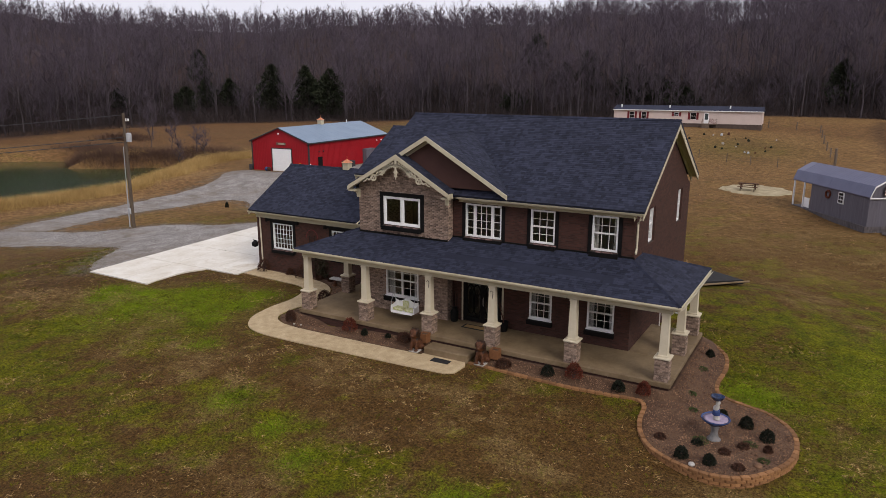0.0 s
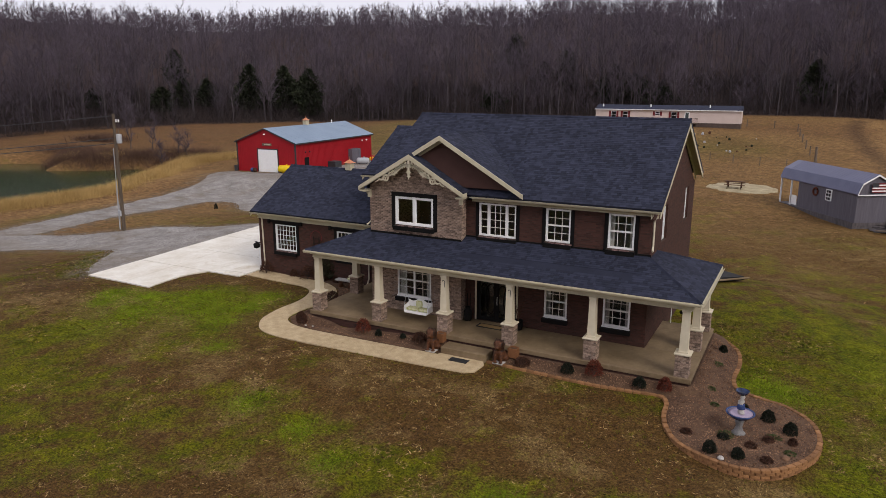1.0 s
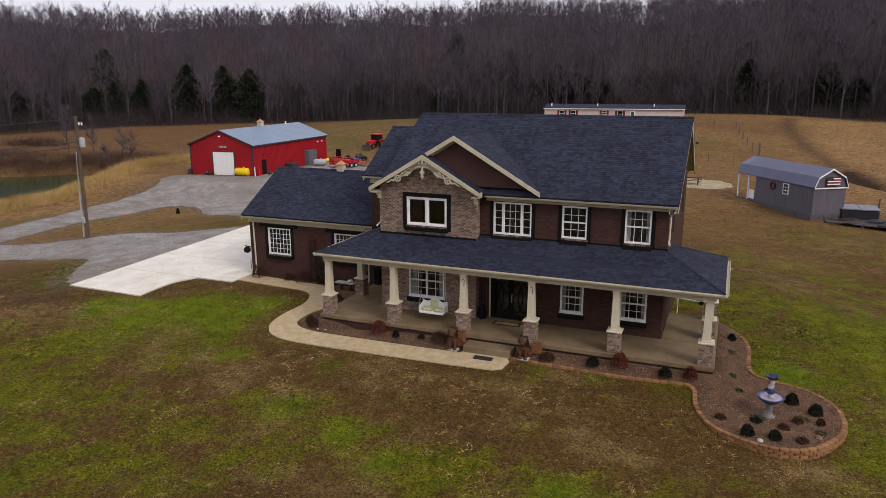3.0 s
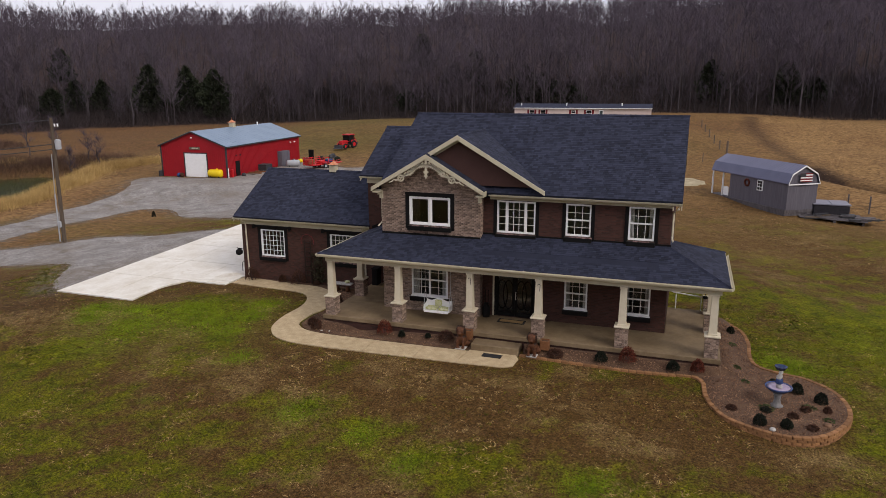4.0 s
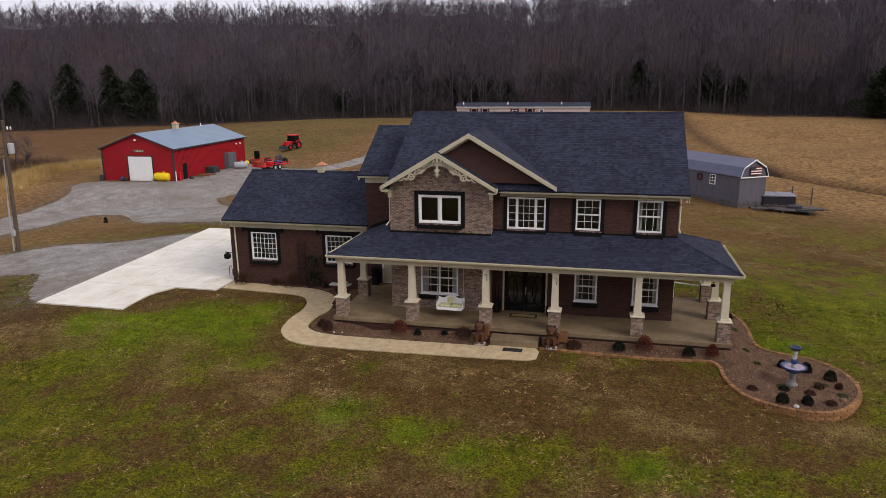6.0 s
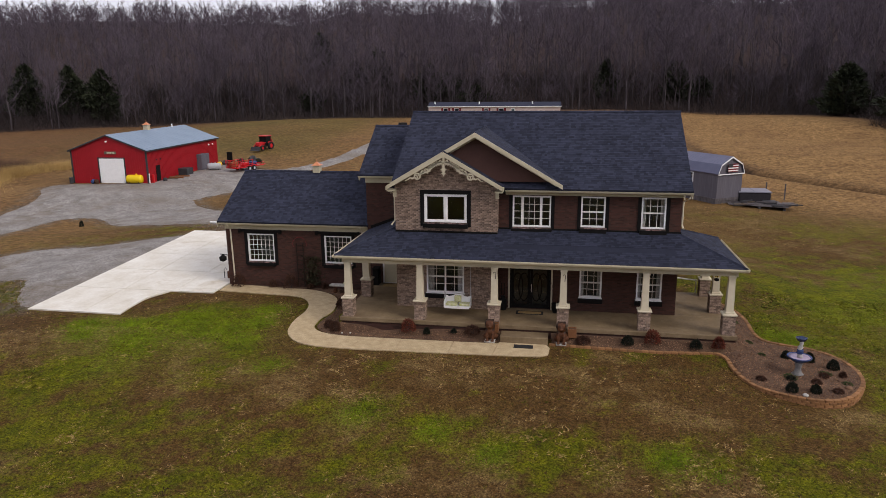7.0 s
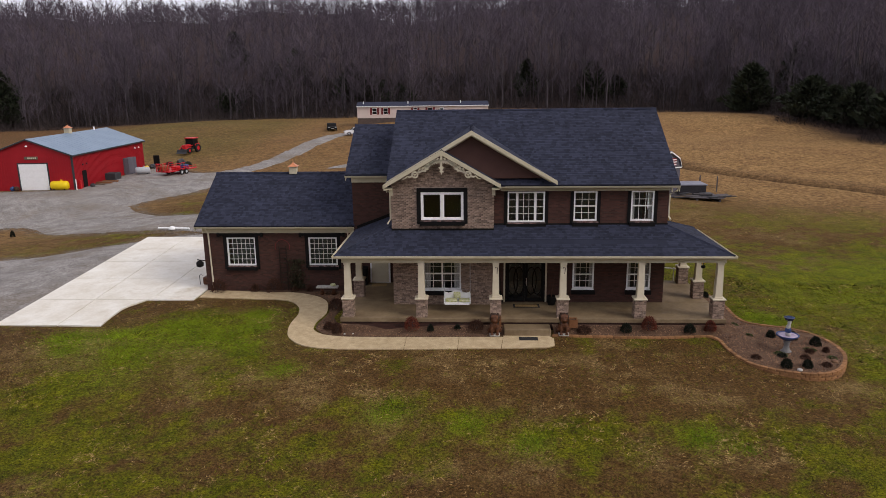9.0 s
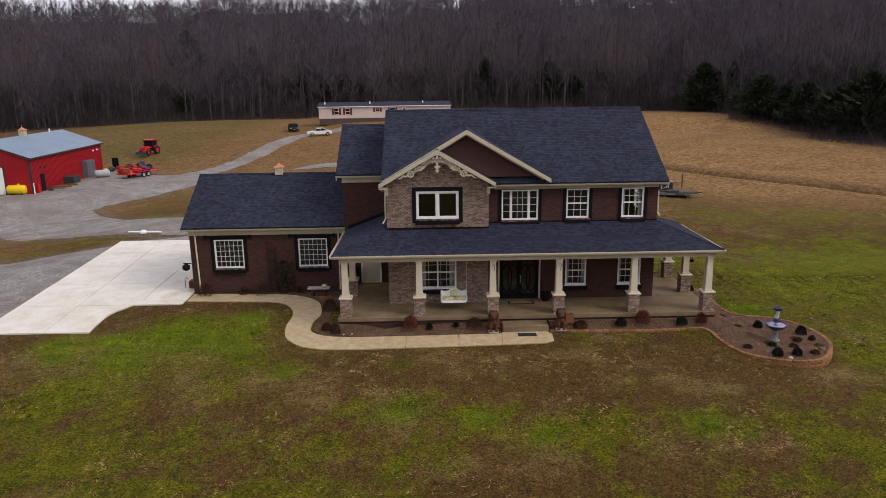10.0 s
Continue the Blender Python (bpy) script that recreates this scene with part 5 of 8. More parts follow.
# striped plaque on the gable
b = B(); box(b, -.55, .75, -.21, -.181, 2.3, 3.1); fg = part("plaque", b, "shutter", shed, "striped wooden flag plaque")
for k in range(3):
    b = B(); box(b, -.55, .75, -.225, -.211, 2.38 + k * .25, 2.48 + k * .25); part("stripe", b, "white", fg)
b = B(); box(b, -.55, .0, -.23, -.226, 2.75, 3.1); part("canton", b, "dark_trim", fg)
place(shed, 3.35, 67.4, .2, 33.5)

# ---- mobile home ----
mob = thing("mobile_home", (0, 0, 0), "long pinkish-beige mobile home with red shutters and dark roof", "mobile home")
MW, ML = 27.2, 5.5
b = B(); box(b, 0, MW, 0, ML, .75, 3.2); part("wall", b, "siding", mob)
b = B(); box(b, .05, MW - .05, .05, ML - .05, -.5, .749); part("skirting", b, "skirt", mob)
b = B(); prism(b, [(-.15, -.3, 3.15), (-.15, ML / 2, 3.95), (-.15, ML + .3, 3.15), (-.15, ML + .3, 3.05), (-.15, -.3, 3.05)], (MW + .3, 0, 0)); part("roof", b, "shingle", mob)
b = B(); box(b, -.18, MW + .18, -.34, -.301, 3.03, 3.17); part("fascia", b, "white", mob)
for x, wd in ((3.1, 1.0), (5.4, 1.0), (11.6, .9), (14.6, 1.1)):
    z = 1.5 if wd != .9 else 2.05
    b = B(); box(b, x, x + wd, -.04, -.001, z, 2.75); wd_ = part("window", b, "white", mob)
    for k in (0, 1):
        g = B(); box(g, x + .06, x + wd - .06, -.05, -.041, z + .06 + k * (2.75 - z - .06) / 2, z + (k + 1) * (2.75 - z - .06) / 2); part("pane", g, "black", wd_)
    for q in (x - .42, x + wd + .02):
        g = B(); box(g, q, q + .4, -.06, -.001, z - .05, 2.8); part("shutter", g, "shutter", wd_, "dark red shutter")
b = B(); box(b, 17.1, 18.0, -.05, -.001, .8, 2.8); dd = part("door", b, "white", mob); g = B(); box(g, 17.25, 17.85, -.06, -.051, 1.5, 2.6); part("pane", g, "room", dd)
for k in range(5):
    b = B(); box(b, 17.0, 18.2, -2.2 + k * .3, -1.9 + k * .3, -.4, .0 + k * .17); part("step", b, "wood", mob)
b = B(); box(b, 16.9, 19.6, -.9, -.05, .6, .74); part("landing", b, "wood", mob)
for x in (16.95, 18.22, 19.55):
    b = B(); box(b, x - .04, x + .04, -.9, -.82, .0, 1.7); part("rail_post", b, "wood", mob)
for x in (16.95, 18.22):
    b = B(); box(b, x - .04, x + .04, -2.2, -2.12, -.4, 1.0); part("rail_post", b, "wood", mob)
    b = B(); prism(b, [(x - .03, -2.2, .95), (x - .03, -.85, 1.65), (x - .03, -.85, 1.72), (x - .03, -2.2, 1.02)], (.06, 0, 0)); part("handrail", b, "wood", mob)
b = B(); box(b, 18.26, 19.5, -.9, -.84, 1.63, 1.7); part("handrail", b, "wood", mob)
for k in range(6):
    b = B(); box(b, 18.4 + k * .19, 18.44 + k * .19, -.89, -.86, .74, 1.63); part("baluster", b, "shutter", mob)
for x in (1.2, 10.5, 21.5):
    b = B(); tube(b, [(x, 1.4, 3.5), (x, 1.4, 4.1)], .12, 8); part("vent_pipe", b, "white", mob)
place(mob, -41.5, 140.3, 3.15, 3.0)

# ---- utility pole ----
pole = thing("utility_pole", (-55.7, 40.0, land(-55.7, 40.0)), "leaning weathered wooden utility pole with transformer", "utility pole")
pb = Vector((-55.85, 40.1, -1.6)); pt = Vector((-55.1, 39.65, 8.85))
b = B(); tube(b, [pb, pb + (pt - pb) / 2, pt], .17, 12, .12); part("pole", b, "pole", pole)
tr = pb + (pt - pb) * .8 + Vector((.42, .05, 0))
b = B(); lathe(b, tr, [(.05, -.42), (.22, -.4), (.24, .2), (.22, .34), (.08, .4)], 14); tf = part("transformer", b, "silver", pole, "grey transformer can")
b = B(); tube(b, [tr + Vector((0, 0, .38)), tr + Vector((0, 0, .75))], .05, 8); part("bushing", b, "wood", tf)
b = B(); tube(b, [pb + (pt - pb) * .93, pb + (pt - pb) * .93 + Vector((.8, -.1, .05))], .04, 6); ar = part("arm", b, "pole", pole)
for k in (.45, .75):
    p0 = pb + (pt - pb) * .93 + Vector((k, -.1, .05))
    b = B(); lathe(b, p0, [(.03, 0), (.07, .05), (.04, .12), (.07, .18), (.03, .25)], 8); part("insulator", b, "white", ar)
b = B(); tube(b, [pb + Vector((-.2, -.15, 4.2)), pb + (pt - pb) * .72 + Vector((-.2, -.13, 0))], .035, 6); part("conduit", b, "silver", pole)
b = B(); tube(b, [pb + Vector((-.25, -.2, .2)), pb + Vector((-.2, -.15, 4.2))], .06, 8); part("conduit", b, "silver", pole)
b = B(); m0 = pb + Vector((.05, -.3, 1.7)); box(b, m0.x - .14, m0.x + .14, m0.y - .1, m0.y + .08, m0.z - .25, m0.z + .25, .02); part("meter_box", b, "silver", pole)
for zf, end in ((.985, Vector((-160, 5, 2.6))), (.8, Vector((-160, 5, -.4))), (.76, Vector((-160, 5, -.8)))):
    s = pb + (pt - pb) * zf
    pts = [s.lerp(end, t) - Vector((0, 0, 4 * t * (1 - t))) for t in np.linspace(0, 1, 24)]
    b = B(); tube(b, pts, .035, 5)
    solo("power_line", b, "dark_trim", tuple(s), "sagging dark overhead wire from the pole", "cable", "overhead wires")


# ---- drive, path and planting beds ----
def slab_panels(name, thing_ob, quads, material, top, thick):
    """Poured panels, each a bevelled slab with an open joint round it."""
    for q in quads:
        c = sum((Vector((x, y, 0)) for x, y in q), Vector()) / len(q)
        b = B()
        pts = []
        for x, y in q:
            d = Vector((x, y, 0)) - c
            d = d * (1 - .03 / max(d.length, .1))
            pts.append((c.x + d.x, c.y + d.y, top(c.x + d.x, c.y + d.y)))
        prism(b, pts, (0, 0, -thick))
        part(name, b, material, thing_ob)


drive = thing("driveway", (-37, 33, -.3), "pale concrete driveway poured in large panels", "driveway", kind="structure")
flat_top = lambda x, y: -.275
quads = []
rows_y = [25.98, 30.2, 34.4, 38.6, 42.5, 46.3]
outer_x, joint_x, inner_x = (lambda y: -41.05 - .076 * (y - 26)), (lambda y: -37.75 - .08 * (y - 26)), (lambda y: -34.9 - .03 * (y - 30))
for i in range(5):
    y0, y1 = rows_y[i], rows_y[i + 1]
    lines = [outer_x, joint_x] + ([inner_x, lambda y: -32.45] if i else [])
    for fa, fb in zip(lines, lines[1:]):
        quads.append([(fa(y0), y0), (fb(y0), y0), (fb(y1), y1), (fa(y1), y1)])
slab_panels("concrete_panel", drive, quads, "drive", flat_top, .7)
fl_ = curve_line([(-35.5, 25.95, 0), (-35.65, 27.3, 0), (-35.7, 28.8, 0), (-35.15, 30.18, 0)], steps=4)
b = B(); prism(b, [(p.x, p.y, -.275) for p in fl_] + [(joint_x(30.18) + .02, 30.18, -.275), (joint_x(26) + .02, 26.0, -.275)], (0, 0, -.3)); part("concrete_panel", b, "drive", drive)
fl_ = curve_line([(-35.1, 30.21, 0), (-34.6, 30.7, 0), (-33.6, 30.88, 0), (-32.45, 30.86, 0)], steps=4)
b = B(); prism(b, [(p.x, p.y, -.262) for p in fl_] + [(-32.45, 31.4, -.262), (-34.8, 31.4, -.262)], (0, 0, -.3)); part("concrete_panel", b, "drive", drive)

path = thing("walkway", (-25, 26, -.3), "curving exposed-aggregate concrete walkway to the front step", "walkway", kind="structure")
inner = curve_line([(-32.4, 32.15, 0), (-29, 31.85, 0), (-26.7, 31.6, 0), (-25.1, 30.4, 0), (-24.55, 28.3, 0), (-24.75, 26.6, 0), (-24.5, 25.4, 0), (-23.2, 24.75, 0), (-20, 24.7, 0), (-15.45, 24.8, 0)], steps=8)
outer = curve_line([(-32.35, 30.75, 0), (-29, 30.5, 0), (-27.2, 30.25, 0), (-26.35, 29.3, 0), (-26.0, 28.0, 0), (-26.0, 26.2, 0), (-25.5, 24.4, 0), (-23.9, 23.25, 0), (-20, 23.2, 0), (-15.6, 23.35, 0)], steps=8)
for k in range(0, len(inner) - 1, 4):
    e = min(k + 4, len(inner) - 1)
    loop = inner[k:e + 1] + outer[k:e + 1][::-1]
    c = sum(loop, Vector()) / len(loop)
    b = B(); prism(b, [(c.x + (p.x - c.x) * .991, c.y + (p.y - c.y) * .991, -.3) for p in loop], (0, 0, -.15)); part("path_panel", b, "walk", path)
b = B(); prism(b, [(-15.58, 23.35, -.3), (-13.5, 23.5, -.3), (-13.15, 23.75, -.3), (-13.1, 24.6, -.3), (-13.3, 24.95, -.3), (-15.43, 24.95, -.3)], (0, 0, -.15)); part("path_panel", b, "walk", path)
st = B(); box(st, -15.4, -13.2, 24.95, 25.74, -.45, .0, .03); solo("step", st, "slab", (-14.3, 25.3, -.45), "broad concrete step up to the porch", "step", kind="structure")

bed_a = curve_line([(-32.3, 32.18, 0), (-24.3, 32.18, 0), (-23.6, 31.6, 0), (-23.4, 25.8, 0), (-15.6, 25.7, 0), (-15.6, 24.85, 0), (-20, 24.75, 0), (-23.1, 24.8, 0), (-24.4, 25.45, 0), (-24.65, 26.6, 0), (-24.45, 28.3, 0), (-25.0, 30.45, 0), (-26.6, 31.65, 0), (-29, 31.9, 0)], True, 3)
def bed_z(x, y):
    """Height of the mulch: level by the porch and heaped against it, lower in the island bed."""
    out = np.hypot(np.maximum(np.asarray(x, float) + 4.9, 0), np.maximum(25.1 - np.asarray(y, float), 0))
    z = -.29 - .22 * smooth(0, 2.2, out)
    bank = smooth(25.12, 25.6, y) * ((x > -23.4) & (x < -4.9) & (y < 26))
    return z + .27 * np.maximum(bank, smooth(-3.9, -4.85, x) * ((x > -5) & (y > 25.7)))


def mulched(bm):
    for v in bm.verts:
        v.co.z = float(bed_z(v.co.x, v.co.y)) - (.035 if v.is_boundary and not (v.co.y < 26 and v.co.y > 25.4) else 0)
    return bm


solo("planting_bed", mulched(sheet(bed_a, .06, .4)), "mulch", (-22, 25.2, -.34), "mulched bed between the walkway and porch", "planting bed", kind="structure")
EDGE = [(-13.0, 25.0), (-11, 24.9), (-8.6, 24.85), (-6.9, 25.0), (-5.95, 25.15), (-5.52, 24.7), (-5.42, 23.7), (-5.12, 22.8), (-4.45, 21.95), (-3.25, 21.4), (-2.2, 21.4), (-1.3, 22.0), (-.52, 23.3), (-.33, 24.6), (-.62, 25.85),
        (-1.4, 26.75), (-2.35, 27.1), (-3.2, 27.45), (-3.5, 28.4), (-3.45, 30.3), (-3.7, 31.8), (-4.4, 32.7)]
edge_line = curve_line([(x, y, 0) for x, y in EDGE], steps=10)
solo("planting_bed", mulched(sheet([(p.x, p.y) for p in edge_line] + [(-4.9, 32.7), (-4.9, 25.76), (-13.1, 25.76)], .13, .4)), "mulch", (-5, 25, -.4), "round pebble-mulched island bed", "planting bed", kind="structure")
edging = thing("bed_edging", (-3, 22, -.5), "low terracotta block edging round the bed", "edging", kind="structure")
blk = bpy.data.meshes.new("block")
t_ = B(); box(t_, -.15, .15, -.085, .085, 0, .1, .012); t_.to_mesh(blk); t_.free(); blk.materials.append(M["edging"])
s_run, last, rb_ = 0.0, edge_line[0], random.Random(9)
for i in range(1, len(edge_line)):
    seg = edge_line[i] - edge_line[i - 1]
    while s_run < seg.length:
        p = edge_line[i - 1] + seg.normalized() * s_run
        h = float(land(p.x, p.y))
        big_bed = p.x > -5.9 and p.y < 27
        top = max(-.5, h + .1) if big_bed else h + .09
        for c in range(4 if big_bed and p.y < 24.5 else 2):
            ob = new("block", blk)
            ob.parent = edging
            off = .15 * (c % 2)
            q = p + seg.normalized() * off
            a = math.atan2(seg.y, seg.x) + rb_.uniform(-.06, .06)
            ob.matrix_basis = Matrix.Translation(Vector((q.x, q.y, top - .1 - c * .102 + rb_.uniform(-.006, .006))) - Vector((-3, 22, -.5))) @ Matrix.Rotation(a, 4, "Z")
        s_run += .315
    s_run -= seg.length


# ---- trees ----
def stick(p, q, r0, r1, sides):
    p, q = np.array(p), np.array(q)
    d = q - p
    d = d / (np.linalg.norm(d) + 1e-9)
    u = np.cross(d, [0, 0, 1] if abs(d[2]) < .9 else [1, 0, 0]); u /= np.linalg.norm(u)
    w = np.cross(d, u)
    a = np.arange(sides) * 2 * np.pi / sides
    ring = np.cos(a)[:, None] * u + np.sin(a)[:, None] * w
    v = np.concatenate([p + ring * r0, q + ring * r1])
    f = []
    for s in range(sides):
        n = (s + 1) % sides
        f += [(s, n, sides + n), (s, sides + n, sides + s)]
    return v, np.array(f)


def bare_tree(rng, high, limbs=16, twigs=420, stem=.16, wide=1.0):
    """A leafless hardwood: trunk, limbs, branches and slivers of twig. Returns vertices, triangles and slots (bark, twig)."""
    V, F, S, n = [], [], [], 0

    def put(v, f, slot):
        nonlocal n
        V.append(v); F.append(f + n); S.append(np.full(len(f), slot)); n += len(v)
    bend = [np.array([0, 0, -.3])]
    for k in range(1, 6):
        bend.append(np.array([rng.normal(0, .12) * k ** .6, rng.normal(0, .12) * k ** .6, high * .95 * k / 5]))
    for k in range(5):
        put(*stick(bend[k], bend[k + 1], stem * (1 - .19 * k), stem * (1 - .19 * (k + 1)) + .01, 5), 0)
    arms = []
    for k in range(limbs):
        t = rng.uniform(.26, .97)
        i = min(int(t * 5), 4)
        base = bend[i] + (bend[i + 1] - bend[i]) * (t * 5 - i)
        a = k * 2.4 + rng.uniform(-.5, .5)
        ln = high * (.34 - .24 * (t - .26)) * rng.uniform(.7, 1.15)
        rise = rng.uniform(.6, 1.3)
        d = np.array([math.cos(a), math.sin(a), rise]); d /= np.linalg.norm(d)
        mid = base + d * ln * .5
        end = mid + (d + np.array([0, 0, .35])) * ln * .5
        put(*stick(base, mid, .05 * (1.3 - t), .03 * (1.3 - t) + .008, 3), 0)
        put(*stick(mid, end, .03 * (1.3 - t) + .008, .008, 3), 1)
        arms.append((base, mid, end, d, ln))
    arms.append((bend[4], (bend[4] + bend[5]) / 2, bend[5], np.array([0, 0, 1.0]), high * .25))
    pick = rng.integers(0, len(arms), twigs)
    A, Mi, E, Dn = (np.array([arms[i][q] for i in pick]) for q in range(4))
    Ln = np.array([arms[i][4] for i in pick])
    u = rng.uniform(.2, 1.05, twigs)[:, None]
    P = np.where(u < .5, A + (Mi - A) * u * 2, Mi + (E - Mi) * (u * 2 - 1)) + rng.normal(0, .3, (twigs, 3)) * u
    d = Dn * .8 + rng.normal(0, .5, (twigs, 3)) + np.array([0, 0, .5])
    d /= np.linalg.norm(d, axis=1)[:, None]
    ln = Ln * rng.uniform(.15, .5, twigs) + .4
    side = np.cross(d, rng.normal(0, 1, (twigs, 3))); side /= np.linalg.norm(side, axis=1)[:, None]
    wd = rng.uniform(.014, .034, twigs)[:, None] * wide
    tv = np.stack([P - side * wd, P + side * wd, P + d * ln[:, None]], 1).reshape(-1, 3)
    put(tv, np.arange(3 * twigs).reshape(-1, 3), 1)
    return np.concatenate(V), np.concatenate(F), np.concatenate(S)


def cedar(rng, high, wide, leaves=3000):
    """A dense conical evergreen: trunk, and a crown of small drooping sprays."""
    tr = stick((0, 0, -.3), (0, 0, high * .9), .16, .03, 6)
    t = rng.uniform(0, 1, leaves) ** 1.15
    a = rng.uniform(0, 2 * np.pi, leaves)
    shape = (1 - t ** 2.1) ** .8 * (.62 + .38 * np.minimum(1, t * 5)) * wide * .56
    q = rng.uniform(0, 6.28, 3)
    lob = 1 + .2 * np.sin(a * 2 + t * 7 + q[0]) + .2 * np.sin(a * 3 - t * 15 + q[1]) + .12 * np.sin(t * 33 + q[2])
    r = shape * lob * np.sqrt(rng.uniform(.12, 1.05, leaves))
    P = np.stack([r * np.cos(a), r * np.sin(a), .05 * high + t * high * .97], 1)
    d = np.stack([np.cos(a), np.sin(a), rng.uniform(.1, 1.1, leaves)], 1) + rng.normal(0, .35, (leaves, 3))
    d /= np.linalg.norm(d, axis=1)[:, None]
    s = np.cross(d, rng.normal(0, 1, (leaves, 3))); s /= np.linalg.norm(s, axis=1)[:, None]
    ln = rng.uniform(.35, .85, leaves)[:, None] * (wide / 5) ** .5
    wd = ln * .3
    v = np.stack([P - d * ln * .3, P + s * wd, P + d * ln, P - s * wd], 1).reshape(-1, 3)
    return tr, (v, np.arange(4 * leaves).reshape(-1, 4))


rt = np.random.default_rng(5)
KINDS = [bare_tree(rt, rt.uniform(17, 22), 16, 430, rt.uniform(.14, .24)) for _ in range(7)]
LIGHT = [bare_tree(rt, rt.uniform(17, 22), 9, 290, rt.uniform(.12, .2), 1.15) for _ in range(6)]
FAR = [bare_tree(rt, rt.uniform(15, 19), 7, 170, rt.uniform(.14, .2), 2.3) for _ in range(5)]
TOP = [bare_tree(rt, rt.uniform(13, 17), 6, 120, rt.uniform(.12, .18), 2.5) for _ in range(5)]
CEDARS = [(-160.5, 169.5, 15.5, 8.8), (-151, 174.5, 15, 8.2), (-139.8, 172.8, 15.5, 8.5), (-171.5, 162, 9.5, 6.5), (-177, 149.5, 8, 6.5), (-187, 133.5, 6, 4.5), (-175, 156, 10, 5.5),
          (-52.2, 196.4, 11, 8), (-46.9, 197, 8, 8), (-38, 190, 6, 7), (-84, 186, 7, 6), (-3, 192.3, 11.5, 6.2), (14.7, 190, 11.5, 7.2), (21.6, 194, 6, 6),
          (45.2, 158.6, 11.5, 9.5), (48.5, 136, 8.5, 9.5), (50.5, 131, 7, 7), (52.2, 126.5, 8, 8), (54, 120, 7, 8), (56, 113, 10.5, 13), (-100, 240, 14, 9), (-72, 214, 13, 7), (-79, 212, 9, 7), (-205, 180, 12, 7), (60, 168, 14, 8)]
cand = np.stack([rt.uniform(-420, 210, 130000), rt.uniform(20, 460, 130000)], 1)
dist = hill(cand[:, 0], cand[:, 1])
chance = np.select([dist < 0, dist < 12, dist < 22, dist < 60, dist < 120, dist < 160, dist < 240], [0, .19, .115, .066, .044, .05, .105], 0)
eye_d = np.arctan2(cand[:, 0] + 10, cand[:, 1] + 5)
cand = cand[(rt.uniform(0, 1, len(cand)) < chance) & (eye_d > -1.2) & (eye_d < .72)]
# the cedars at the edge stand clear of the bare trees
for cx, cy, ch, cw in CEDARS[:7] + CEDARS[14:20]:
    away = Vector((cx + 10, cy, 0)).normalized()
    s_ = (cand[:, 0] - cx) * away.x + (cand[:, 1] - cy) * away.y
    o_ = -(cand[:, 0] - cx) * away.y + (cand[:, 1] - cy) * away.x
    cand = cand[~((s_ > -26) & (s_ < 3) & (np.abs(o_) < cw * .42))]
dist = hill(cand[:, 0], cand[:, 1])
zs = land(cand[:, 0], cand[:, 1])
VV, FF, SS, off = [], [], [], 0
for (x, y), dd, z in zip(cand, dist, zs):
    v, f, s = (KINDS if dd < 20 else LIGHT if dd < 85 else FAR if dd < 150 else TOP)[rt.integers(0, 5)]
    a, k = rt.uniform(0, 6.28), rt.uniform(.7, 1.2) * (1 if dd < 130 else .95 if x > -60 else .8 if dd < 170 else .62) * (1.0 if dd > 10 else rt.choice((.3, .45, .7, 1.0)))
    c, sn = math.cos(a) * k, math.sin(a) * k
    w = np.stack([v[:, 0] * c - v[:, 1] * sn + x, v[:, 0] * sn + v[:, 1] * c + y, v[:, 2] * k + z], 1)
    VV.append(w.astype(np.float32)); FF.append(f + off); SS.append(s); off += len(v)
wood_me = raw_mesh("woodland", np.concatenate(VV), np.concatenate(FF), ["bark", "twig"], np.concatenate(SS))
tagged(new("woodland", wood_me), "dense leafless grey-brown winter woods on the hillside", "woods", kind="stuff")

for x, y, h, wd in CEDARS:
    tr, (v, f) = cedar(rt, h * .9, wd, int(900 + 20 * h * wd))
    z = float(land(x, y))
    t = thing("cedar_tree", (x, y, z), "dark green conical cedar at the wood's edge", "tree", "cedars at the wood's edge")
    o = new("trunk", raw_mesh("trunk", *tr, "bark")); o.parent = t
    o = new("crown", raw_mesh("crown", v, f, "needle")); o.parent = t


# ---- grass and reeds ----
rg = np.random.default_rng(11)
NO_GRASS = [[(-41.05, 25.95), (-35.5, 25.9), (-35.65, 27.3), (-35.7, 28.8), (-35.15, 30.2), (-34.6, 30.7), (-33.6, 30.9), (-32.3, 30.9), (-32.3, 40), (-20, 46), (-42.6, 46.3)],
            [(p.x, p.y) for p in inner[::4]] + [(-15.4, 24.9), (-13.1, 25), (-13.0, 23.4), (-15.5, 23.3)] + [(p.x, p.y) for p in outer[::-4]],
            [(p.x, p.y) for p in bed_a[::2]], [(p.x, p.y) for p in edge_line[::6]] + [(-4.4, 32.7), (-4.9, 32.7), (-4.9, 25.76), (-13.1, 25.76)],
            [(-32.5, 31.9), (-23.3, 31.9), (-23.3, 25.7), (-4.8, 25.7), (-4.8, 32.4), (-7, 39.5), (-32.5, 40)]]
ROADS = [[(p.x, p.y) for p in road_line[::5]], [(p.x, p.y) for p in yard_line[::5]]]


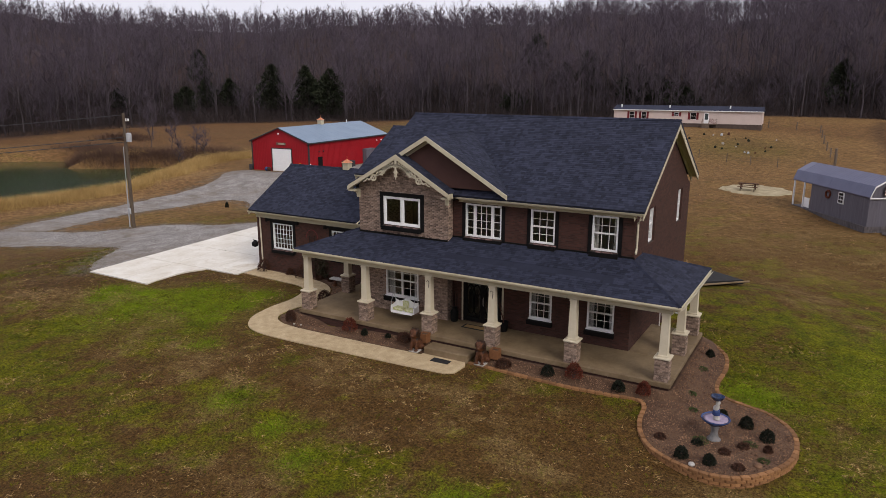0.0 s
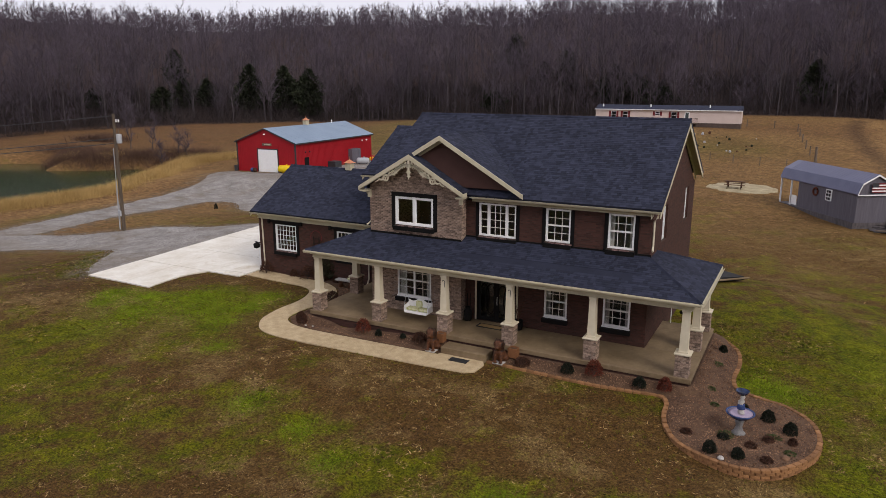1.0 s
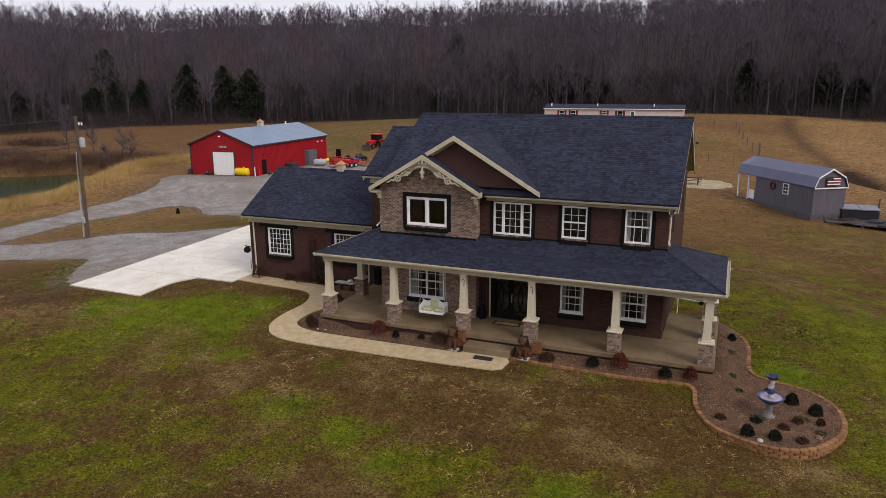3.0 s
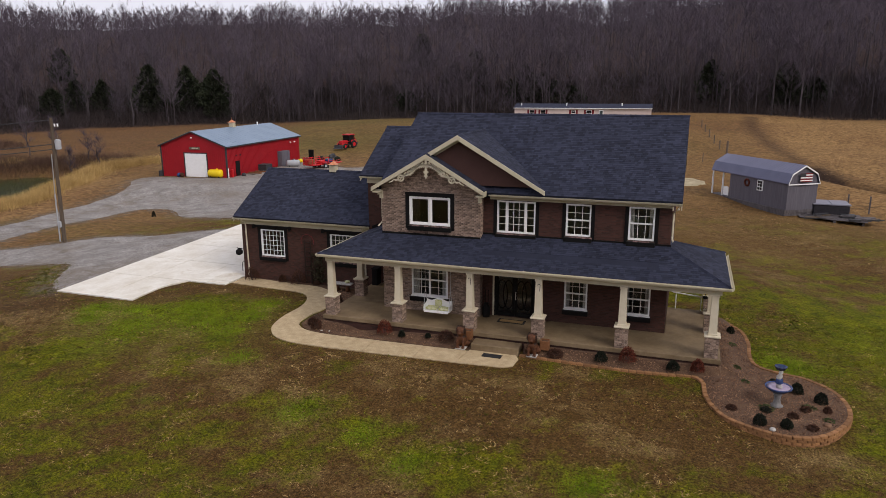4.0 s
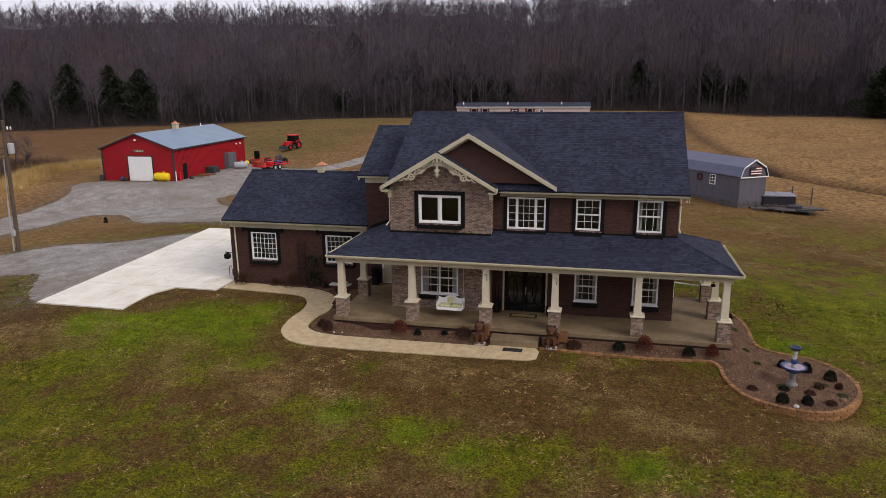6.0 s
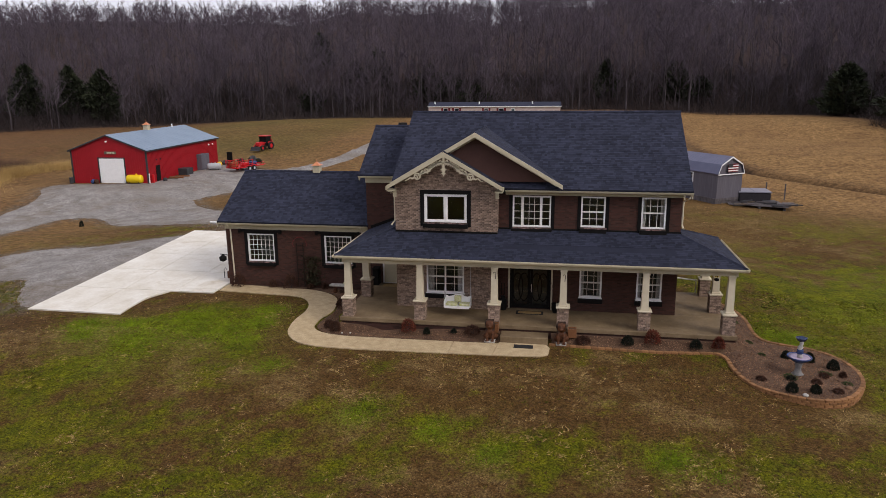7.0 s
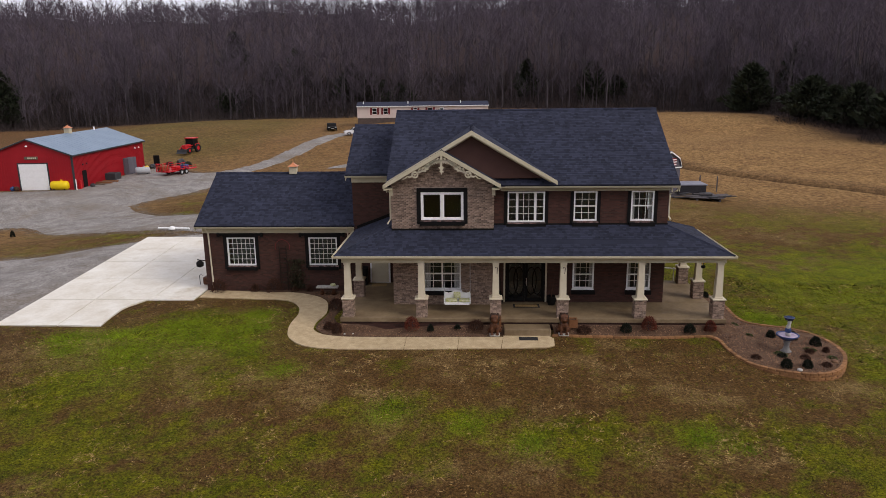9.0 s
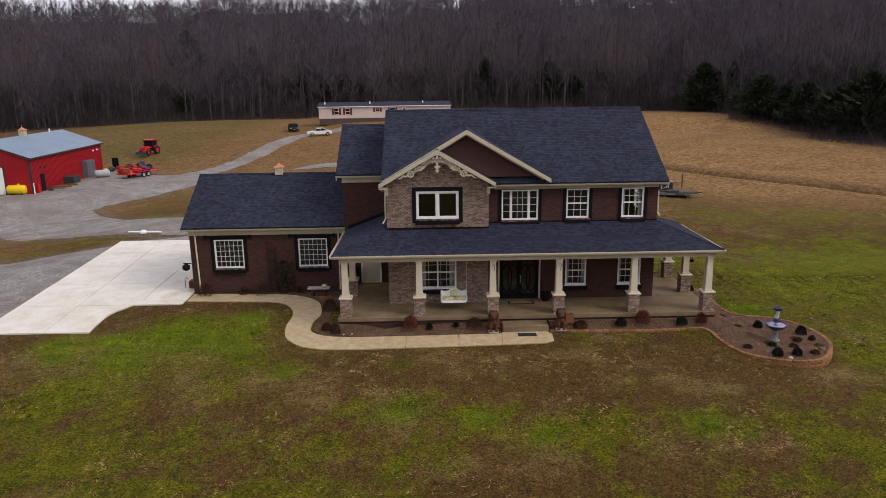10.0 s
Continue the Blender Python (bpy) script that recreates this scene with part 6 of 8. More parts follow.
def blades(name, pts, long, wide, lean, material, label, skew=1.0):
    """Thin upright or fallen blades at points of the ground, as one mesh."""
    n = len(pts)
    z = land(pts[:, 0], pts[:, 1])
    base = np.column_stack([pts, z - .01])
    a = rg.uniform(0, 2 * np.pi, n)
    ln = long[0] + (long[1] - long[0]) * rg.uniform(0, 1, n) ** skew
    up = rg.uniform(*lean, n)
    d = np.stack([np.cos(a) * np.sqrt(1 - up ** 2), np.sin(a) * np.sqrt(1 - up ** 2), up], 1)
    b = rg.uniform(0, 2 * np.pi, n)
    s = np.stack([np.cos(b), np.sin(b), np.zeros(n)], 1) * rg.uniform(*wide, n)[:, None]
    v = np.stack([base - s, base + s, base + d * ln[:, None]], 1).reshape(-1, 3)
    ob = new(name, raw_mesh(name, v, np.arange(3 * n).reshape(-1, 3), material))
    return tagged(ob, label, "grass", kind="stuff")


def lawn_points(n, box4, share, floor=0.0):
    """Random places on the grass, thicker where share is high; some stray over the hard edges."""
    p = np.stack([rg.uniform(box4[0], box4[1], n), rg.uniform(box4[2], box4[3], n)], 1)
    p = p[rg.uniform(0, 1, n) < np.maximum(share(p[:, 0], p[:, 1]), floor)]
    p = np.repeat(p[::7], 7, 0)
    p = p + rg.normal(0, .055, p.shape)
    ok = np.ones(len(p), bool)
    for line in NO_GRASS:
        ok &= outside(line, p[:, 0], p[:, 1]) > rg.normal(.03, .04, len(p))
    for line in ROADS:
        ok &= outside(line, p[:, 0], p[:, 1]) > rg.normal(-.15, .5, len(p))
    return p[ok]


LAWN = (-47, 14, 7.5, 36)
# the wide value spread stands in for shade at the blade bases
M["thatch"] = mat("brown_thatch", (.034, .014, .004), (.135, .066, .02), 1.4, .95, bump=0, vary=.6)
M["field_blade"] = mat("field_blades", (.12, .064, .026), (.36, .22, .10), .6, .95, bump=0, vary=.6)
M["vivid"] = mat("fresh_green_blades", (.085, .13, .002), (.19, .26, .006), .9, .95, bump=0, vary=.35)
blades("thatch_grass", lawn_points(190000, LAWN, lambda x, y: 1 - .75 * green_share(x, y)), (.05, .13), (.014, .03), (.05, .5), "thatch", "short dead brown lawn grass")
blades("dry_grass", lawn_points(250000, LAWN, straw_share, .16), (.07, .2), (.011, .025), (.03, .35), "blade", "pale straw-coloured dead lawn grass")
blades("green_grass", lawn_points(290000, LAWN, green_share, .1), (.06, .15), (.011, .022), (.25, .85), "blade_green", "short green winter lawn grass")
BRIGHT = ((-29.4, 24.6, 1.6), (-32.6, 22.8, 1.3), (-27.2, 23.4, .8), (-36.2, 24.3, 1.0), (-34.1, 24.8, .7), (-35.4, 22.8, .7), (-28.0, 27.8, 1.0), (-27.6, 26.0, .7), (-31.5, 26.2, 1.2), (-2.0, 28.3, 1.2), (-17, 17.1, .7), (-14.8, 15.9, .6), (-20.2, 17.7, .8), (-8.9, 16.3, .8), (-25.0, 21, .7), (-7.5, 15.5, .4))
p = np.concatenate([rg.normal((x, y), r * .62, (int(2600 * r * r), 2)) for x, y, r in BRIGHT])
for line in NO_GRASS:
    p = p[outside(line, p[:, 0], p[:, 1]) > .03]
blades("fresh_grass", p, (.06, .16), (.006, .014), (.2, .8), "vivid", "vivid green tufts of fresh grass")
blades("field_grass", lawn_points(150000, (-50, 40, 36, 110), lambda x, y: (.25 + .75 * straw_share(x * .6, y * .6)) * smooth(40, 58, y)), (.1, .24), (.014, .034), (.05, .6), "field_blade", "rough straw-coloured field grass")
# dead leaves and dirt along the gravel's edges
ge = np.stack([rg.uniform(-80, -28, 330000), rg.uniform(14, 98, 330000)], 1)
gd = np.minimum(outside(ROADS[0], ge[:, 0], ge[:, 1]), outside(ROADS[1], ge[:, 0], ge[:, 1]))
ge = ge[(np.abs(gd + .1) < np.abs(rg.normal(0, .55, len(gd)))) & (outside(NO_GRASS[0], ge[:, 0], ge[:, 1]) > .05)]
blades("edge_thatch", ge, (.07, .2), (.02, .05), (.03, .35), "thatch", "brown dead grass straggling over the gravel's edge")
# brush along the wood's edge, with the shade there put into its colour
eb = np.stack([rg.uniform(-175, 66, 200000), rg.uniform(70, 182, 200000)], 1)
ed = hill(eb[:, 0], eb[:, 1])
eb = eb[(ed > -2.5 + 4 * soft_noise(eb * .12, 5)) & (ed < 18)]
cb = np.stack([rg.uniform(-420, 200, 120000), rg.uniform(60, 440, 120000)], 1)
cd = hill(cb[:, 0], cb[:, 1])
ca = np.arctan2(cb[:, 0] + 10, cb[:, 1] + 5)
blades("crest_brush", cb[(cd > 180) & (cd < 232) & (ca > -1.2) & (ca < .72)], (1.0, 8.0), (.05, .13), (.5, 1), "twig", "undergrowth of bare twigs along the crest of the hill", 1.3)
ub = np.stack([rg.uniform(-230, 110, 230000), rg.uniform(60, 240, 230000)], 1)
ud = hill(ub[:, 0], ub[:, 1])
ua = np.arctan2(ub[:, 0] + 10, ub[:, 1] + 5)
# darker than the trees' twigs: shade at the woods' foot painted into the saplings
M["under_twig"] = mat("shade_dark_saplings", (.019, .015, .016), (.054, .042, .043), .1, .95, bump=0, vary=.4)
blades("understory", ub[(ud > 3) & (ud < 42) & (ua > -1.2) & (ua < .72)], (1.0, 11.0), (.025, .07), (.5, 1), "under_twig", "tangle of saplings under the bare trees, coloured dark for woodland shade", 1.5)
# the brush colour also carries the shade of the wood's edge
M["edge_twig"] = mat("shade_dark_edge_brush", (.022, .016, .016), (.055, .042, .038), .1, .95, bump=0, vary=.4)
blades("edge_brush", eb, (.35, 6.0), (.02, .05), (.3, 1), "edge_twig", "bare brush and saplings along the wood's edge, coloured dark for shade", 3.5)
gs = np.stack([rg.uniform(-68, -38, 22000), rg.uniform(26, 60, 22000)], 1)
gs = gs[(outside(ROADS[0], gs[:, 0], gs[:, 1]) < .25) | (outside(ROADS[1], gs[:, 0], gs[:, 1]) < .25)]
gs = gs[outside(NO_GRASS[0], gs[:, 0], gs[:, 1]) > .1]
gq = rg.uniform(.02, .045, len(gs))
gz = land(gs[:, 0], gs[:, 1]) + .035
# tall straw along the near bank of the pond, and brush on the point
bank = curve_line([(-79, 28, 0), (-80.5, 40, 0), (-79.5, 50, 0), (-80.5, 58, 0), (-86, 68, 0), (-93, 79, 0), (-93, 88, 0), (-86, 95, 0)], steps=10)
k = rg.integers(0, len(bank), 80000)
p = np.array([(bank[i].x, bank[i].y) for i in k]) + rg.normal(0, 1.3, (80000, 2))
p = p[(outside(SHORE, p[:, 0], p[:, 1]) > .3) & (soft_noise(p * .35, 31) + .6 * soft_noise(p * 1.1, 32) > rg.uniform(-1.3, .35, len(p)))]
blades("tall_straw", p, (.35, 1.6), (.012, .028), (.6, 1), "reed", "tall golden straw along the pond bank")
p = np.concatenate([rg.normal((x, y), r, (n, 2)) for x, y, r, n in ((-111, 81, 1.2, 900), (-104, 87, 1.0, 700), (-117, 77, .8, 400), (-98, 86, .9, 500))])
blades("reeds", p, (.5, 1.4), (.012, .03), (.7, 1), "reed", "dry reeds on the point of the pond")
p = np.concatenate([rg.normal((x, y), r, (n, 2)) for x, y, r, n in ((-112, 80, 3.2, 9000), (-104, 86, 3.0, 8000), (-98, 88, 2.6, 5000), (-118, 76, 1.8, 3500), (-130, 84, 2.5, 1500), (-122, 82, 2.5, 2500))])
M["brush"] = mat("brown_brush", (.06, .032, .022), (.12, .07, .046), .5, .95, bump=0, vary=.4)
blades("brush_thicket", p, (.6, 2.0), (.012, .03), (.4, 1), "brush", "bare brown brush round the pond")


# ---- shrubs ----
def shrub(x, y, z, r, high, material, label, group, n=420, seed=0):
    g = np.random.default_rng(seed)
    t = thing("shrub", (x, y, z), label, "shrub", group)
    n *= 3
    d = g.normal(0, 1, (n, 3)); d /= np.linalg.norm(d, axis=1)[:, None]
    d[:, 2] = np.abs(d[:, 2]) * 1.0 - .25
    rad = r * (.72 + .3 * g.uniform(0, 1, n)) * (1 + .07 * np.sin(5 * np.arctan2(d[:, 1], d[:, 0]) + seed))
    P = d * rad[:, None]; P[:, 2] = np.maximum(P[:, 2] * high / r + high * .3, .02)
    o = d + g.normal(0, .5, (n, 3)); o /= np.linalg.norm(o, axis=1)[:, None]
    s = np.cross(o, g.normal(0, 1, (n, 3))); s /= np.linalg.norm(s, axis=1)[:, None]
    ln = g.uniform(.025, .05, n)[:, None]
    v = np.stack([P - o * ln * .5, P + s * ln * .45, P + o * ln, P - s * ln * .45], 1).reshape(-1, 3)
    ob = new("foliage", raw_mesh("foliage", v, np.arange(4 * n).reshape(-1, 4), material)); ob.parent = t
    b = B()
    for k in range(5):
        a = k * 1.3 + seed
        tube(b, [(x, y, z - .05), (x + r * .5 * math.cos(a), y + r * .5 * math.sin(a), z + high * .7)], .012, 4, .006)
    part("stem", b, "bark", t)
    return t


FRONT = "shrubs in the porch bed"
for i, (x, y, r, h, kind_) in enumerate(((-19.82, 25.35, .36, .62, "r"), (-18.91, 25.3, .15, .3, "g"), (-17.62, 25.4, .13, .18, "g"), (-23.4, 25.2, .26, .48, "b"), (-23.9, 25.7, .25, .35, "d"), (-16.72, 25.4, .36, .4, "d"),
                                         (-11.6, 25.25, .33, .34, "d"), (-9.64, 25.3, .27, .4, "g"), (-8.55, 25.4, .36, .62, "r"), (-6.68, 25.3, .26, .38, "g"), (-5.72, 25.35, .27, .5, "r"),
                                         (-31.6, 31.75, .42, .75, "b"), (-29.5, 31.9, .24, .42, "b"), (-28.35, 31.8, .46, .8, "b"), (-27.2, 31.95, .2, .25, "d"), (-26.3, 31.9, .16, .4, "d"), (-24.15, 28.7, .38, .6, "b"))):
    m_, lb = {"r": ("bush_red", "russet winter shrub in the mulch bed"), "g": ("bush", "small dark evergreen shrub in the mulch bed"), "b": ("bush_brown", "reddish brown leafless shrub in the mulch bed"), "d": ("bush_brown", "low dry brown shrub in the mulch bed")}[kind_]
    shrub(x, y, float(bed_z(x, y)), r, h, m_, lb, FRONT, 520, i)
for i, (x, y, r) in enumerate(((-4.22, 30.9, .25), (-2.85, 25.5, .27), (-2.0, 25.2, .33), (-1.25, 24.5, .33), (-1.15, 23.7, .18), (-2.72, 21.95, .27), (-3.6, 21.95, .3))):
    shrub(x, y, float(bed_z(x, y)), r * .74, r * 1.2, "bush" if i != 4 else "bush_brown", "small dark rounded shrub in the island bed", "shrubs in the island bed", 460, 40 + i)
for i, (x, y) in enumerate(((-3.3, 23.1), (-1.85, 22.1), (-1.9, 23.6), (-4.5, 22.9), (-2.4, 22.9))):
    shrub(x, y, float(bed_z(x, y)), .2, .16, "bush_brown" if i else "bush", "withered low plant in the island bed", "withered plants", 160, 70 + i)
M["weed"] = mat("bed_weeds", (.03, .045, .012), (.075, .09, .03), 3, .9, bump=0, vary=.4)
for i, (x, y, r) in enumerate(((-3.25, 23.4, .34), (-1.75, 23.9, .3), (-4.3, 29.2, .3), (-4.2, 26.6, .22), (-3.9, 25.4, .2), (-1.2, 23.0, .22))):
    shrub(x, y, float(bed_z(x, y)) - .03, r, .09, "weed", "sparse low green weeds in the mulch", "weeds in the beds", 90, 120 + i)
# pebbles in the beds
pb_ = np.stack([rg.uniform(-26, -.4, 70000), rg.uniform(21, 32, 70000)], 1)
ok = (outside([(p.x, p.y) for p in edge_line] + [(-4.9, 32.7), (-4.9, 25.76), (-13.1, 25.76)], pb_[:, 0], pb_[:, 1]) < -.12) | ((outside([(p.x, p.y) for p in bed_a], pb_[:, 0], pb_[:, 1]) < -.1) & (pb_[:, 1] < 31.8))
pb_ = pb_[ok]
oct_v = np.array([(1, 0, 0), (-1, 0, 0), (0, 1, 0), (0, -1, 0), (0, 0, 1)], float)
oct_f = np.array([(0, 2, 4), (2, 1, 4), (1, 3, 4), (3, 0, 4)])
sz = rg.uniform(.014, .036, len(pb_))
zz = bed_z(pb_[:, 0], pb_[:, 1])
pv = (oct_v[None] * (sz[:, None, None] * rg.uniform(.6, 1.3, (len(pb_), 5, 1))) + np.column_stack([pb_, zz])[:, None]).reshape(-1, 3)
pf = (np.arange(len(pb_))[:, None, None] * 5 + oct_f).reshape(-1, 3)
M["pebble"] = mat("mixed_pebbles", (.075, .036, .020), (.235, .135, .08), 2, .9, bump=0, vary=.55)
tagged(new("pebbles", raw_mesh("pebbles", pv, pf, "pebble")), "loose brown and tan pebbles in the beds", "pebbles", kind="stuff")
M["stones"] = mat("gravel_stones", (.14, .13, .122), (.27, .25, .235), 2, .9, bump=0, vary=.35)
gvv = (oct_v[None] * (gq[:, None, None] * rg.uniform(.6, 1.3, (len(gs), 5, 1))) + np.column_stack([gs, gz])[:, None]).reshape(-1, 3)
tagged(new("gravel_stones", raw_mesh("gravel_stones", gvv, (np.arange(len(gs))[:, None, None] * 5 + oct_f).reshape(-1, 3), "stones")), "loose grey stones on the gravel road", "gravel", kind="stuff")
for x, y, r in ((-3.2, 21.6, .11), (-1.32, 22.55, .14), (-23.0, 24.95, .06), (-22.6, 25.0, .05)):
    b = B(); lump(b, (x, y, float(bed_z(x, y)) + .03), r, x, .6)
    solo("stone", b, "cast_white" if x != -1.32 else "pebble", (x, y, float(bed_z(x, y))), "pale garden stone lying in the bed", "stone", "garden stones", smooth_faces=True)

# ---- bird-bath fountain ----
fx, fy = -2.87, 23.75
fz = float(bed_z(fx, fy))
ft = thing("fountain", (fx, fy, fz), "grey pedestal fountain with a blue glazed bowl", "fountain")
b = B(); lathe(b, (fx, fy, fz - .05), [(.24, 0), (.24, .06), (.16, .12), (.11, .3), (.13, .45), (.17, .55), (.11, .6)], 18); part("pedestal", b, "cast_grey", ft, "weathered plaster pedestal", True)
b = B(); lathe(b, (fx, fy, fz), [(.1, .5), (.3, .6), (.46, .74), (.49, .79), (.465, .8), (.43, .77), (.25, .72), (.05, .71)], 28); bw = part("bowl", b, "cast_blue", ft, "blue glazed bowl", True)
M["cast_navy"] = mat("navy_glaze", (.006, .010, .028), (.02, .04, .1), 8, .2, fine=.2)
M["bowl_inside"] = mat("lilac_glaze", (.30, .24, .34), (.42, .34, .44), 5, .35, fine=.1)
b = B(); lathe(b, (fx, fy, fz), [(.05, .735), (.25, .742), (.41, .775), (.38, .765), (.05, .72)], 28); part("inside", b, "bowl_inside", bw, "", True)
b = B(); lathe(b, (fx, fy, fz), [(.05, 1.42), (.16, 1.48), (.22, 1.58), (.235, 1.6), (.2, 1.59), (.12, 1.52), (.03, 1.51)], 20); part("upper_bowl", b, "cast_navy", ft, "small dark blue upper bowl", True)
b = B(); lathe(b, (fx, fy, fz), [(.11, .735), (.12, .8), (.085, .9), (.1, 1.0), (.085, 1.1), (.11, 1.2), (.06, 1.27), (.08, 1.34), (.07, 1.4), (.05, 1.43)], 14)
for v in b.verts:
    v.co.x += .03 * math.sin(v.co.z * 9)
solo("garden_statue", b, "cast_white", (fx, fy, fz + .735), "plain pale garden statue standing in the bowl", "statue", smooth_faces=True)
b = B(); lathe(b, (fx, fy, fz), [(.1, .9), (.14, .93), (.12, 1.08), (.11, 1.1)], 14); part("drape", b, "cast_blue", ft, "", True)


# ---- porch things ----
M["mane"] = mat("dark_brown_glaze", (.010, .006, .004), (.055, .022, .011), 12, .55, bump=.5, fine=.3)
def lion(x, y):
    z = float(bed_z(x, y))
    b = B()
    box(b, x - .24, x + .24, y - .3, y + .3, z, z + .07, .015)
    lump(b, (x, y + .08, z + .33), .27, 1, 1.05, .12)
    lump(b, (x, y - .02, z + .52), .23, 2, 1.1, .12)
    lump(b, (x, y - .08, z + .84), .25, 3, 1.05, .3)
    lump(b, (x, y - .2, z + .84), .15, 4, 1.0, .1)
    lump(b, (x, y - .32, z + .79), .08, 5, .8, .1)
    for s in (-1, 1):
        tube(b, [(x + s * .12, y - .12, z + .6), (x + s * .13, y - .2, z + .3), (x + s * .13, y - .2, z + .08)], .07, 8, .06)
        lump(b, (x + s * .13, y - .25, z + .1), .08, 6, .6, .1)
        lump(b, (x + s * .22, y + .12, z + .2), .14, 7, 1.0, .1)
        lump(b, (x + s * .14, y - .05, z + 1.04), .06, 8, 1, .1)
    ob = solo("lion_statue", b, "terracotta", (x, y, z), "seated terracotta lion statue beside the front step", "statue", "lions by the step", smooth_faces=True)
    skin = ob.modifiers.new("one_skin", "REMESH")
    skin.mode, skin.voxel_size, skin.use_smooth_shade = "VOXEL", .022, True
    whole = bpy.data.meshes.new_from_object(ob.evaluated_get(bpy.context.evaluated_depsgraph_get()))
    ob.modifiers.clear()
    ob.data = whole
    whole.materials.clear()
    for k in ("terracotta", "mane", "cast_white"):
        whole.materials.append(M[k])
    for f in ob.data.polygons:
        c = f.center
        if c.z < .075:
            f.material_index = 2
        elif c.z > .55 and (c.y > -.2 or abs(c.x) > .16) and c.z < 1.12:
            f.material_index = 1


lion(-15.85, 25.05); lion(-12.6, 25.15)
M["planter_wood"] = mat("stained_cedar", (.15, .062, .026), (.23, .10, .042), 6, .7, fine=.2, stretch=(2, 2, 8))
for x, y in ((-15.72, 25.58), (-12.12, 25.5)):
    z = float(bed_z(x, y))
    t = thing("planter", (x, y, z), "square wooden planter box beside the lion", "planter", "planters by the step")
    for sx, sy, w_, d_ in ((0, -.17, .4, .04), (0, .17, .4, .04), (-.18, 0, .04, .3), (.18, 0, .04, .3)):
        b = B(); box(b, x + sx - w_ / 2, x + sx + w_ / 2, y + sy - d_ / 2, y + sy + d_ / 2, z, z + .42, .008); part("side_board", b, "planter_wood", t)
    b = B(); box(b, x - .16, x + .16, y - .15, y + .15, z + .02, z + .36); part("soil", b, "mulch", t)
# porch swing
sw = thing("porch_swing", (-17.66, 26.9, .62), "white wooden porch swing with floral cushions hanging on chains", "swing")
b = B(); box(b, -18.3, -17.02, 26.65, 27.15, .72, .77, .01); part("seat", b, "white", sw)
b = B(); sec = [(-18.3, .77)] + [(-17.66 + .64 * t, 1.17 + .08 * math.cos(t * 4.6) + .04) for t in np.linspace(-1, 1, 15)] + [(-17.02, .77)]
prism(b, [(x, 27.12, z) for x, z in sec], (0, .05, 0)); part("backrest", b, "white", sw)
for x in (-18.32, -17.04):
    b = B(); prism(b, [(x, 26.65, .72), (x, 27.15, .72), (x, 27.15, 1.1), (x, 26.95, 1.02), (x, 26.68, 1.0)], (.04, 0, 0)); part("arm", b, "white", sw)
    b = B(); tube(b, [(x + .02, 26.68, 1.0), (x + .02, 26.9, 1.75), (x + .02, 26.9, 3.2)], .012, 5); part("chain", b, "steel", sw)
    b = B(); tube(b, [(x + .02, 27.12, 1.1), (x + .02, 26.9, 1.75)], .012, 5); part("chain", b, "steel", sw)
b = B(); box(b, -18.28, -17.06, 26.62, 26.66, .66, .76, .008); part("apron", b, "white", sw)
M["floral"] = mat("floral_cushion", (.72, .68, .52), (.34, .38, .10), 16, .9, fine=.2)
for x, r_ in ((-17.95, .0), (-17.3, .0)):
    b = B(); box(b, x - .29, x + .29, 26.68, 27.1, .775, .9, .05)
    solo("cushion", b, "floral", (x, 26.9, .775), "yellow and green floral seat cushion on the swing", "cushion", "swing cushions")
b = B(); box(b, -17.85, -17.5, 26.98, 27.1, .88, 1.22, .05); solo("cushion", b, "floral", (-17.67, 27.04, .87), "yellow floral back cushion on the swing", "cushion", "swing cushions")
# mats, pots, hooks
M["coir"] = mat("coir_mat", (.26, .17, .07), (.33, .22, .10), 9, .95, fine=.3)
t = thing("door_mat", (-14.2, 27.7, FLOOR), "tan coir door mat with black border", "mat")
b = B(); box(b, -14.85, -13.52, 27.42, 27.95, FLOOR + .001, FLOOR + .015); part("border", b, "rubber", t)
b = B(); box(b, -14.75, -13.62, 27.51, 27.86, FLOOR + .016, FLOOR + .022); part("pile", b, "coir", t)
b = B(); box(b, -14.72, -13.85, 24.35, 24.75, -.3, -.285); solo("step_mat", b, "rubber", (-14.3, 24.55, -.3), "black rubber mat on the walkway before the step", "mat")
t = thing("potted_plant", (-12.9, 27.95, FLOOR), "bare potted plant in a dark barrel pot by the door", "plant")
b = B(); lathe(b, (-12.9, 27.95, FLOOR), [(.17, 0), (.23, .2), (.22, .42), (.24, .46), (.19, .46), (.18, .4)], 16); part("pot", b, "black", t, "", True)
b = B()
for k in range(14):
    a = k * 2.4
    tube(b, [(-12.9, 27.95, FLOOR + .4), (-12.9 + .12 * math.cos(a), 27.95 + .12 * math.sin(a), FLOOR + .9), (-12.9 + .3 * math.cos(a), 27.95 + .25 * math.sin(a), FLOOR + 1.25 + .03 * k)], .012, 4, .005)
part("branches", b, "bush_brown", t)
t = thing("lantern_stand", (-15.55, 28.1, FLOOR), "black milk can and welcome stand by the door", "ornament")
b = B(); lathe(b, (-15.55, 28.05, FLOOR), [(.17, 0), (.19, .1), (.19, .5), (.1, .62), (.13, .7), (.05, .72)], 14); part("can", b, "black", t, "", True)
b = B(); tube(b, [(-15.65, 28.2, FLOOR), (-15.65, 28.2, 1.6)], .02, 6); tube(b, [(-15.5, 28.2, FLOOR), (-15.5, 28.2, 1.6)], .02, 6); part("stand", b, "black", t)
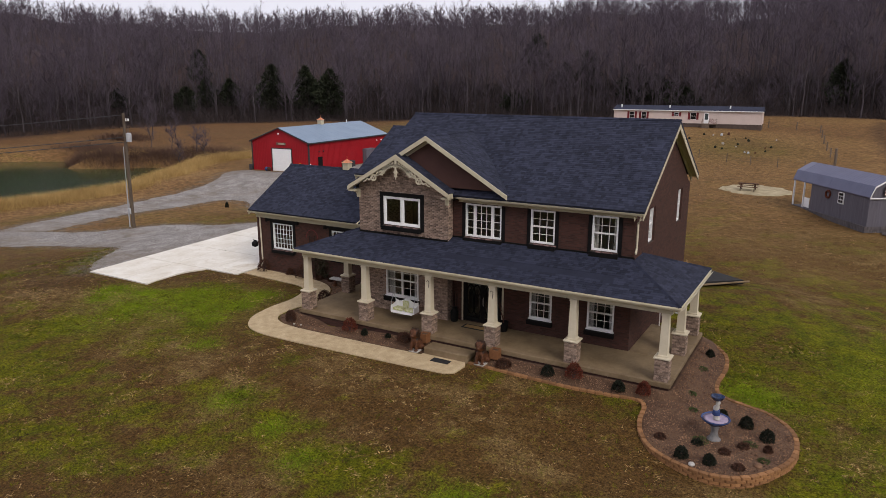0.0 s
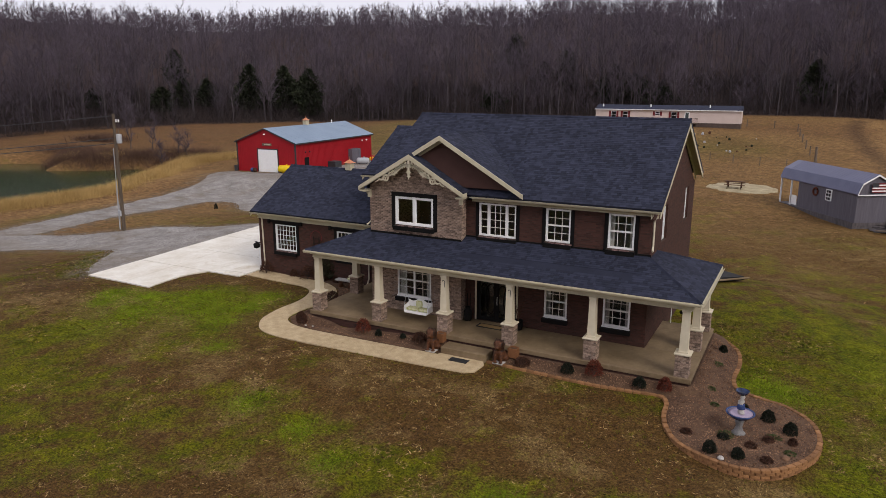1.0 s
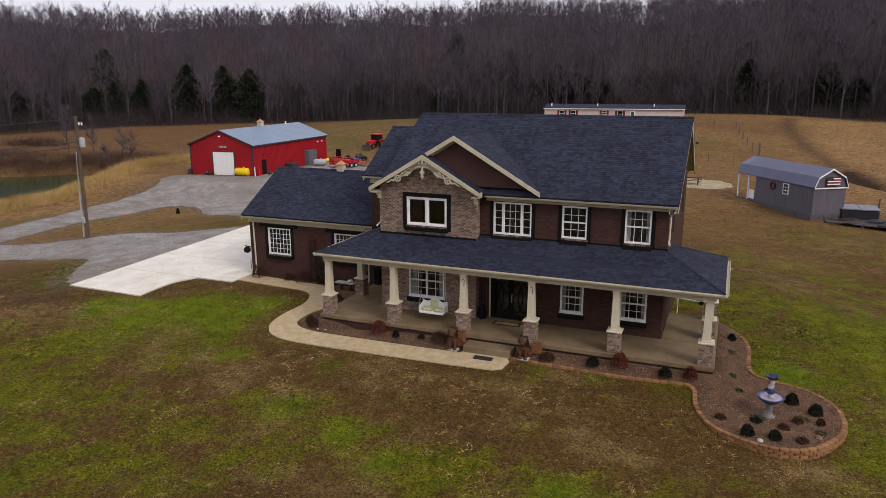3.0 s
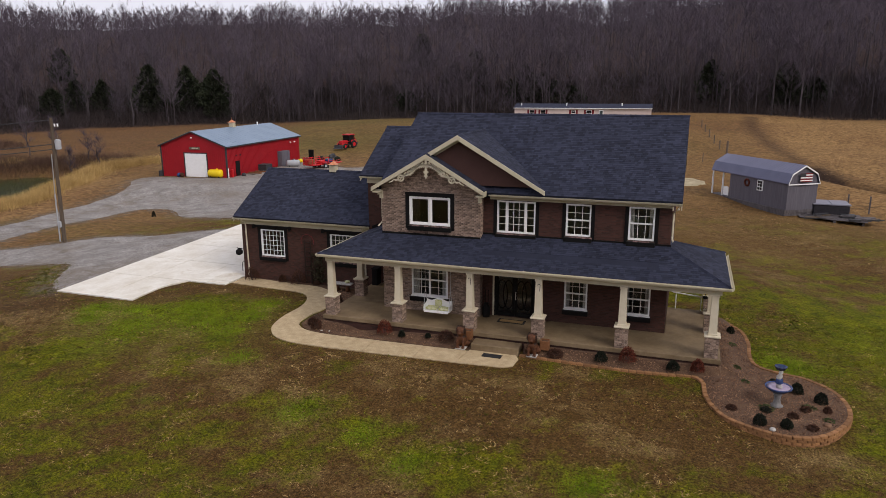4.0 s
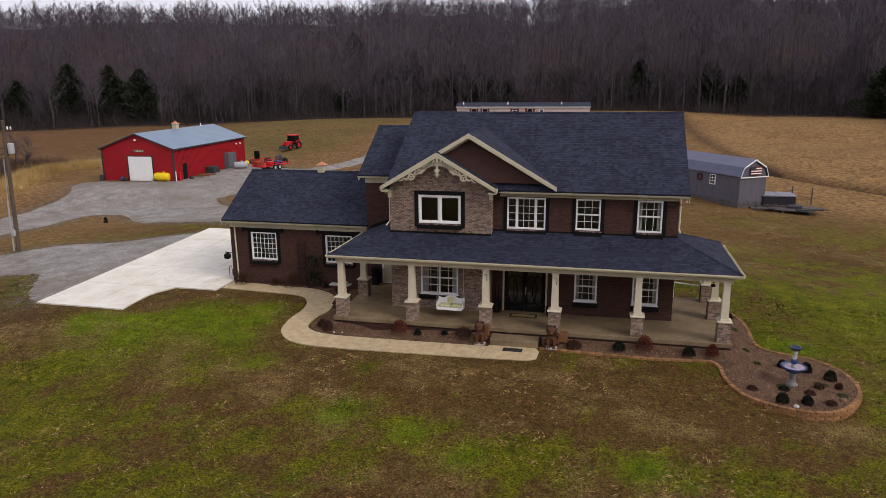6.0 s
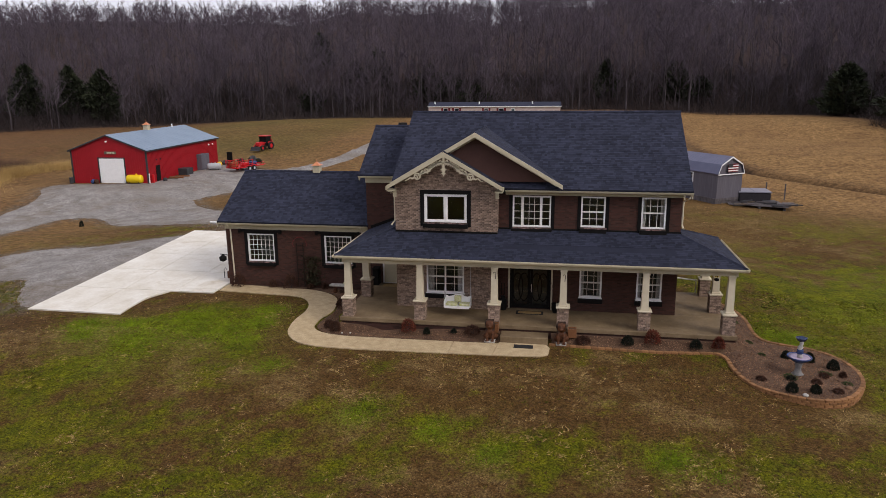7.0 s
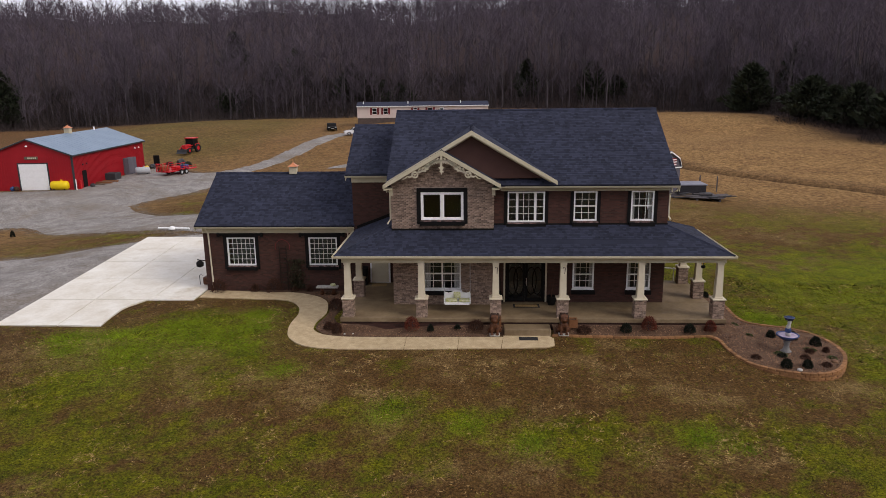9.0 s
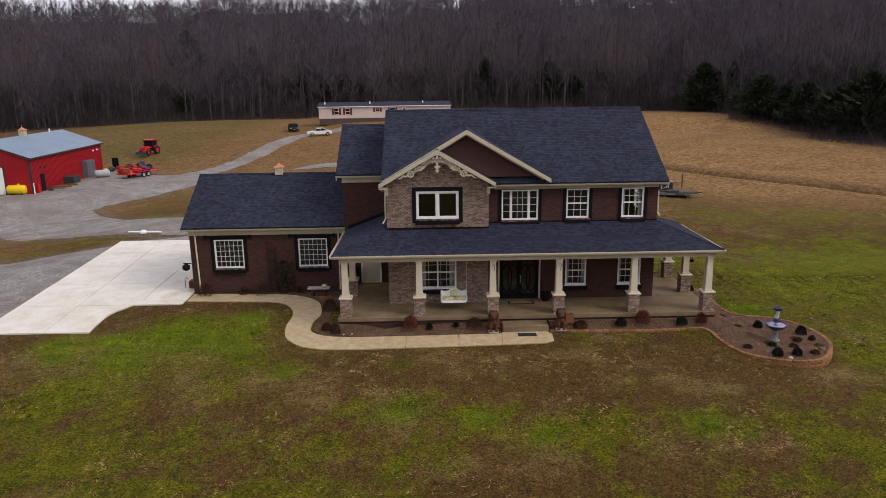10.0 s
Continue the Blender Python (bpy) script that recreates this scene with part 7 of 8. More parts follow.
for x in (-15.78, -12.57):
    b = B(); tube(b, [(x + .05, 25.95, 2.45)] + [(x + .02 + .06 * math.cos(a), 25.93, 2.72 + .06 * math.sin(a)) for a in np.linspace(-.3, 3.1, 8)], .014, 6)
    solo("plant_hook", b, "dark_trim", (x, 25.95, 2.6), "small curved iron hook on the porch post", "hook", "post hooks")
t = thing("wind_spinner", (-5.6, 27.4, 2.45), "yellow striped balloon wind spinner hanging under the porch roof", "ornament")
for k in range(8):
    a = k * math.pi / 4
    b = B(); tube(b, [(-5.6 + r_ * math.cos(a), 27.4 + r_ * math.sin(a), z_) for r_, z_ in ((.01, 3.02), (.11, 2.97), (.17, 2.86), (.15, 2.74), (.08, 2.6), (.05, 2.54))], .022, 5)
    part("rib", b, "yellow" if k % 2 else "black", t)
b = B(); lathe(b, (-5.6, 27.4, 2.34), [(.03, 0), (.1, .04), (.11, .12), (.09, .13), (.05, .06)], 12); part("basket", b, "black", t)
b = B(); tube(b, [(-5.6, 27.4, 3.0), (-5.6, 27.4, 3.22)], .008, 4); part("wire", b, "black", t)
t = thing("handrail", (-6.2, 32.5, FLOOR), "slim pale metal handrail at the porch's rear steps", "handrail")
b = B(); tube(b, [(-7.1, 32.3, 1.2), (-6.9, 32.3, 1.12), (-5.5, 32.3, .98)], .035, 8); part("rail", b, "white", t)
for x in (-6.8, -5.6):
    b = B(); tube(b, [(x, 32.3, FLOOR), (x, 32.3, 1.05)], .025, 6); part("post", b, "white", t)
# wing door under the porch
b = B(); box(b, -22.75, -21.6, 31.84, 31.899, FLOOR, 2.45); dw = part("back_door", b, "white", house, "plain white porch door")
b = B(); box(b, -22.65, -21.7, 31.82, 31.839, FLOOR + .05, 2.35, .005); part("door_leaf", b, "cream", dw)
t = thing("storage_bin", (-23.0, 31.3, FLOOR), "tall black lidded bin standing by the porch door", "bin")
b = B(); box(b, -23.2, -22.85, 31.2, 31.7, FLOOR, 1.2, .03); part("body", b, "black", t)
b = B(); box(b, -23.23, -22.82, 31.17, 31.73, 1.2, 1.27, .02); part("lid", b, "black", t)
b = B(); box(b, -22.6, -21.75, 31.1, 31.6, FLOOR + .001, FLOOR + .014); solo("porch_mat", b, "coir", (-22.2, 31.35, FLOOR), "grey patterned mat before the porch door", "mat")

# ---- bay gable ornament ----
yo = BYF - .035


def fret(name, line, w0, w1, parent, deep=.035):
    """A flat sawn strip along a line of (x, z), from width w0 to w1."""
    bm, n = B(), len(line)
    rows = []
    for i, (x, z) in enumerate(line):
        (ax, az), (bx_, bz) = line[max(i - 1, 0)], line[min(i + 1, n - 1)]
        d = Vector((bx_ - ax, 0, bz - az)).normalized()
        k = (w0 + (w1 - w0) * i / (n - 1)) / 2
        o = Vector((-d.z, 0, d.x)) * k
        p = Vector((BA + x, yo, z))
        rows.append([bm.verts.new(q) for q in (p + o, p - o, p - o + Vector((0, deep, 0)), p + o + Vector((0, deep, 0)))])
    for a, b in zip(rows, rows[1:]):
        for k in range(4):
            bm.faces.new((a[k], a[(k + 1) % 4], b[(k + 1) % 4], b[k]))
    bm.faces.new(rows[0][::-1]); bm.faces.new(rows[-1])
    return part(name, bm, "post", parent)


orn = B()
prism(orn, [(BA + x, yo, z) for x, z in ((-.05, 8.0), (.05, 8.0), (.05, 7.42), (.16, 7.36), (.07, 7.3), (.05, 7.22), (.11, 7.17), (.04, 7.12), (0, 7.0), (-.04, 7.12), (-.11, 7.17), (-.05, 7.22), (-.07, 7.3), (-.16, 7.36), (-.05, 7.42))], (0, .035, 0))
ornament = part("gable_ornament", orn, "post", house, "cream fretwork gable ornament")
for s_ in (-1, 1):
    fret("arch", [(s_ * .76 * math.sin(a), 7.24 + .44 * math.cos(a)) for a in np.linspace(.02, 1.57, 14)], .13, .13, ornament)
    for q in np.linspace(.16, 1.45, 8):
        fret("scallop", [(s_ * .7 * math.sin(q), 7.24 + .39 * math.cos(q)), (s_ * .62 * math.sin(q), 7.24 + .32 * math.cos(q))], .08, .03, ornament)
    fret("scroll", [(s_ * x_, z_) for x_, z_ in ((.74, 7.2), (.9, 7.22), (1.05, 7.16), (1.18, 7.1))], .1, .07, ornament)
    fret("ring", [(s_ * (1.29 + .14 * math.cos(a)), 7.02 + .14 * math.sin(a)) for a in np.linspace(0, 6.28, 17)], .07, .07, ornament)
    for a in (.5, 2.6, 4.7):
        fret("spoke", [(s_ * 1.29, 7.02), (s_ * (1.29 + .12 * math.cos(a)), 7.02 + .12 * math.sin(a))], .045, .045, ornament)
    fret("scroll", [(s_ * x_, z_) for x_, z_ in ((1.42, 6.96), (1.55, 6.9), (1.66, 6.95), (1.76, 6.84), (1.9, 6.8))], .09, .04, ornament)
    for x_, ln_ in ((.14, .2), (.3, .17), (.5, .15), (.68, .16), (.86, .18), (1.02, .16)):
        top_ = 8.06 - .578 * x_ - .16
        fret("leaf", [(s_ * x_, top_), (s_ * (x_ + .08), top_ - ln_ * .5), (s_ * (x_ + .02), top_ - ln_)], .085, .035, ornament)
    fret("lattice", [(s_ * x_, 8.06 - .578 * x_ - .24 - .05 * math.sin(x_ * 14)) for x_ in np.linspace(.06, 1.15, 14)], .05, .05, ornament)


# ---- downspouts ----
def downspout(pts):
    b = B(); tube(b, pts, .045, 8)
    part("downspout", b, "post", house, "cream metal downspout")


downspout([(XRr - .1, EV - .05, 6.28), (XRr - .14, EV + .02, 6.1), (XR + .06, YW + .1, 5.85), (XR + .06, YW + .1, 4.75), (XR + .1, YW - .15, 4.6)])
downspout([(-32.05, QY0 - .05, 3.45), (-32.05, 32.1, 3.1), (-32.0, 32.1, .2), (-31.95, 31.9, -.1)])
downspout([(-24.0, QY0 - .05, 3.45), (-24.0, 32.1, 3.1), (-24.0, 32.1, .2), (-24.0, 31.9, -.1)])
downspout([(BA - bh - .02, BYF + .3, 6.25), (XL - .07, YB + .2, 6.05), (XL - .07, YB + .2, 4.7), (XL - .2, YB - .05, 4.5)])

# ---- garage wall and bed things ----
M["rust_dark"] = mat("dark_rusty_iron", (.012, .008, .007), (.035, .018, .012), 8, .8)
t = thing("trellis", (-27.8, 32.1, -.2), "rusty ladder trellis with a half-round flower top on the garage wall", "trellis")
for x in (-28.0, -27.6):
    b = B(); tube(b, [(x, 32.12, -.3), (x, 32.12, 2.35)], .035, 6); part("rail", b, "rust_dark", t)
for k in range(8):
    b = B(); tube(b, [(-28.0, 32.12, .2 + k * .29), (-27.6, 32.12, .2 + k * .29)], .022, 5); part("rung", b, "rust_dark", t)
b = B(); tube(b, [(-27.8 + .42 * math.cos(a), 32.12, 2.3 + .42 * math.sin(a)) for a in np.linspace(-.4, 3.54, 14)], .016, 5); part("arch", b, "shutter", t)
M["climber"] = mat("climber_leaves", (.014, .018, .007), (.055, .04, .02), 3, .9, bump=0, vary=.5)
t = thing("climbing_plant", (-27.1, 32.0, -.25), "thin half-bare climber on the garage wall", "plant")
g_ = np.random.default_rng(3); n_ = 500
P_ = np.stack([g_.normal(-27.1, .28, n_), 32.13 - g_.uniform(0, .12, n_), -.1 + 1.7 * g_.uniform(0, 1, n_) ** 1.2], 1) - np.array([-27.1, 32.0, -.25])
S_ = g_.normal(0, .04, (n_, 3)); T_ = g_.normal(0, .04, (n_, 3))
o_ = new("foliage", raw_mesh("foliage", np.stack([P_ - S_, P_ + T_, P_ + S_, P_ - T_], 1).reshape(-1, 3), np.arange(4 * n_).reshape(-1, 4), "climber")); o_.parent = t
t = thing("garden_bench", (-25.0, 31.3, -.25), "pale curved stone bench on small ball feet", "bench")
b = B(); box(b, -25.75, -24.5, 31.1, 31.5, .12, .22, .03); part("seat", b, "cast_white", t)
for x in (-25.45, -24.8):
    b = B(); lathe(b, (x, 31.3, -.28), [(.12, 0), (.14, .1), (.09, .25), (.13, .4)], 12); part("foot", b, "terracotta", t, "", True)
b = B(); lump(b, (-24.8, 31.3, .3), .16, 3, .5); solo("flower_pot", b, "floral", (-24.8, 31.3, .22), "small yellow flowers on the stone bench", "plant")
t = thing("flower_pot", (-32.75, 33.3, -.27), "terracotta pot with a wire hook at the garage corner", "pot")
b = B(); box(b, -33.0, -32.5, 33.05, 33.55, -.24, .2, .03); part("pot", b, "terracotta", t)
b = B(); tube(b, [(-33.2, 33.1, -.24), (-33.2, 33.1, .3), (-33.1, 33.1, .42), (-33.0, 33.1, .3)], .02, 5); part("hook", b, "black", t)
t = thing("wall_bracket", (-32.5, 32.3, 1.3), "black iron bracket with hanging pot on the garage corner", "bracket")
b = B(); tube(b, [(-32.42, 32.25, 1.45), (-32.9, 32.25, 1.5)], .03, 6); part("arm", b, "black", t)
b = B(); lathe(b, (-32.75, 32.25, 1.05), [(.05, 0), (.2, .08), (.22, .28), (.1, .38), (.02, .42)], 12); part("pot", b, "black", t, "", True)


# ---- barnyard ----
def wheel(parent, x, y, z, r, w):
    """A tyre with its rim, axle along x."""
    b = B(); n = 18
    prof = [(.62, -w / 2), (.92, -w / 2), (1, -w * .3), (1, w * .3), (.92, w / 2), (.62, w / 2)]
    rings = [[b.verts.new((x + o, y + r * k * math.cos(2 * math.pi * s / n), z + r * k * math.sin(2 * math.pi * s / n))) for s in range(n)] for k, o in prof]
    for p, q in zip(rings, rings[1:] + rings[:1]):
        for s in range(n):
            b.faces.new((p[s], p[(s + 1) % n], q[(s + 1) % n], q[s]))
    t = part("tyre", b, "rubber", parent)
    b = B(); tube(b, [(x - w * .35, y, z), (x + w * .35, y, z)], r * .55, 14); part("rim", b, "silver" if r < .45 else "red_paint", t)


def tank(name, at, turn, r, ln, material, label):
    t = thing(name, (0, 0, 0), label, "tank")
    b = B(); prof = [(.05, -.5), (.55, -.49), (.85, -.45), (1, -.38), (1, .38), (.85, .45), (.55, .49), (.05, .5)]
    n, rings = 18, []
    for k, o in prof:
        rings.append([b.verts.new((o * ln, r * k * math.cos(2 * math.pi * s / n), r * 1.15 + r * k * math.sin(2 * math.pi * s / n))) for s in range(n)])
    for p, q in zip(rings, rings[1:]):
        for s in range(n):
            b.faces.new((p[s], p[(s + 1) % n], q[(s + 1) % n], q[s]))
    b.faces.new(rings[0][::-1]); b.faces.new(rings[-1])
    part("shell", b, material, t, "", True)
    for o in (-.28, .28):
        b = B(); box(b, o * ln - .06, o * ln + .06, -r * .7, r * .7, -.1, r * .55); part("leg", b, "dark_trim", t)
    b = B(); lathe(b, (.1 * ln, 0, r * 2.1), [(.12, 0), (.12, .14), (.05, .18)], 10); part("dome", b, material, t)
    place(t, *at, turn)
    return t


yt = tank("fuel_tank", (-67.0, 75.3, -1.0), 3, .54, 2.2, "yellow", "bright yellow fuel tank standing by the barn corner")
b = B()
for k in range(6):
    box(b, -.5 + k * .17, -.38 + k * .17, -.56, -.53, .54, .74)
part("lettering", b, "dark_trim", yt)
tank("propane_tank", (-63.4, 89.2, -.95), 28, .5, 2.0, "silver", "silver propane tank on short legs in the yard")
# trailer with rails
tr_ = thing("utility_trailer", (0, 0, 0), "red mesh-sided utility trailer loaded with equipment", "trailer")
b = B(); box(b, -1.0, 1.0, 0, 5.6, .55, .68, .02); part("deck", b, "red_paint", tr_)
for x in (-1.0, .96):
    b = B(); box(b, x, x + .05, 0, 3.4, 1.55, 1.62); part("rail", b, "red_paint", tr_); b = B(); box(b, x, x + .05, 0, 5.6, 1.0, 1.06); part("rail", b, "red_paint", tr_)
    for k in range(8):
        b = B(); box(b, x, x + .05, k * .8 - .0, k * .8 + .05, .68, 1.55 if k < 5 else 1.0); part("stake", b, "red_paint", tr_)
    for y in (2.4, 3.3):
        wheel(tr_, x + (-.2 if x < 0 else .25), y, .38, .38, .22)
    b = B(); box(b, x + (-.3 if x < 0 else .05), x + (0 if x < 0 else .35), 1.9, 3.8, .8, .86); part("fender", b, "red_paint", tr_)
g = B()
for k in range(9):
    box(g, -1.0 + k * .245, -.96 + k * .245, -.06, -.01, .6, 1.75)
for z_ in (.6, 1.15, 1.7):
    box(g, -1.0, 1.0, -.07, -.01, z_, z_ + .05)
part("ramp_gate", g, "red_paint", tr_, "raised red tailgate ramp")
for x, y, w_, d_, h_, m_ in ((-.5, .8, .9, 1.3, .7, "planter_wood"), (.4, 3.9, .8, 1.1, .55, "cast_blue"), (-.4, 4.6, .7, .7, .5, "dark_trim"), (.3, 2.3, .9, .9, .5, "red_paint")):
    b = B(); box(b, x - w_ / 2, x + w_ / 2, y - d_ / 2, y + d_ / 2, .68, .68 + h_, .06); part("load", b, m_, tr_)
b = B(); tube(b, [(0, 5.6, .6), (0, 7.0, .5)], .06, 6); part("tongue", b, "red_paint", tr_)
place(tr_, -59.6, 87.0, -.95, -18)


def tractor():
    t = thing("tractor", (0, 0, 0), "red compact tractor with cab, front loader and rear backhoe", "tractor")
    b = B(); box(b, -.38, .38, -2.0, -.3, .75, 1.45, .08); part("hood", b, "red_paint", t)
    b = B(); box(b, -.4, .4, -.3, 1.2, .55, 1.0, .05); part("chassis", b, "dark_trim", t)
    for x in (-.72, .68):
        for y in (-.35, 1.15):
            b = B(); box(b, x, x + .05, y, y + .05, 1.0, 2.35); part("cab_post", b, "black", t)
    b = B(); box(b, -.66, .66, -.28, 1.12, 1.02, 2.3); part("cab_glass", b, "black", t, "dark cab glass")
    b = B(); box(b, -.82, .82, -.5, 1.35, 2.36, 2.52, .06); part("cab_roof", b, "red_paint", t)
    for x in (-.8, .8):
        wheel(t, x, .85, .72, .72, .42); wheel(t, x * .9, -1.55, .48, .48, .3)
        b = B(); tube(b, [(x * .75, .2, 1.3), (x * .75, -1.6, 1.25), (x * .75, -2.6, .45)], .07, 6); part("loader_arm", b, "red_paint", t)
        b = B(); prism(b, [(x - .02, .2, 1.5), (x - .02, 1.5, 1.5), (x - .02, 1.6, 1.1), (x - .02, .1, 1.2)], (.04, 0, 0)); part("fender", b, "red_paint", t)
    b = B(); prism(b, [(-.9, -2.5, .75), (-.9, -2.6, .15), (-.9, -3.1, .12), (-.9, -3.05, .2), (-.9, -2.7, .25), (-.9, -2.6, .72)], (1.8, 0, 0)); part("bucket", b, "dark_trim", t)
    b = B(); tube(b, [(0, 1.4, .8), (.05, 1.9, 1.5), (.1, 1.8, 2.3), (.1, 2.3, 1.4), (.1, 2.6, .9)], .11, 6); part("backhoe_boom", b, "red_paint", t)
    b = B(); box(b, -.2, .3, 2.4, 2.8, .5, .9, .05); part("backhoe_bucket", b, "dark_trim", t)
    return t


tc_ = tractor()
tc_.matrix_basis = pose(-65.3, 111.0, float(land(-65.3, 111)), 0, 0, -10)


def car(name, label, paint, at, turn):
    t = thing(name, (0, 0, 0), label, "car")
    side = [(-2.3, .35), (-2.32, .7), (-2.0, .82), (-1.1, .9), (-.55, 1.38), (.75, 1.42), (1.5, .98), (2.2, .92), (2.3, .6), (2.25, .33)]
    b = B(); prism(b, [(-.86, y, z) for y, z in side], (1.72, 0, 0)); bmesh.ops.bevel(b, geom=b.edges[:], offset=.05, segments=2, affect="EDGES"); part("body", b, paint, t)
    for x in (-.875, .865):
        for pl in ([(-.98, .93), (-.55, 1.32), (.05, 1.34), (.05, .93)], [(.12, .93), (.12, 1.34), (.7, 1.35), (1.3, .98)]):
            b = B(); prism(b, [(x, y, z) for y, z in pl], (.012, 0, 0)); part("side_window", b, "black", t)
        for y in (-1.45, 1.4):
            wheel(t, x * .95, y, .33, .33, .2)
    b = B(); prism(b, [(-.72, -1.09, .93), (.72, -1.09, .93), (.62, -.6, 1.36), (-.62, -.6, 1.36)], (0, -.03, .03)); part("windscreen", b, "black", t)
    b = B(); prism(b, [(-.72, 1.48, 1.01), (.72, 1.48, 1.01), (.62, .82, 1.4), (-.62, .82, 1.4)], (0, .03, .03)); part("rear_window", b, "black", t)
    for x in (-.65, .65):
        b = B(); box(b, x - .16, x + .16, -2.345, -2.31, .6, .74); part("headlight", b, "silver", t)
        b = B(); box(b, x - .16, x + .16, 2.27, 2.31, .65, .8); part("tail_light", b, "red_paint", t)
    b = B(); box(b, -.25, .25, -2.35, -2.32, .42, .54); part("number_plate", b, "cast_white", t)
    place(t, *at, turn)


M["white_paint"] = mat("white_car_paint", (.7, .7, .71), (.75, .75, .76), 2, .25, bump=0)
car("car", "black saloon car parked on the gravel track", "black", (-46.2, 136.5, float(land(-46.2, 136.5)) + .06), 15)
car("car", "white saloon car parked beside the track", "white_paint", (-39.3, 125.6, float(land(-39.3, 125.6)) + .06), -75)

# things along the barn
yz = -.95
b = B(); box(b, -66.2, -64.3, 83.3, 84.9, yz, yz + .95, .04); solo("crate", b, "dark_trim", (-65.2, 84.1, yz), "dark grey metal crate beside the barn", "crate")
t = thing("storage_cabinet", (-65.8, 90.2, yz), "grey upright metal cabinet against the barn wall", "cabinet")
b = B(); box(b, -66.3, -65.2, 89.0, 91.3, yz, yz + 2.3, .03); part("body", b, "grey_wall", t)
b = B(); box(b, -65.21, -65.17, 89.1, 91.2, yz + .1, yz + 2.2, .01); part("door", b, "grey_wall", t)
rk = random.Random(21)
for k, (x, y) in enumerate(((-64.6, 79.6), (-64.3, 80.6), (-64.9, 81.5), (-64.2, 82.0))):
    b = B(); box(b, x - 1.1, x + .9, y - .16, y + .16, yz + .02, yz + .12 + .1 * (k % 2), .01)
    solo("timber", b, "planter_wood" if k % 2 else "wood", (x, y, yz), "weathered timber lying beside the barn", "timber", "timbers by the barn")
for x, y, r, m_, lb in ((-66.2, 93.4, .45, "dark_trim", "dark bundle"), (-65.4, 94.6, .4, "yellow", "yellow plastic bundle"), (-64.9, 95.6, .5, "dark_trim", "dark machinery heap"), (-63.0, 97.0, .6, "rubber", "black rubber heap"), (-62.2, 99.5, .7, "dark_trim", "dark mower under cover"), (-66.5, 92.4, .4, "wood", "brown sack"), (-60.5, 98.0, .5, "bush", "dark green drum"), (-64.6, 78.2, .3, "dark_trim", "black hose heap")):
    zz_ = float(land(x, y)); b = B(); lump(b, (x, y, zz_ + r * .6), r, x, .9, .5); solo("yard_clutter", b, m_, (x, y, zz_), lb + " lying in the barnyard", "clutter", "barnyard clutter")
b = B(); box(b, -66.0, -65.1, 98.3, 98.5, -.9, .8, .03); solo("black_panel", b, "black", (-65.5, 98.4, -.9), "black upright panel beside the barn", "panel")
t = thing("water_hydrant", (-65.2, 76.0, -1.0), "white and red standpipe at the barn corner", "standpipe")
b = B(); box(b, -65.35, -65.15, 75.5, 75.7, -1.0, .3); part("board", b, "white", t)
b = B(); box(b, -65.25, -64.95, 76.2, 76.5, -1.0, .1, .03); part("barrel", b, "red_paint", t)
b = B(); tube(b, [(-75.6, 74.6, -1.0), (-75.6, 74.6, -.2)], .25, 10); solo("bin", b, "dark_trim", (-75.6, 74.6, -1), "dark bin at the barn corner", "bin")
for x in (-72.5, -72.0):
    b = B(); lump(b, (x, 74.6, -.7), .3, x, 1.1); solo("yard_clutter", b, "cast_blue" if x < -72.2 else "bush_brown", (x, 74.6, -1), "small bundle beside the barn door", "clutter", "barnyard clutter")
t = thing("white_pipe", (-43.5, 53.2, -1.2), "white plastic pipe with a round cap at the gravel edge", "pipe")
b = B(); tube(b, [(-45, 53.3, -1.05), (-42.1, 53.1, -1.05)], .09, 8); part("pipe", b, "white", t)
b = B(); lathe(b, (-43.7, 53.2, -1.15), [(.3, 0), (.3, .12), (.18, .26), (.05, .3)], 12); part("cap", b, "white", t)

# ---- back field ----
pad_line = curve_line([(-12.2, 83.5, 0), (-10.8, 88, 0), (-7.4, 88, 0), (-5.2, 86, 0), (-4.6, 82.5, 0), (-6.4, 80.2, 0), (-10, 80.2, 0)], True, 5)
M["sand"] = mat("pale_sand", (.22, .18, .10), (.44, .37, .24), .8, .95, fine=.15)
solo("sand_pad", sheet([p + .35 * Vector((noise.noise(p * 1.3), noise.noise(p * 1.3 + Vector((4, 1, 0))), 0)) for p in pad_line], .05, 1.0, -.02), "sand", (-8, 83.5, float(land(-8, 83.5))), "pale sandy pad under the picnic table", "ground", kind="structure")
pz = float(land(-9, 83)) + .05
t = thing("picnic_table", (-9, 83, pz), "dark brown wooden picnic table with two benches", "table")
for k in range(5):
    b = B(); box(b, -10.1, -8.0, 82.66 + k * .15, 82.79 + k * .15, pz + .72, pz + .77); part("tabletop_board", b, "bush_brown", t)
for y in (82.2, 83.65):
    b = B(); box(b, -10.1, -8.0, y, y + .28, pz + .42, pz + .47); part("bench", b, "bush_brown", t)
for x in (-9.8, -8.4):
    for s in (-1, 1):
        b = B(); tube(b, [(x, 83.03 + s * .75, pz), (x, 83.03 + s * .25, pz + .73)], .05, 5); part("leg", b, "bush_brown", t)
    b = B(); box(b, x - .03, x + .03, 82.25, 83.85, pz + .36, pz + .42); part("bearer", b, "bush_brown", t)
# deck with hot tub
M["tub"] = mat("dark_tub_panel", (.016, .014, .018), (.028, .025, .03), 3, .6)
t = thing("timber_deck", (5.5, 68.5, -1.1), "low weathered pallet deck beside the shed", "deck")
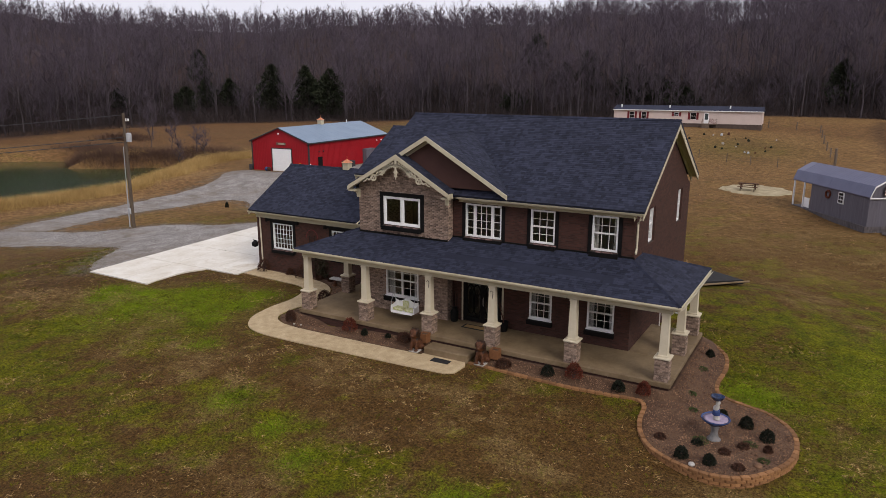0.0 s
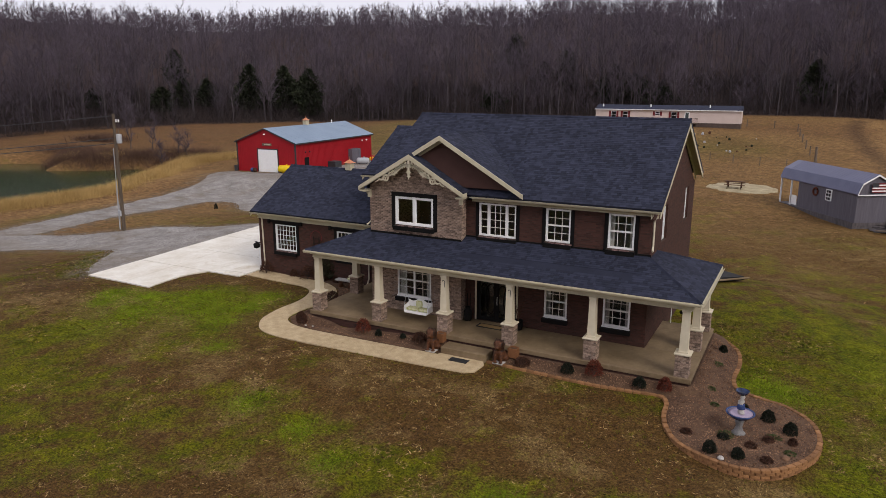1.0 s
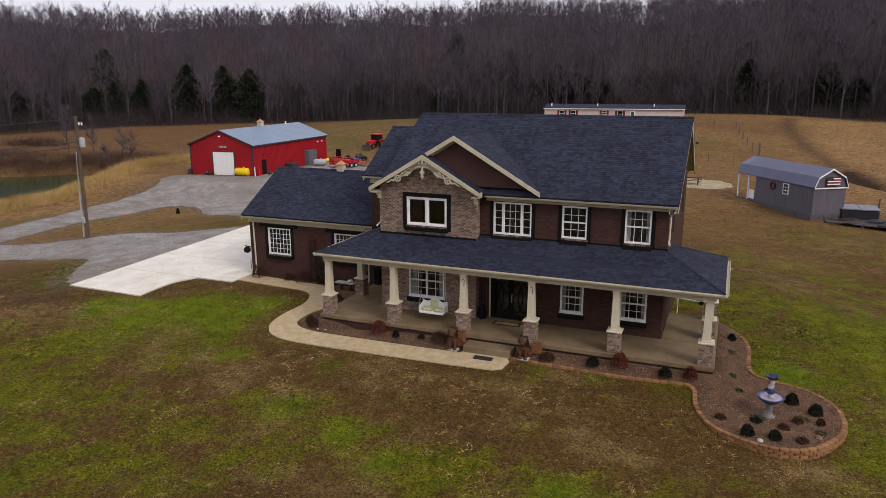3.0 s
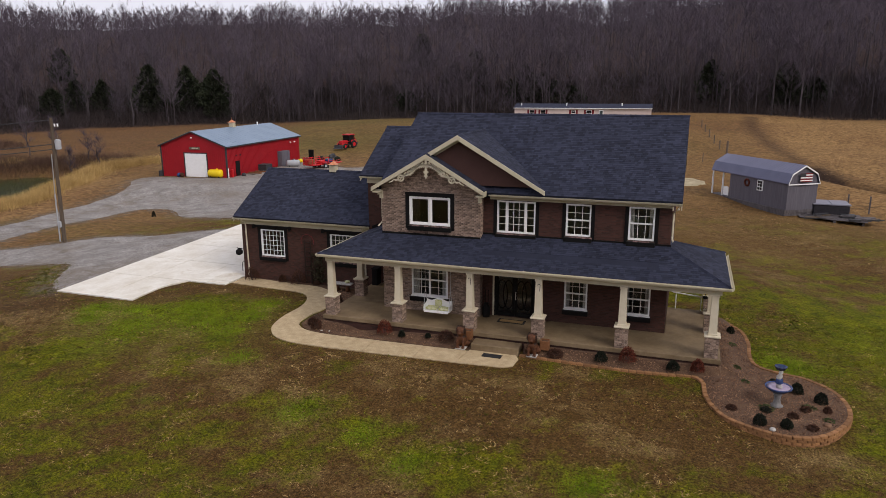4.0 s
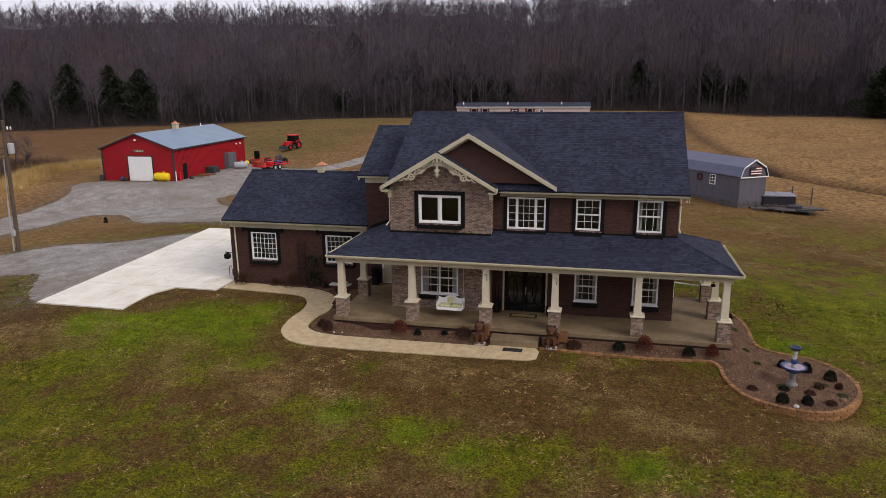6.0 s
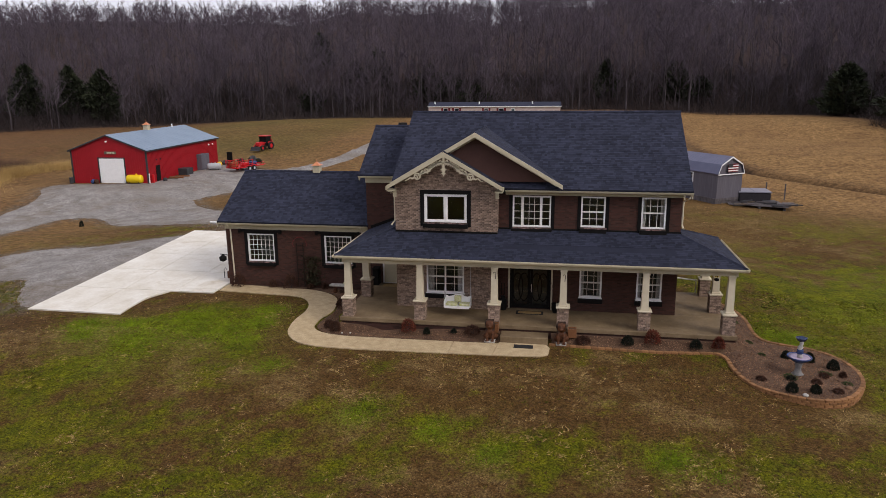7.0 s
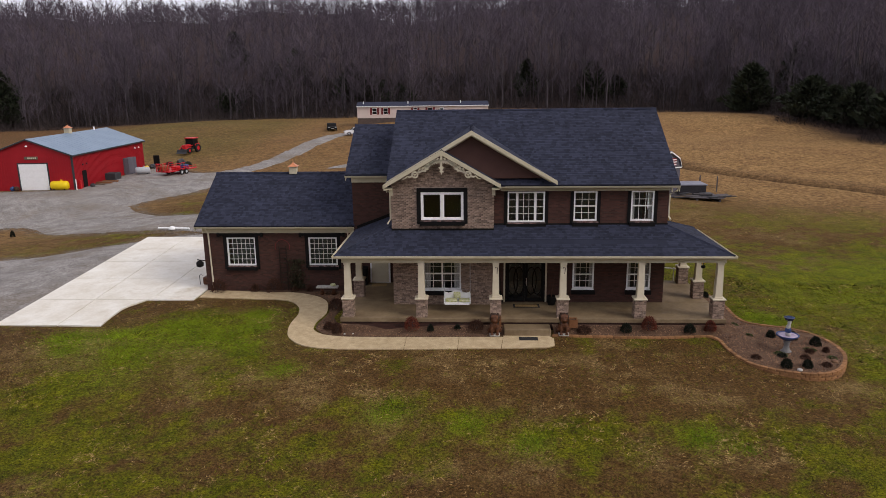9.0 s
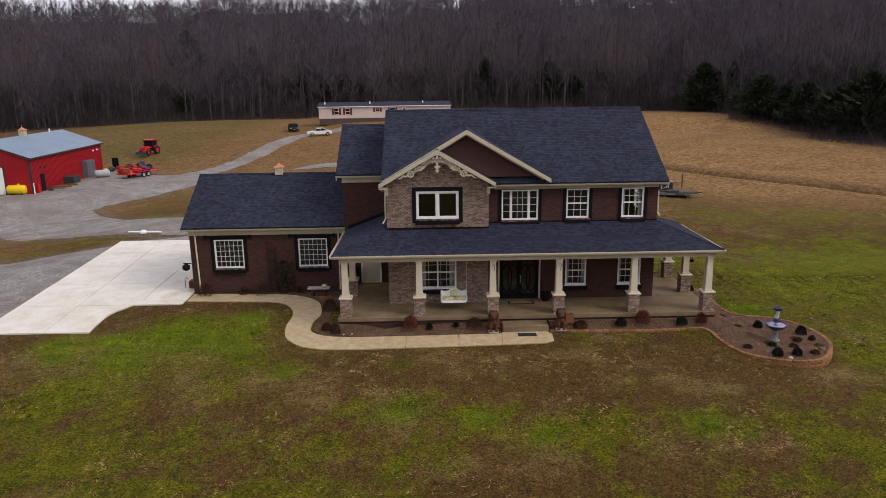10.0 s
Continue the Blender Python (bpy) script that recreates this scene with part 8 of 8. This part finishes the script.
for k in range(9):
    b = B(); q = [(3.2, 66.3 + k * .42), (8.6, 65.7 + k * .42)]
    prism(b, [(q[0][0], q[0][1], -.62), (q[1][0], q[1][1], -.75), (q[1][0], q[1][1] + .38, -.75), (q[0][0], q[0][1] + .38, -.62)], (0, 0, .06)); part("board", b, "deck_wood", t)
for x in (3.6, 6, 8.3):
    b = B(); box(b, x - .1, x + .1, 66.0, 69.6, -1.4, -.76); part("joist", b, "deck_wood", t)
t = thing("hot_tub", (5.9, 69.3, -.6), "dark square hot tub with folded grey cover on the deck", "hot tub")
b = B(); box(b, 4.5, 7.5, 68.0, 70.6, -.65, .32, .08); part("shell", b, "tub", t)
M["cover"] = mat("grey_vinyl_cover", (.18, .18, .22), (.22, .22, .26), 2, .6)
for x in (4.44, 6.03):
    b = B(); box(b, x, x + 1.55, 67.95, 70.65, .322, .45, .03); part("cover", b, "cover", t)
b = B(); box(b, 6.7, 7.9, 67.2, 68.0, -.68, -.35, .03); part("step", b, "dark_trim", t)
for x, y, r in ((8.3, 66.4, .4), (7.6, 66.0, .3), (8.9, 67.2, .35), (4.0, 66.6, .25)):
    b = B(); box(b, x - r * 1.6, x + r * 1.6, y - r * .6, y + r * .6, -.7, -.7 + r * .7, .04); solo("scrap_timber", b, "deck_wood" if x > 8 else "dark_trim", (x, y, -.7), "scrap timber piled on the old deck", "timber", "scrap on the deck")
for k in range(16):
    x, y, a = rk.uniform(4.2, 9.2), rk.uniform(65.6, 67.6), rk.uniform(-.7, .7)
    ln_, h_ = rk.uniform(.7, 1.9), -.66 + .09 * (k % 4)
    c_, s_ = math.cos(a), math.sin(a)
    b = B(); prism(b, [(x + u * c_ - v * s_, y + u * s_ + v * c_, h_) for u, v in ((-ln_ / 2, -.09), (ln_ / 2, -.09), (ln_ / 2, .09), (-ln_ / 2, .09))], (0, 0, .08))
    solo("scrap_timber", b, rk.choice(("deck_wood", "dark_trim", "wood")), (x, y, h_), "old grey plank tossed on the deck", "timber", "scrap on the deck")
for x, y in ((8.1, 72.3), (9.9, 72.0)):
    b = B(); h_ = float(land(x, y)); box(b, x - .06, x + .06, y - .06, y + .06, h_ - .2, h_ + 1.7, .01); solo("fence_post", b, "deck_wood", (x, y, h_), "weathered wooden fence post", "fence post", "field posts")
# wire fence in front of the mobile home
fence = thing("wire_fence", (-10, 106, 0), "low wire fence on thin dark posts", "fence")
line_ = [(-24, 112), (-19.3, 110.2), (-15.1, 108.4), (-11.8, 107.3), (-8.2, 106.2), (-4.8, 105.0), (-1.2, 104)]
for x, y in line_:
    h_ = float(land(x, y)); b = B(); tube(b, [(x, y, h_ - .2), (x, y, h_ + 1.25)], .06, 6); part("post", b, "wood", fence)
side_ = [(-1.3, 112), (-2.2, 118), (-2.9, 124), (-3.6, 131), (-4.2, 138), (-4.8, 146), (-9, 150), (-14, 151)]
for x, y in side_:
    h_ = float(land(x, y)); b = B(); tube(b, [(x, y, h_ - .2), (x, y, h_ + 1.4)], .1, 6); part("post", b, "wood", fence)
for ln_ in (line_, side_):
    for dz in (.35, .7, 1.1):
        b = B(); tube(b, [(x, y, float(land(x, y)) + dz) for x, y in ln_], .007, 4); part("wire", b, "wood", fence)
b = B(); h_ = float(land(-1.4, 110)); tube(b, [(-1.4, 110, h_ - .3), (-1.4, 110, h_ + 2.4)], .16, 8)
solo("gate_post", b, "wood", (-1.4, 110, h_), "thick weathered gate post", "fence post")
# bits in the mobile home's yard
for k in range(22):
    x, y = rk.uniform(-24, -10), rk.uniform(116, 131); h_ = float(land(x, y)); r = rk.uniform(.1, .24)
    m_ = rk.choice(("cast_white", "bush", "terracotta", "cast_blue", "bush_brown", "silver", "bush"))
    b = B(); lump(b, (x, y, h_ + r * .6), r, k, 1.2, .5); solo("yard_ornament", b, m_, (x, y, h_), "small garden ornament in the mobile home's yard", "ornament", "yard ornaments")
# dark slab with a pale pipe edge behind the house, its use unknown
t = thing("dark_slab", (-5.6, 43.6, -.5), "dark sloping slab with pale edging behind the house", "hatch")
b = B(); prism(b, [(-6.7, 42.3, -.3), (-4.6, 44.6, -.45), (-6.9, 45.6, -.3)], (0, 0, .25)); part("cover", b, "rubber", t)
b = B(); tube(b, [(-6.6, 42.2, -.2), (-4.3, 44.8, -.3)], .06, 6); part("edge", b, "slab", t)

# ---- lone trees, stump heap, small shrubs ----
def lone(x, y, h, name="bare_tree", label="slender leafless tree near the pond", k=.1):
    v, f, s = bare_tree(rt, h, 12, 260, k)
    z = float(land(x, y))
    t = thing(name, (x, y, z), label, "tree", "lone bare trees")
    for nm, slot, m_ in (("trunk", 0, "bark"), ("crown", 1, "twig")):
        ff = f[s == slot]
        used, inv = np.unique(ff, return_inverse=True)
        o = new(nm, raw_mesh(nm, v[used], inv.reshape(-1, 3), m_)); o.parent = t


for x, y, h in ((-100, 86, 5.5), (-96, 84, 5), (-98, 80.5, 4.5), (-109, 88, 4.5), (-120, 92, 7), (-131, 101, 8), (-126, 103, 6)):
    lone(x, y, h)
p = rg.normal((-138, 99), (3.2, 1.6), (2600, 2))
blades("brush_heap", p, (.8, 2.4), (.03, .07), (.2, .9), "brush", "heap of cut dark brush in the field")
for k, (x, y) in enumerate(((-96.5, 79, ), (-59.4, 54.6))):
    shrub(x, y, float(land(x, y)), .9 if k == 0 else .2, .8 if k == 0 else .6, "blade_green" if k == 0 else "bush", "low green shrub on the verge", "verge shrubs", 500, 90 + k)
